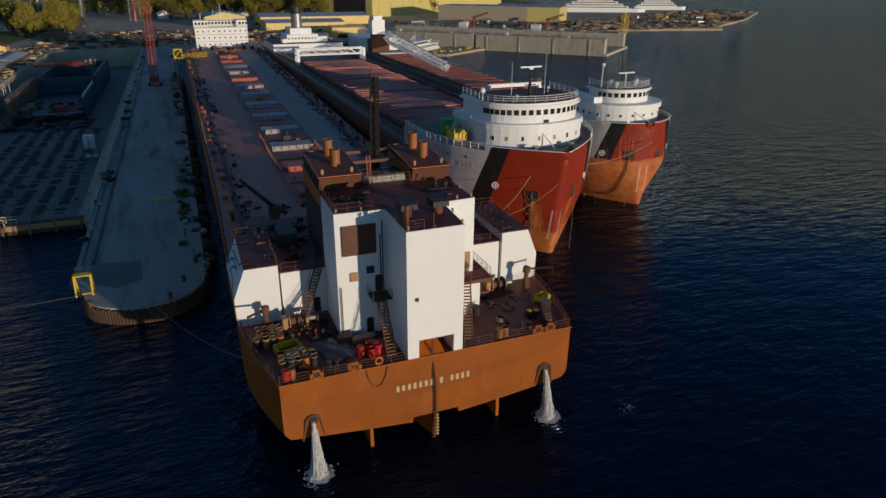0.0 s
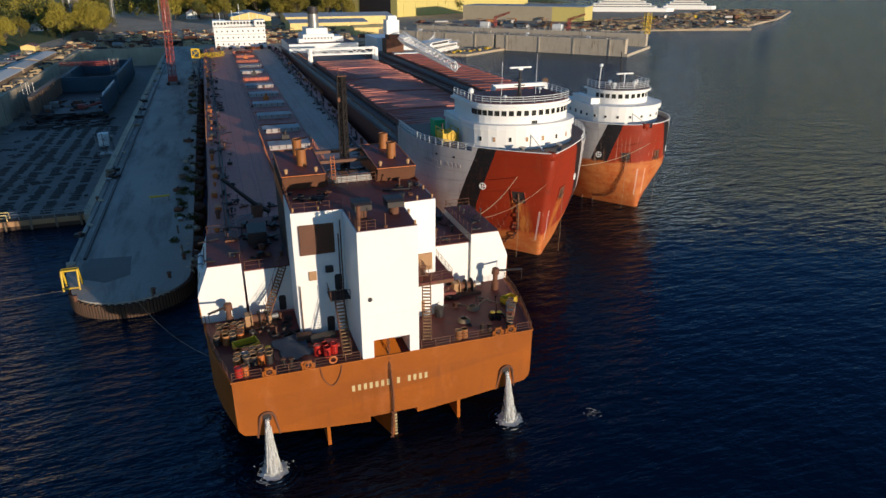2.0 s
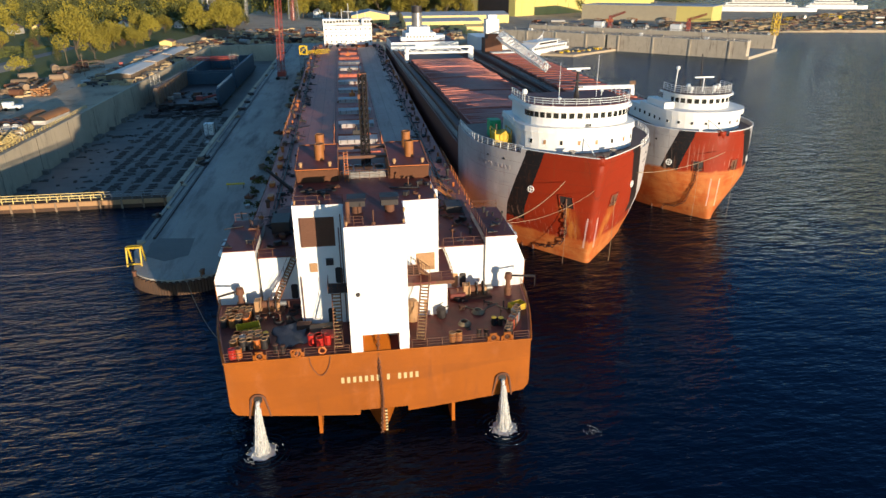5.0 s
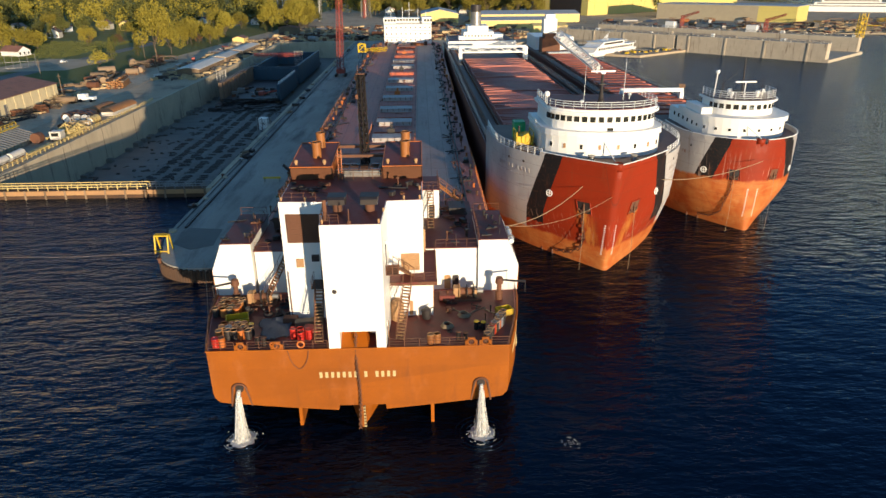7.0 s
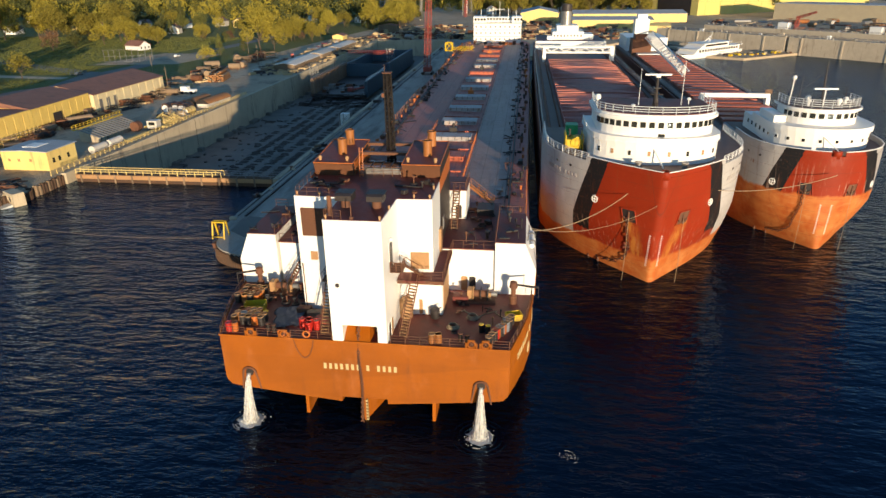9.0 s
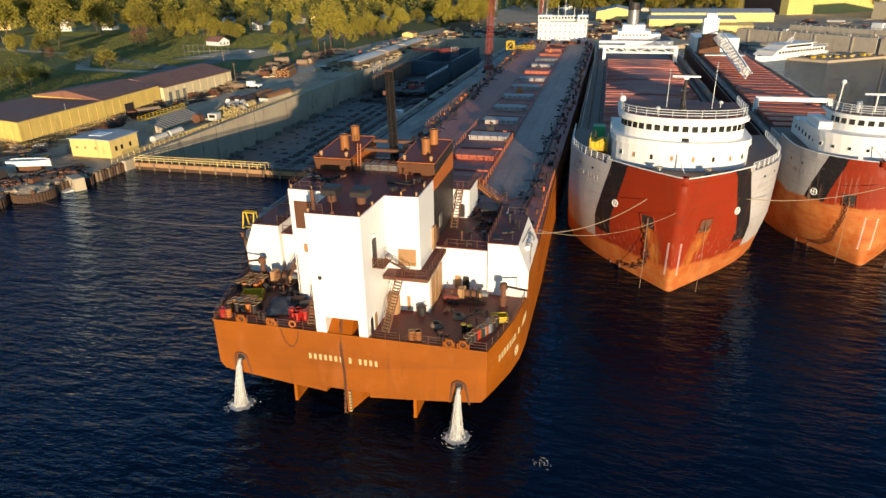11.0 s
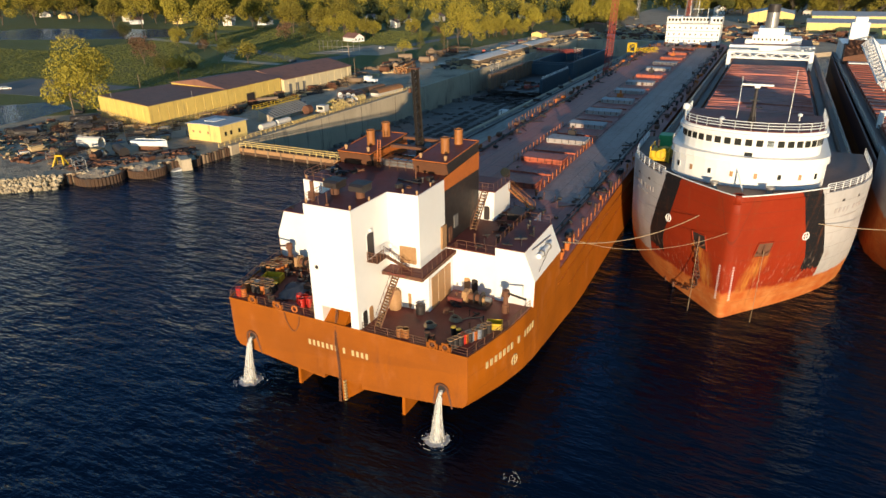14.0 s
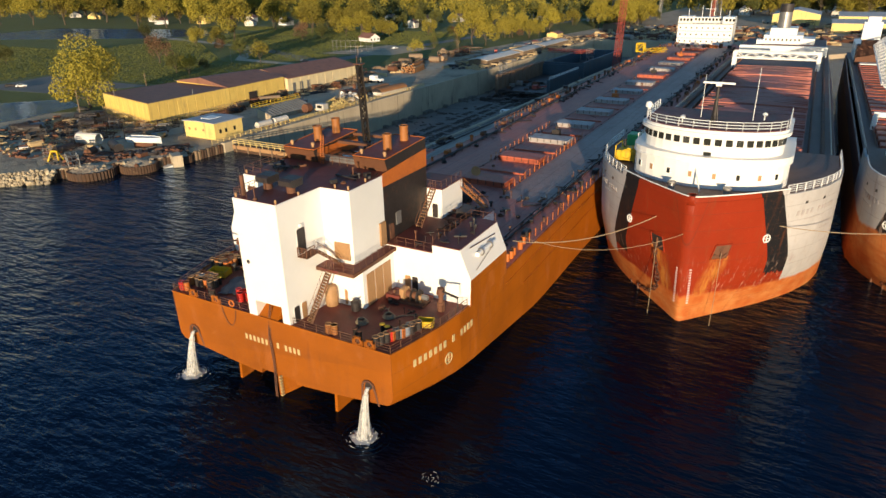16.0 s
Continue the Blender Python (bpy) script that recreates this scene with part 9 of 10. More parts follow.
# ---- heaps of timber, plate and scrap too many to tell apart ----
def heaps(name, label, seed, count, spot, mat, z, size, flat=1.0):
    """Low stacks and loose beams strewn over a stretch of yard, as one mass."""
    rnd = random.Random(seed)
    verts, faces = [], []
    for k in range(count):
        x, y = spot(rnd)
        a, s = rnd.choice((0.2, 1.0, 1.75, 2.5)) + rnd.uniform(-0.2, 0.2), size * rnd.uniform(0.5, 1.4)
        l, w, h = s * rnd.uniform(0.8, 2.6), s * rnd.uniform(0.25, 0.8), s * rnd.uniform(0.25, 1.1) * flat
        c, d = math.cos(a), math.sin(a)
        n = len(verts)
        for zz in (0.0, h):
            f = 1.0 if zz == 0 else rnd.uniform(0.75, 1.0)
            for p, q in ((-l, -w), (l, -w), (l, w), (-l, w)):
                verts.append((x + (p * c - q * d) * f, y + (p * d + q * c) * f, z + zz))
        faces += [(n + 4, n + 5, n + 6, n + 7)] + [(n + i, n + (i + 1) % 4, n + 4 + (i + 1) % 4, n + 4 + i) for i in range(4)]
    me = bpy.data.meshes.new(name)
    me.from_pydata(verts, [], faces)
    me.materials.append(mat)
    tagged(new(name, me), label, "clutter", kind="stuff")


def peninsula(rnd):
    while True:
        x, y = rnd.uniform(240, 790), rnd.uniform(480, 800)
        if y > 478 + max(0, x - 478) * 0.83 and y < 560 + max(0, x - 300) * 0.55:
            return x, y


def quay_strip(rnd):
    y = rnd.uniform(256, 470)
    return (rnd.uniform(-119, -113.5) if rnd.random() < 0.5 else rnd.uniform(-100.5, -97.5)) if 270 < y < 405 else rnd.uniform(-119, -98), y


def north_yard(rnd):
    return rnd.uniform(-112, 90), rnd.uniform(452, 600) if rnd.random() < 0.6 else rnd.uniform(452, 500)


def shed_front(rnd):
    return rnd.uniform(-136.5, -128.5), rnd.uniform(92, 250)


heaps("timber_heaps", "weathered yellow-brown timber stacks on the far quay", 71, 1300, peninsula, STRAW, 2.0, 1.9, 0.45)
heaps("scrap_heaps", "rusty steel stacks on the far quay", 72, 800, peninsula, RUST, 2.0, 1.7, 0.5)
heaps("plank_heaps", "bleached timber and plate strewn along the dock side", 73, 320, quay_strip, STRAW, LAND, 1.1)
heaps("steel_heaps", "dark steel scrap strewn along the dock side", 74, 320, quay_strip, DARK, LAND, 1.0)
heaps("material_heaps", "mixed pale building material behind the dock", 75, 420, north_yard, STRAW, LAND, 1.5)
heaps("rust_heaps", "rusty material stacks behind the dock", 76, 420, north_yard, RUST, LAND, 1.5)
heaps("dock_clutter", "dark machinery and staging at the barge's end", 78, 110, lambda rnd: (rnd.uniform(-88, -57), rnd.uniform(234, 250)), DARK, -8.5, 1.3)
heaps("dock_rubble", "low dark rubble strewn over the dock floor", 79, 200, lambda rnd: (rnd.uniform(-93, -50), rnd.uniform(92, 240)), BLOCK, -8.5, 0.5)
heaps("shore_scrap", "tangled rusty scrap and timber behind the shore cells", 80, 170, lambda rnd: (lambda u: (-116 + 15 * u + rnd.uniform(-4, 3), 48 + 22 * u + rnd.uniform(-1, 7)))(rnd.random()), RUST, LAND, 0.75)
heaps("shore_timber", "dark timber and plates along the quay edge", 81, 150, lambda rnd: (lambda u: (-118 + 17 * u + rnd.uniform(-4, 3), 46 + 24 * u + rnd.uniform(-1, 7)))(rnd.random()), DARK, LAND, 0.7)
heaps("yard_tangle", "tangle of sun-bleached poles and scrap in the yard", 82, 260, lambda rnd: (rnd.uniform(-176, -136), rnd.uniform(48, 84)), STRAW, LAND, 0.6)
heaps("yard_scrap", "dark rusty scrap strewn over the yard", 83, 260, lambda rnd: (rnd.uniform(-180, -130), rnd.uniform(46, 86)), RUST, LAND, 0.6)
heaps("shed_side_heaps", "timber and scrap leaning along the workshop front", 77, 150, shed_front, STRAW, LAND, 0.8)

# ---- park, roads, houses and trees ----
poly_sheet("park_lawn", [(-1500, 60), (-215, 60), (-172, 108), (-172, 205), (-150, 215), (-146, 300), (-138, 420), (-124, 560), (-124, 1195), (-1500, 1195)], LAND + 0.02, GRASS, "mown park lawn with long evening shadows", "lawn")
poly_sheet("shore_road", [(-305, 306), (-204, 247), (-196, 210), (-176, 160), (-176, 96), (-150, 78), (-144, 84), (-169, 102), (-168, 160), (-188, 214), (-190, 250), (-186, 404), (-180, 600), (-160, 720), (-168, 722), (-188, 600), (-195, 404), (-201, 260), (-306, 314)], LAND + 0.05, ASPHALT, "grey park road behind the sheds", "road", 0.04)
poly_sheet("yard_road", [(-150, 56), (-122, 74), (-116, 96), (-118, 200), (-122, 300), (-126, 430), (-134, 430), (-131, 300), (-127, 200), (-126, 100), (-132, 80), (-158, 64)], LAND + 0.03, CONCRETE, "pale worn road through the yard", "road", 0.02)
poly_sheet("car_park", [(-286, 150), (-278, 112), (-226, 118), (-212, 150)], LAND + 0.06, ASPHALT, "grey asphalt car park by the park", "car park", 0.04)
poly_sheet("park_path", [(-420, 330), (-300, 300), (-250, 240), (-206, 236), (-206, 242), (-247, 247), (-297, 308), (-420, 340)], LAND + 0.05, CONCRETE, "pale footpath across the park", "path", 0.04)
poly_sheet("pond", [(-250, 84), (-228, 93), (-212, 112), (-192, 104), (-186, 80), (-190, 62), (-250, 50)], LAND + 0.055, WATER, "calm pond edged with stones", "pond", 0.03)
poly_sheet("lagoon", [(-620, 240), (-430, 330), (-410, 370), (-470, 420), (-640, 380)], LAND + 0.055, WATER, "still lagoon between the trees", "pond", 0.03)
poly_sheet("ball_field", [(-225, 290), (-178, 296), (-174, 345), (-215, 350)], LAND + 0.06, YARD, "tan earth of a ball field", "field", 0.03)


def leaf_cloud(rnd, blobs, count, size, bm=None):
    """Crown of small leaf clumps, scattered in the shells of several overlapping lobes."""
    bm = bm or bmesh.new()
    for k in range(count):
        c, r = blobs[rnd.randrange(len(blobs))]
        d = Vector((rnd.gauss(0, 1), rnd.gauss(0, 1), rnd.gauss(0, 1))).normalized() * r * (0.55 + 0.5 * rnd.random() ** 0.5)
        p = Vector(c) + Vector((d.x, d.y, d.z * 0.85))
        s = size * rnd.uniform(0.6, 1.4)
        n = (d.normalized() + 0.9 * Vector((rnd.gauss(0, 1), rnd.gauss(0, 1), rnd.gauss(0, 1)))).normalized()
        u = n.orthogonal().normalized()
        w = n.cross(u)
        a = rnd.uniform(0, 6.28)
        u, w = u * math.cos(a) + w * math.sin(a), w * math.cos(a) - u * math.sin(a)
        bm.faces.new([bm.verts.new(p + q) for q in (u * s, w * s * 0.7, -u * s * 0.8, -w * s * 0.6)])
    return bm


def tree(name, label, seed, h, spread, mat, count=650, size=0.55, conifer=False, low=0.28):
    rnd = random.Random(seed)
    t = thing(name, label, "tree", "trees of the park")
    bm = bmesh.new()
    th = h * (low - 0.04)
    bar(bm, (0, 0, 0), (0.1 * spread * rnd.uniform(-1, 1), 0, th), h * 0.02, 8, h * 0.013)
    blobs = []
    if conifer:
        bar(bm, (0, 0, th), (0, 0, h * 0.95), h * 0.018, 6, 0.05)
        for k in range(9):
            z = h * (0.2 + 0.8 * k / 9)
            blobs.append(((0, 0, z), spread * 0.5 * (1.08 - k / 9)))
    else:
        for k in range(8):
            a, e = k * 2.4 + rnd.random(), rnd.uniform(0.1, 0.95)
            tip = Vector((math.cos(a) * spread * 0.42 * (1 - 0.4 * e), math.sin(a) * spread * 0.42 * (1 - 0.4 * e), h * (low + (0.8 - low) * e)))
            bar(bm, (0, 0, th * rnd.uniform(0.75, 1.0)), tip, h * 0.008, 5, h * 0.003)
            blobs.append((tuple(tip), spread * rnd.uniform(0.2, 0.32)))
        blobs.append(((0, 0, h * 0.8), spread * 0.3))
    part("trunk", bm, BARK, t)
    part("crown", leaf_cloud(rnd, blobs, count, size), mat, t)
    return t


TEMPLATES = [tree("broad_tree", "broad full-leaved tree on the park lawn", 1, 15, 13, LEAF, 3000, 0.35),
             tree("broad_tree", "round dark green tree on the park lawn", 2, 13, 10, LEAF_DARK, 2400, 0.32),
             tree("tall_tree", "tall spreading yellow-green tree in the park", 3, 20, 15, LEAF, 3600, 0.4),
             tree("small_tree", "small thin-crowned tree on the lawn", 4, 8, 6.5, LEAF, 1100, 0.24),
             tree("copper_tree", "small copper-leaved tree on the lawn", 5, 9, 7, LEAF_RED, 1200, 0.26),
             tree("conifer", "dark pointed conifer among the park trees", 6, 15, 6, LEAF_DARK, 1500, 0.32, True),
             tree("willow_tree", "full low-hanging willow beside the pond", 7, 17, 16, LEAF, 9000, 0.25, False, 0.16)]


def plant():
    rnd = random.Random(100)
    spots = [(-184, 103, 6, 1.5), (-226, 236, 3, 1.55), (-216, 177, 3, 1.35), (-230, 199, 1, 0.5), (-236, 186, 1, 0.8), (-280, 212, 4, 1.8), (-424, 317, 1, 1.0), (-343, 295, 0, 0.95), (-325, 298, 0, 0.85),
             (-299, 276, 4, 0.9), (-263, 258, 1, 0.85), (-350, 339, 2, 1.75), (-300, 360, 4, 1.6), (-360, 171, 1, 0.9), (-162, 300, 3, 1.35), (-168, 365, 5, 0.85), (-156, 364, 2, 1.45), (-150, 372, 0, 1.2),
             (-560, 415, 2, 1.6), (-530, 424, 2, 1.7), (-490, 432, 0, 1.8), (-725, 405, 2, 2.0), (-770, 395, 0, 2.1), (-690, 420, 2, 2.0), (-685, 468, 2, 2.0), (-640, 480, 0, 2.0), (-486, 427, 0, 2.0),
             (-276, 527, 1, 1.3), (-294, 528, 5, 1.6), (-256, 405, 0, 1.05), (-268, 408, 0, 1.0), (-293, 407, 0, 1.1), (-334, 452, 0, 1.2), (-164, 465, 0, 1.0), (-172, 470, 3, 1.4), (-297, 380, 1, 1.0),
             (-270, 399, 2, 0.9), (-254, 412, 0, 0.9), (-340, 420, 2, 1.3), (-320, 430, 0, 1.4), (-294, 430, 2, 1.3), (-400, 440, 2, 1.6), (-430, 470, 0, 1.5), (-380, 470, 2, 1.5), (-175, 345, 5, 0.9)]
    for k in range(42):
        x, y = rnd.uniform(-235, -138), rnd.uniform(430, 600)
        if not (-208 < x < -180 and rnd.random() < 0.75):
            spots.append((x, y, rnd.choice((0, 0, 1, 2, 4, 5)), rnd.uniform(0.55, 1.0)))
    for k in range(50):
        x, y = rnd.uniform(-560, -225), rnd.uniform(430, 640)
        if y > 420 + (-x - 225) * 0.25:
            spots.append((x, y, rnd.choice((0, 0, 1, 2, 4, 5, 1)), rnd.uniform(0.7, 1.2)))
    for k in range(50):
        spots.append((rnd.uniform(-1000, -560), rnd.uniform(480, 700), rnd.choice((0, 1, 2, 2)), rnd.uniform(1.5, 2.1)))
    for k in range(40):
        spots.append((rnd.uniform(-135, -100), rnd.uniform(540, 700), rnd.choice((0, 1, 2, 5)), rnd.uniform(0.8, 1.4)))
    for k in range(40):
        spots.append((rnd.uniform(-60, 170), rnd.uniform(760, 860), rnd.choice((0, 1, 2, 2)), rnd.uniform(1.2, 1.8)))
    used = set()
    for x, y, kind, s in spots:
        m = pose(x, y, LAND + 0.02, 0, 0, rnd.uniform(0, 360)) @ Matrix.Diagonal((s * rnd.uniform(0.9, 1.15), s * rnd.uniform(0.9, 1.15), s * rnd.uniform(0.9, 1.15), 1))
        if kind not in used:
            TEMPLATES[kind].matrix_world = m
            used.add(kind)
        else:
            c = copy_thing(TEMPLATES[kind], Matrix.Identity(4))
            c.matrix_world = m
    # dense woods beyond, as one mass
    bm = bmesh.new()
    for k in range(1000):
        x, y = rnd.uniform(-1400, 330), rnd.uniform(600, 1150)
        if x > -120 and y < 800:
            continue
        if x < -300 and y < 640 and rnd.random() < 0.5:
            continue
        h, w = rnd.uniform(15, 27), rnd.uniform(10, 17)
        blobs = [((x + rnd.uniform(-w, w) * 0.3, y + rnd.uniform(-w, w) * 0.3, LAND + h * f), w * rnd.uniform(0.3, 0.45)) for f in (0.35, 0.5, 0.65, 0.8)]
        leaf_cloud(rnd, blobs, 150, 1.15, bm)
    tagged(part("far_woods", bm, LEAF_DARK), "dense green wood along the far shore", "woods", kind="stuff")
    # more of the same wood, with the sunlight put into its leaf colour
    bm = bmesh.new()
    for k in range(360):
        x, y = rnd.uniform(-1300, 120), rnd.uniform(600, 900)
        if x > -120 and y < 810:
            continue
        h, w = rnd.uniform(14, 26), rnd.uniform(10, 16)
        blobs = [((x + rnd.uniform(-w, w) * 0.3, y + rnd.uniform(-w, w) * 0.3, LAND + h * f), w * rnd.uniform(0.3, 0.45)) for f in (0.35, 0.5, 0.65, 0.8)]
        leaf_cloud(rnd, blobs, 170, 1.05, bm)
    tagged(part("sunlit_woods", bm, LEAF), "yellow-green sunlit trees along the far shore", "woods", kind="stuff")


plant()


def house(x, y, turn, w, d, h, wall_mat, roof_mat, label):
    t = thing("house", label, "house", "houses among the trees", at=(x, y, LAND), turn=turn)
    bm = bmesh.new()
    extrude_y(bm, [(-w / 2, 0), (w / 2, 0), (w / 2, h), (0, h + w * 0.3), (-w / 2, h)], -d / 2, d / 2)
    bmesh.ops.recalc_face_normals(bm, faces=bm.faces)
    wall = part("wall", bm, wall_mat, t)
    for s in (-1, 1):
        bm = bmesh.new()
        extrude_y(bm, [(s * (w / 2 + 0.5), h - 0.3), (0, h + w * 0.3), (0, h + w * 0.3 + 0.25), (s * (w / 2 + 0.5), h - 0.05)], -d / 2 - 0.5, d / 2 + 0.5)
        bmesh.ops.recalc_face_normals(bm, faces=bm.faces)
        part("roof", bm, roof_mat, t)
    for k in range(3):
        bm = bmesh.new()
        xx = -w / 2 + w * (k + 0.5) / 3
        box(bm, xx - 0.5, xx + 0.5, -d / 2 - 0.05, -d / 2 + 0.02, 1.0, 2.3)
        part("window_pane", bm, GLASS, t)
    bm = bmesh.new()
    box(bm, w * 0.15, w * 0.15 + 0.7, -0.4, 0.4, h, h + w * 0.3 + 0.9)
    part("chimney", bm, RUST, t)


for a in ((-532, 647, 20, 9, 12, 5, SIDING, HOUSE_ROOF, "white timber house beyond the park"), (-840, 533, 40, 14, 9, 3.5, SIDING, HOUSE_ROOF, "low pale house behind the lagoon"),
          (-780, 520, 30, 16, 9, 3.5, YEL_WALL, HOUSE_ROOF, "low cream house behind the lagoon"), (-246, 372, 70, 9, 14, 3, WHITE, ROOF_BROWN, "low white pavilion by the ball field"),
          (-290, 506, 10, 9, 10, 4.5, SIDING, HOUSE_ROOF, "pale house among the trees"), (-289, 598, 0, 10, 10, 5, SIDING, HOUSE_ROOF, "pale gabled house among trees"),
          (-600, 600, 15, 9, 10, 5, YEL_WALL, HOUSE_ROOF, "yellow house among the trees"), (-400, 560, -10, 9, 11, 4.5, SIDING, ROOF_BROWN, "pale house with brown roof"),
          (-210, 640, 5, 10, 11, 5, SIDING, HOUSE_ROOF, "white house near the road"), (-30, 800, 0, 12, 12, 7, WHITE, CRANE_RED, "white house with a bright red roof"),
          (-470, 480, 25, 9, 10, 4, SIDING, HOUSE_ROOF, "pale cottage near the lagoon"), (60, 790, 0, 10, 9, 5, SIDING, HOUSE_ROOF, "small white house on the shore")):
    house(*a)
rnd = random.Random(17)
for k in range(12):
    house(-640 + 47 * k + rnd.uniform(-15, 15), 470 + 9 * k + rnd.uniform(-20, 40) if k < 9 else rnd.uniform(620, 700), rnd.uniform(-25, 25), rnd.uniform(8, 11), rnd.uniform(9, 13), rnd.uniform(4, 6),
          (SIDING, WHITE, YEL_WALL)[k % 3], (HOUSE_ROOF, ROOF_BROWN)[k % 2], ("pale timber house among the park trees", "white house among the park trees", "cream house among the park trees")[k % 3])


def car(x, y, turn, mat, label):
    t = thing("parked_car", label, "car", "cars in the car park", at=(x, y, LAND + 0.06), turn=turn)
    bm = bmesh.new()
    extrude_y(bm, [(-2.2, 0.35), (2.2, 0.35), (2.25, 0.85), (1.2, 0.95), (0.6, 1.45), (-1.4, 1.45), (-2.0, 0.95), (-2.25, 0.85)], -0.9, 0.9)
    bmesh.ops.recalc_face_normals(bm, faces=bm.faces)
    bmesh.ops.bevel(bm, geom=list(bm.edges), offset=0.08, segments=1, affect='EDGES')
    part("body", bm, mat, t)
    bm = bmesh.new()
    extrude_y(bm, [(1.1, 0.98), (0.58, 1.38), (-1.36, 1.38), (-1.9, 0.98)], -0.92, 0.92)
    bmesh.ops.recalc_face_normals(bm, faces=bm.faces)
    part("windows", bm, GLASS, t)
    for xx in (-1.35, 1.35):
        for yy in (-0.93, 0.75):
            bm = bmesh.new()
            bar(bm, (xx, yy, 0.34), (xx, yy + 0.18, 0.34), 0.34, 14)
            part("wheel", bm, DARK, t)


for a in ((-268, 121, 60, DARK, "dark car in the car park"), (-262, 122.5, 60, WHITE, "white car in the car park"), (-181, 98, 30, DARK, "dark car at the pond's edge"), (-206, 250, 80, STEEL, "silver car on the park road"), (-196, 330, 85, WHITE, "white car on the park road")):
    car(*a)


def lamp_posts():
    for k, (x, y, h) in enumerate(((-176, 122, 11), (-174, 92, 9), (-214, 128, 8), (-158, 236, 12), (-150, 330, 12), (-240, 228, 9), (-134, 205, 10), (-128, 290, 11), (-168, 470, 12))):
        bm = bmesh.new()
        bar(bm, (0, 0, 0), (0, 0, h), 0.16, 6, 0.1)
        bar(bm, (-0.9, 0, h * 0.9), (0.9, 0, h * 0.9), 0.07, 5)
        tagged(part("utility_pole", bm, WOOD), "weathered wooden utility pole", "pole", "utility poles").location = (x, y, LAND)
    t = thing("backstop_fence", "tall pale fence frame of the ball field", "fence", at=(-212, 300, LAND))
    for k in range(9):
        bm = bmesh.new()
        bar(bm, (3 * k - 12, 0.15 * k * k, 0), (3 * k - 12, 0.15 * k * k, 7), 0.12, 6)
        part("post", bm, STEEL, t)
    for z in (0.5, 3.5, 7):
        bm = bmesh.new()
        tube(bm, [(3 * k - 12, 0.15 * k * k, z) for k in range(9)], 0.07, 5)
        part("rail", bm, STEEL, t)


lamp_posts()


# ---- tufts of grass over the lawns ----
def lawn_grass():
    rnd = random.Random(91)
    verts, faces = [], []
    for k in range(120000):
        x, y = -172 - 330 * rnd.random() ** 1.2, rnd.uniform(112, 470)
        if (-292 < x < -208 and y < 154) or (-208 < x < -162) or (-228 < x < -170 and 286 < y < 354) or (x < -400 and 240 < y < 425) or (x < -204 and abs(y - (240 + max(0, -x - 250) * 0.75)) < 9):
            continue
        a, w, h = rnd.uniform(0, math.pi), rnd.uniform(0.2, 0.6), rnd.uniform(0.08, 0.24)
        c, d = math.cos(a) * w, math.sin(a) * w
        n = len(verts)
        verts += [(x - c, y - d, LAND), (x + c, y + d, LAND), (x + c * 0.8, y + d * 0.8 + 0.1, LAND + h), (x - c * 0.8, y - d * 0.8 + 0.1, LAND + h)]
        faces.append((n, n + 1, n + 2, n + 3))
    me = bpy.data.meshes.new("lawn_grass")
    me.from_pydata(verts, [], faces)
    me.materials.append(GRASS_TUFT)
    tagged(new("lawn_grass", me), "short grass of the park lit by low sun", "grass", kind="stuff")


lawn_grass()

# ---- loose things on the stern deck, water jets ----
def on_deck(x, y):
    return 10.2 + 0.04 + 0.0145 * y


def drum(mat, label, lid=None, r=0.3, h=0.88):
    t = thing("drum", label, "drum", "drums on the stern deck")
    bm = bmesh.new()
    prof = [(r * 0.97, 0), (r, 0.03)]
    for f in (0.33, 0.66):
        prof += [(r, h * f - 0.04), (r * 1.05, h * f), (r, h * f + 0.04)]
    lathe(bm, prof + [(r, h - 0.03), (r * 0.97, h)], 14)
    part("barrel", bm, mat, t)
    bm = bmesh.new()
    lathe(bm, [(r * 1.03, h - 0.02), (r * 1.03, h + 0.03), (r * 0.92, h + 0.03), (r * 0.9, h)], 14)
    part("lid", bm, lid or mat, t)
    return t


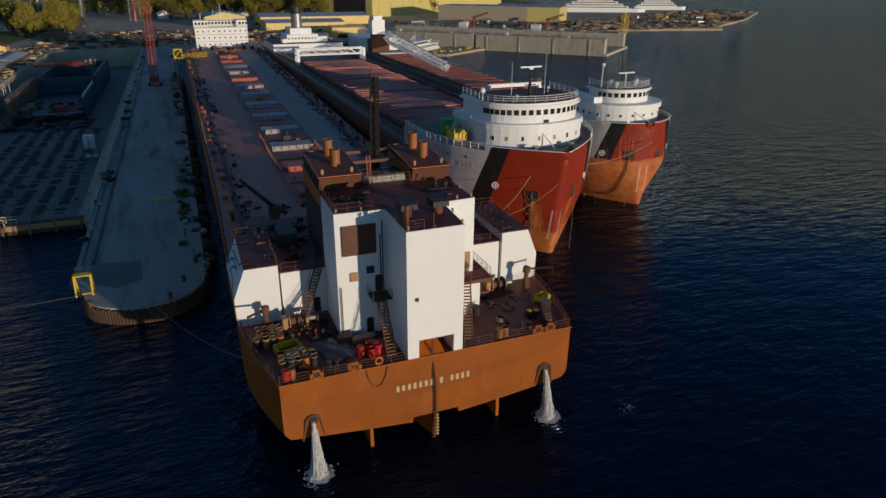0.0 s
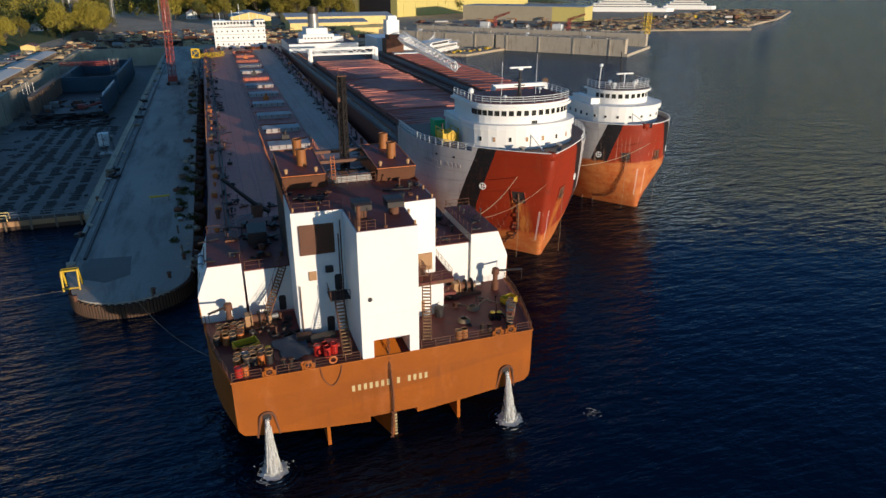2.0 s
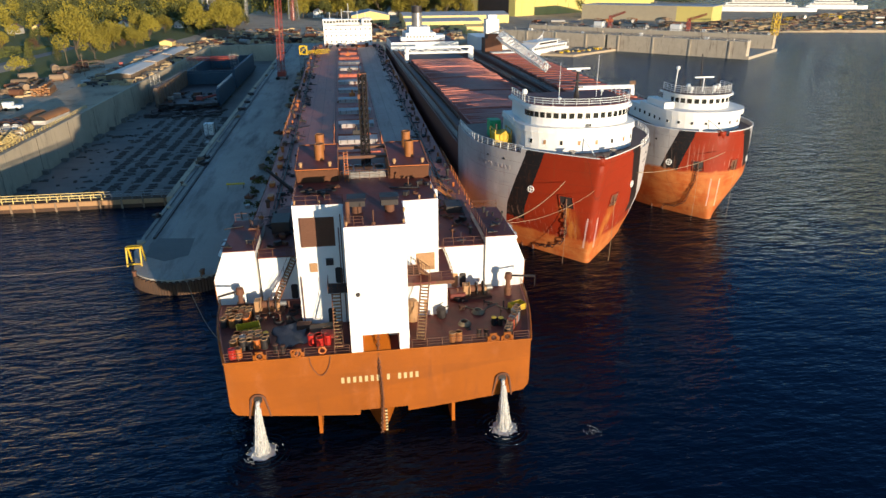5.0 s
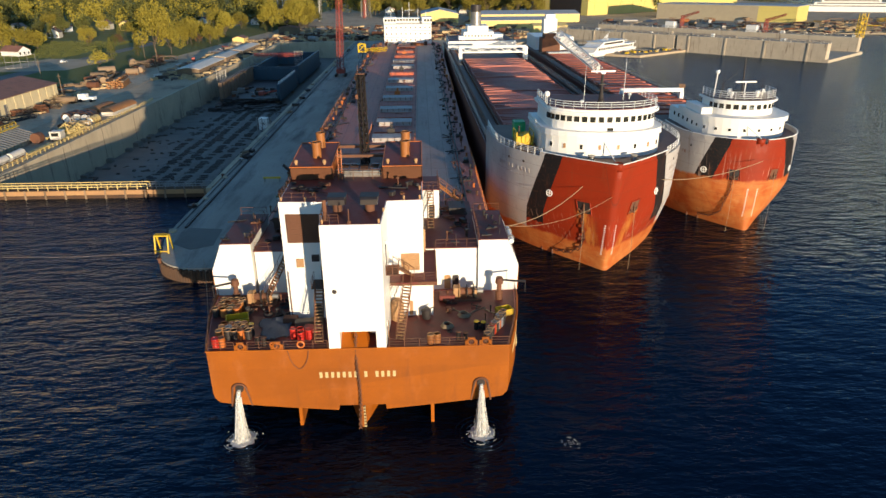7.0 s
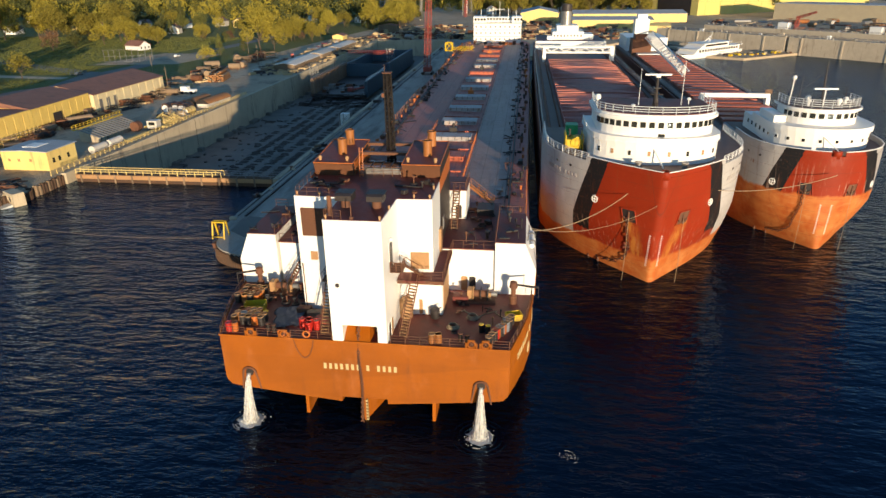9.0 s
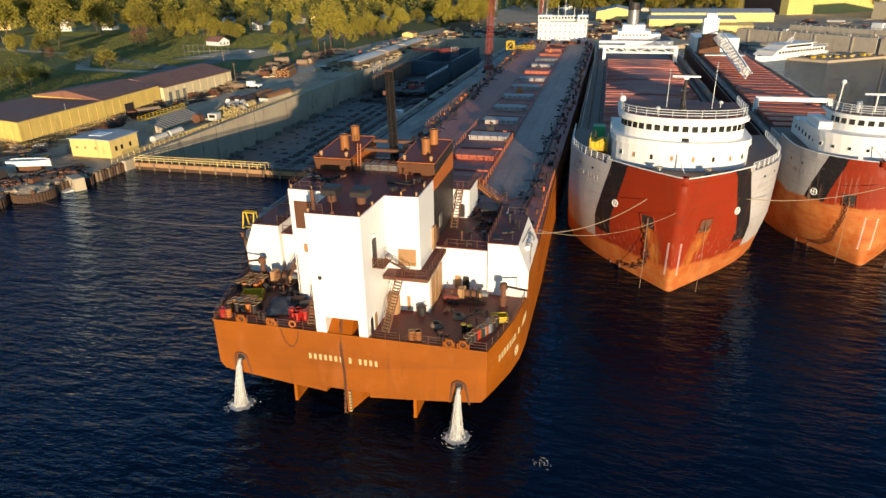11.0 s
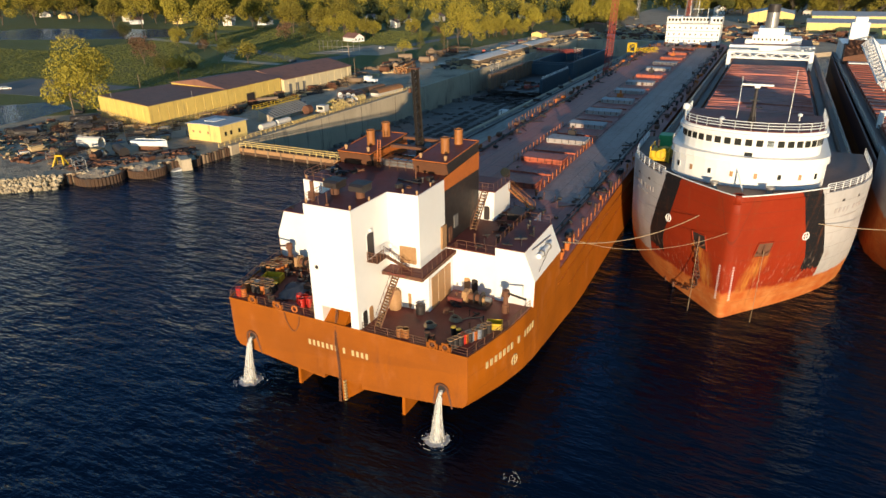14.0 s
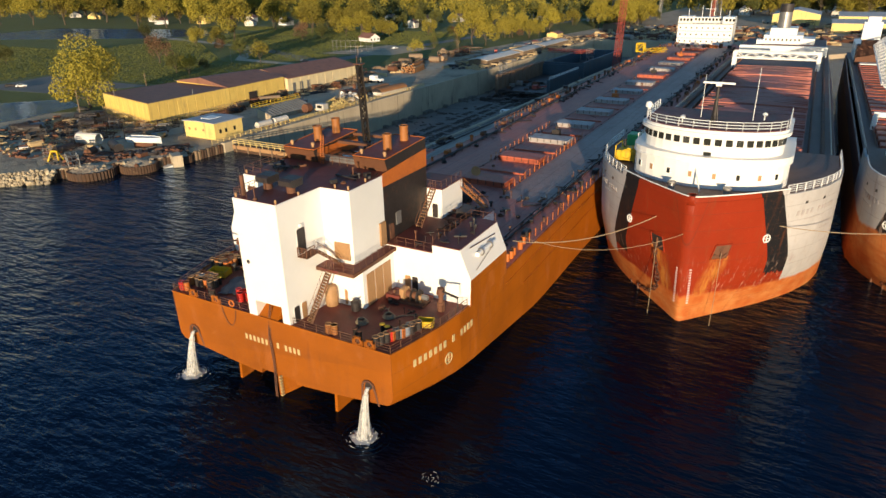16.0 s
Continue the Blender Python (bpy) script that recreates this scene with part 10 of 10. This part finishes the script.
def deck_things():
    rnd = random.Random(55)
    store = {}
    spots = []
    for k in range(16):
        spots.append((-17.0 + 0.75 * (k % 4) + rnd.uniform(-0.1, 0.1) + 0.12 * (k // 4), 7.6 + 0.75 * (k // 4) + rnd.uniform(-0.1, 0.1), rnd.choice(("tan", "dark", "dark", "rust"))))
    for k in range(14):
        spots.append((-15.2 + 0.78 * (k % 5) + rnd.uniform(-0.15, 0.15), 2.6 + 0.8 * (k // 5) + rnd.uniform(-0.1, 0.1), rnd.choice(("dark", "dark", "rust", "tan", "blue"))))
    spots += [(-7.3, 2.6, "red"), (-6.5, 2.7, "red"), (-6.4, 1.9, "red"), (-5.6, 2.4, "red"), (-15.2, 0.9, "red"), (-14.6, 1.1, "rust"), (7.6, 0.8, "tan"), (8.3, 0.9, "tan")]
    for k in range(10):
        spots.append((13.7 + 0.24 * k + rnd.uniform(-0.1, 0.1), 0.9 + 0.55 * k + rnd.uniform(-0.15, 0.15), rnd.choice(("blue", "dark", "red", "tan", "dark"))))
    for k in range(6):
        spots.append((14.2 + 0.3 * k, 2.2 + 0.5 * k, rnd.choice(("blue", "dark", "rust"))))
    for x, y in ((17.2, 26.5), (17.3, 27.6), (17.1, 28.8), (16.6, 27.0), (16.4, 25.2), (17.2, 31), (16.8, 33)):
        spots.append((x, y, "rust"))
    for x, y, c in spots:
        m = pose(x, y, on_deck(x, y), 0.83, 0, rnd.uniform(0, 360)) @ Matrix.Scale(1.25, 4)
        if c not in store:
            mat, lab, lid = {"tan": (TAN, "tan steel drum with a pale lid", BUFF), "dark": (DARK, "black steel drum on the stern deck", BUFF), "red": (REDP, "bright red steel drum on the stern deck", REDP),
                             "rust": (ORANGE, "orange weathered drum on the deck", RUST), "blue": (BLUEGREY, "blue-grey drum on the stern deck", STEEL)}[c]
            store[c] = drum(mat, lab, lid)
            store[c].matrix_world = m
        else:
            cp = copy_thing(store[c], Matrix.Identity(4))
            cp.matrix_world = m
    # yellow skip, yellow crate, tarpaulin, life ring, boxes
    for x, y, w, d, h, turn, nm, lab in ((-14.2, 6.0, 1.25, 0.85, 0.85, 15, "deck_skip", "yellow-rimmed steel skip on the stern deck"), (16.2, 6.8, 0.9, 0.6, 0.8, 20, "deck_skip", "yellow steel crate by the rail")):
        t = thing(nm, lab, "skip", at=(x, y, on_deck(x, y)), turn=turn)
        for a in ((-w, w, -d, -d + 0.08), (-w, w, d - 0.08, d), (-w, -w + 0.08, -d, d), (w - 0.08, w, -d, d)):
            bm = bmesh.new()
            box(bm, *a, 0, h)
            part("side", bm, YELLOW, t)
        bm = bmesh.new()
        box(bm, -w, w, -d, d, 0, 0.1)
        part("floor", bm, DARK, t)
    bm = bmesh.new()
    n = 14
    grid = [[bm.verts.new((-1.6 + 3.2 * i / n + 0.2 * math.sin(j), -2.4 + 4.8 * j / n, 0.05 + 0.28 * abs(noise.noise((i * 0.6, j * 0.5, 3.0))) + 0.2 * abs(noise.noise((i * 0.2, j * 0.2, 9.0))))) for j in range(n + 1)] for i in range(n + 1)]
    for i in range(n):
        for j in range(n):
            bm.faces.new((grid[i][j], grid[i + 1][j], grid[i + 1][j + 1], grid[i][j + 1]))
    bmesh.ops.solidify(bm, geom=list(bm.faces), thickness=0.05)
    tp = tagged(part("tarpaulin", bm, BLUEGREY, None, "", True), "crumpled blue-grey tarpaulin spread on the deck", "tarpaulin")
    tp.matrix_world = pose(-9.6, 4.6, on_deck(0, 4.6), 0.83, 0, 18)
    for x in (-8.9, -6.1):
        bm = bmesh.new()
        ring(bm, (x, 0.16, 10.85), 0.36, 0.1, (0, 1, 0), 18, 8)
        tagged(part("life_ring", bm, ORANGE), "orange life ring hung on the stern rail", "life ring")
    for x, y, w, d, h, m, lab in ((-8.2, 6.0, 0.8, 0.5, 0.7, RUST, "rusty deck box beside the tower"), (-6.3, 5.4, 1.3, 0.5, 0.6, WOOD, "timber pallet box near the tower"), (-5.4, 4.0, 1.0, 0.6, 0.5, CRANE_RED, "red steel box near the tower"), (6.9, 12.0, 0.5, 0.5, 1.0, STEEL, "grey locker by the deckhouse")):
        bm = bmesh.new()
        box(bm, -w, w, -d, d, 0, h)
        bmesh.ops.bevel(bm, geom=list(bm.edges), offset=0.05, segments=1, affect='EDGES')
        tagged(part("deck_box", bm, m), lab, "box").matrix_world = pose(x, y, on_deck(x, y), 0.83, 0, rnd.uniform(-15, 15))
    # coiled ropes
    for x, y in ((-13.8, 4.4), (11.5, 6.6), (9.5, 4.2)):
        bm = bmesh.new()
        for k in range(5):
            ring(bm, (0.05 * math.sin(k), 0.04 * math.cos(k), 0.06 + 0.09 * k), 0.7 - 0.06 * k, 0.06, (0.02, 0.02, 1), 20, 5)
        tagged(part("coiled_rope", bm, ROPE), "pale mooring rope coiled on deck", "rope coil").matrix_world = pose(x, y, on_deck(x, y), 0.83)
    bm = bmesh.new()
    pts = [(9.5 + 0.5 * i + 0.5 * math.sin(i * 1.7), 7.5 + 1.0 * math.sin(i * 0.9), on_deck(0, 8) + 0.05) for i in range(13)]
    tube(bm, pts, 0.07, 5)
    tagged(part("loose_rope", bm, ROPE), "pale rope lying loose on the deck", "rope")


deck_things()


def water_jet(x):
    t = thing("water_jet", "white cooling-water jet falling from the stern", "water jet", "water jets at the stern", at=(x, 0, 0))
    rnd = random.Random(int(x * 10) + 400)

    def centre(u):
        return Vector((0, -0.12 - 1.25 * u ** 0.55, 5.55 * (1 - u ** 1.15)))
    bm = bmesh.new()
    rows = []
    for k in range(26):
        u = k / 25
        r = 0.2 + 0.2 * u ** 1.6
        c = centre(u)
        row = []
        for i in range(21):
            a = 2 * math.pi * (i % 20) / 20
            rr = r * (0.75 + 0.5 * noise.noise((math.cos(a) * 2.2 + x, math.sin(a) * 2.2, u * 3)))
            row.append((c.x + rr * math.cos(a), c.y + rr * math.sin(a) * 0.75, c.z))
        rows.append(row)
    loft(bm, rows)
    part("stream", bm, FOAM, t, "", True)
    for grow in (1.15, 1.4, 1.7):
        bm = bmesh.new()
        rows = []
        for k in range(20):
            u = k / 19
            r = (0.24 + 0.42 * u ** 1.5) * (1 + (grow - 1) * (0.25 + 0.75 * u))
            c = centre(u)
            rows.append([(c.x + r * math.cos(a) * (0.85 + 0.3 * noise.noise((math.cos(a) * 3, math.sin(a) * 3 + grow, u * 2))), c.y + r * 0.8 * math.sin(a), c.z) for a in (2 * math.pi * i / 20 for i in range(21))])
        loft(bm, rows)
        part("spray", bm, SPRAY, t, "", True)
    for k in range(24):
        bm = bmesh.new()
        a, s = rnd.uniform(0, 6.28), rnd.uniform(0.35, 1.05)
        pts = []
        for i in range(7):
            u = 0.15 + 0.85 * i / 6
            r = (0.26 + 0.62 * u ** 1.6) * s
            c = centre(u)
            pts.append(c + Vector((r * math.cos(a), r * math.sin(a) * 0.75, 0)))
        tube(bm, pts, rnd.uniform(0.02, 0.06), 4)
        part("strand", bm, FOAM, t)
    bm = bmesh.new()
    for k in range(150):
        a, r = rnd.uniform(0, 6.28), abs(rnd.gauss(0, 0.75)) + 0.2
        s = rnd.uniform(0.02, 0.09)
        p = Vector((r * math.cos(a), -1.4 + r * math.sin(a), 0.05 + max(0, 0.75 - r * 0.5) * rnd.random()))
        bmesh.ops.create_icosphere(bm, subdivisions=1, radius=s, matrix=Matrix.Translation(p))
    part("splash", bm, FOAM, t)["kind"] = "stuff"
    # foam sheet with a ragged outline, and rings of ripples
    bm = bmesh.new()
    ctr = bm.verts.new((0, -1.4, 0.09))
    rim = [bm.verts.new(((1.4 + 0.6 * noise.noise((k * 0.9, x, 0))) * math.cos(k * 0.2094), -1.4 + (1.4 + 0.6 * noise.noise((k * 0.9, x, 0))) * math.sin(k * 0.2094), 0.03)) for k in range(30)]
    for k in range(30):
        bm.faces.new((ctr, rim[k], rim[(k + 1) % 30]))
    part("foam", bm, FOAM, t)
    for r0, th in ((1.8, 0.09), (2.4, 0.07), (3.0, 0.05)):
        bm = bmesh.new()
        ring(bm, (0, -1.4, 0.0), r0, th, (0, 0, 1), 40, 6)
        part("ripple", bm, WATER, t)
    for k in range(22):
        bm = bmesh.new()
        a, r = rnd.uniform(0, 6.28), rnd.uniform(1.2, 2.0)
        da = rnd.uniform(0.15, 0.45)
        tube(bm, [(r * math.cos(a + da * i / 4), -1.4 + r * math.sin(a + da * i / 4), 0.05) for i in range(5)], rnd.uniform(0.012, 0.03), 4)
        part("foam_streak", bm, FOAM, t)


water_jet(-13.15)
water_jet(13.0)


# ---- shrubs and rubble along the pier edge ----
def pier_edge():
    rnd = random.Random(61)
    shrubs, stones = [], []
    for k in range(5):
        t = thing("shrub", "low dark green shrub on the pier edge", "shrub", "shrubs on the pier edge")
        blobs = [((rnd.uniform(-0.8, 0.8), rnd.uniform(-1.0, 1.0), rnd.uniform(0.3, 0.9)), rnd.uniform(0.4, 0.9)) for i in range(5)]
        part("leaves", leaf_cloud(rnd, blobs, 170, 0.2), LEAF_DARK, t)
        bm = bmesh.new()
        for i in range(5):
            bar(bm, (0, 0, 0), (rnd.uniform(-0.7, 0.7), rnd.uniform(-0.8, 0.8), rnd.uniform(0.6, 1.1)), 0.03, 4, 0.01)
        part("stems", bm, BARK, t)
        shrubs.append([t, False])
    for k in range(48):
        y = 54 + 250 * rnd.random() ** 1.3
        x = rnd.uniform(-24.4, -21.0)
        m = pose(x, y, 2.35 if x < -22 else 1.9, 0, 0, rnd.uniform(0, 360)) @ Matrix.Scale(rnd.uniform(0.5, 1.15), 4)
        slot = shrubs[k % 5]
        if not slot[1]:
            slot[0].matrix_world, slot[1] = m, True
        else:
            copy_thing(slot[0], Matrix.Identity(4)).matrix_world = m
    bm = bmesh.new()
    bmesh.ops.create_icosphere(bm, subdivisions=1, radius=0.6)
    for v in bm.verts:
        v.co *= rnd.uniform(0.7, 1.2)
    first = tagged(part("rubble_stone", bm, CONCRETE), "broken concrete lump on the pier edge", "stone", "stones on the pier edge")
    first.matrix_world = pose(-22, 60, 2.2)
    for k in range(80):
        y = 48 + 260 * rnd.random() ** 1.3
        copy_thing(first, Matrix.Identity(4)).matrix_world = pose(rnd.uniform(-24.2, -20.6) if k % 4 else rnd.uniform(-41, -39.4), y, 2.1 if k % 4 else 2.5, rnd.uniform(0, 90), rnd.uniform(0, 90), 0) @ Matrix.Scale(rnd.uniform(0.5, 1.4), 4)


pier_edge()

# small patch of foam on the open water
bm = bmesh.new()
rnd = random.Random(8)
for k in range(26):
    a, r = rnd.uniform(0, 6.28), rnd.uniform(0.1, 1.1)
    tube(bm, [(r * math.cos(a + 0.15 * i), r * math.sin(a + 0.15 * i), 0.04) for i in range(4)], rnd.uniform(0.008, 0.022), 4)
tagged(part("foam_patch", bm, FOAM), "small patch of white foam on dark water", "foam", kind="stuff").location = (22.5, -3.6, 0)
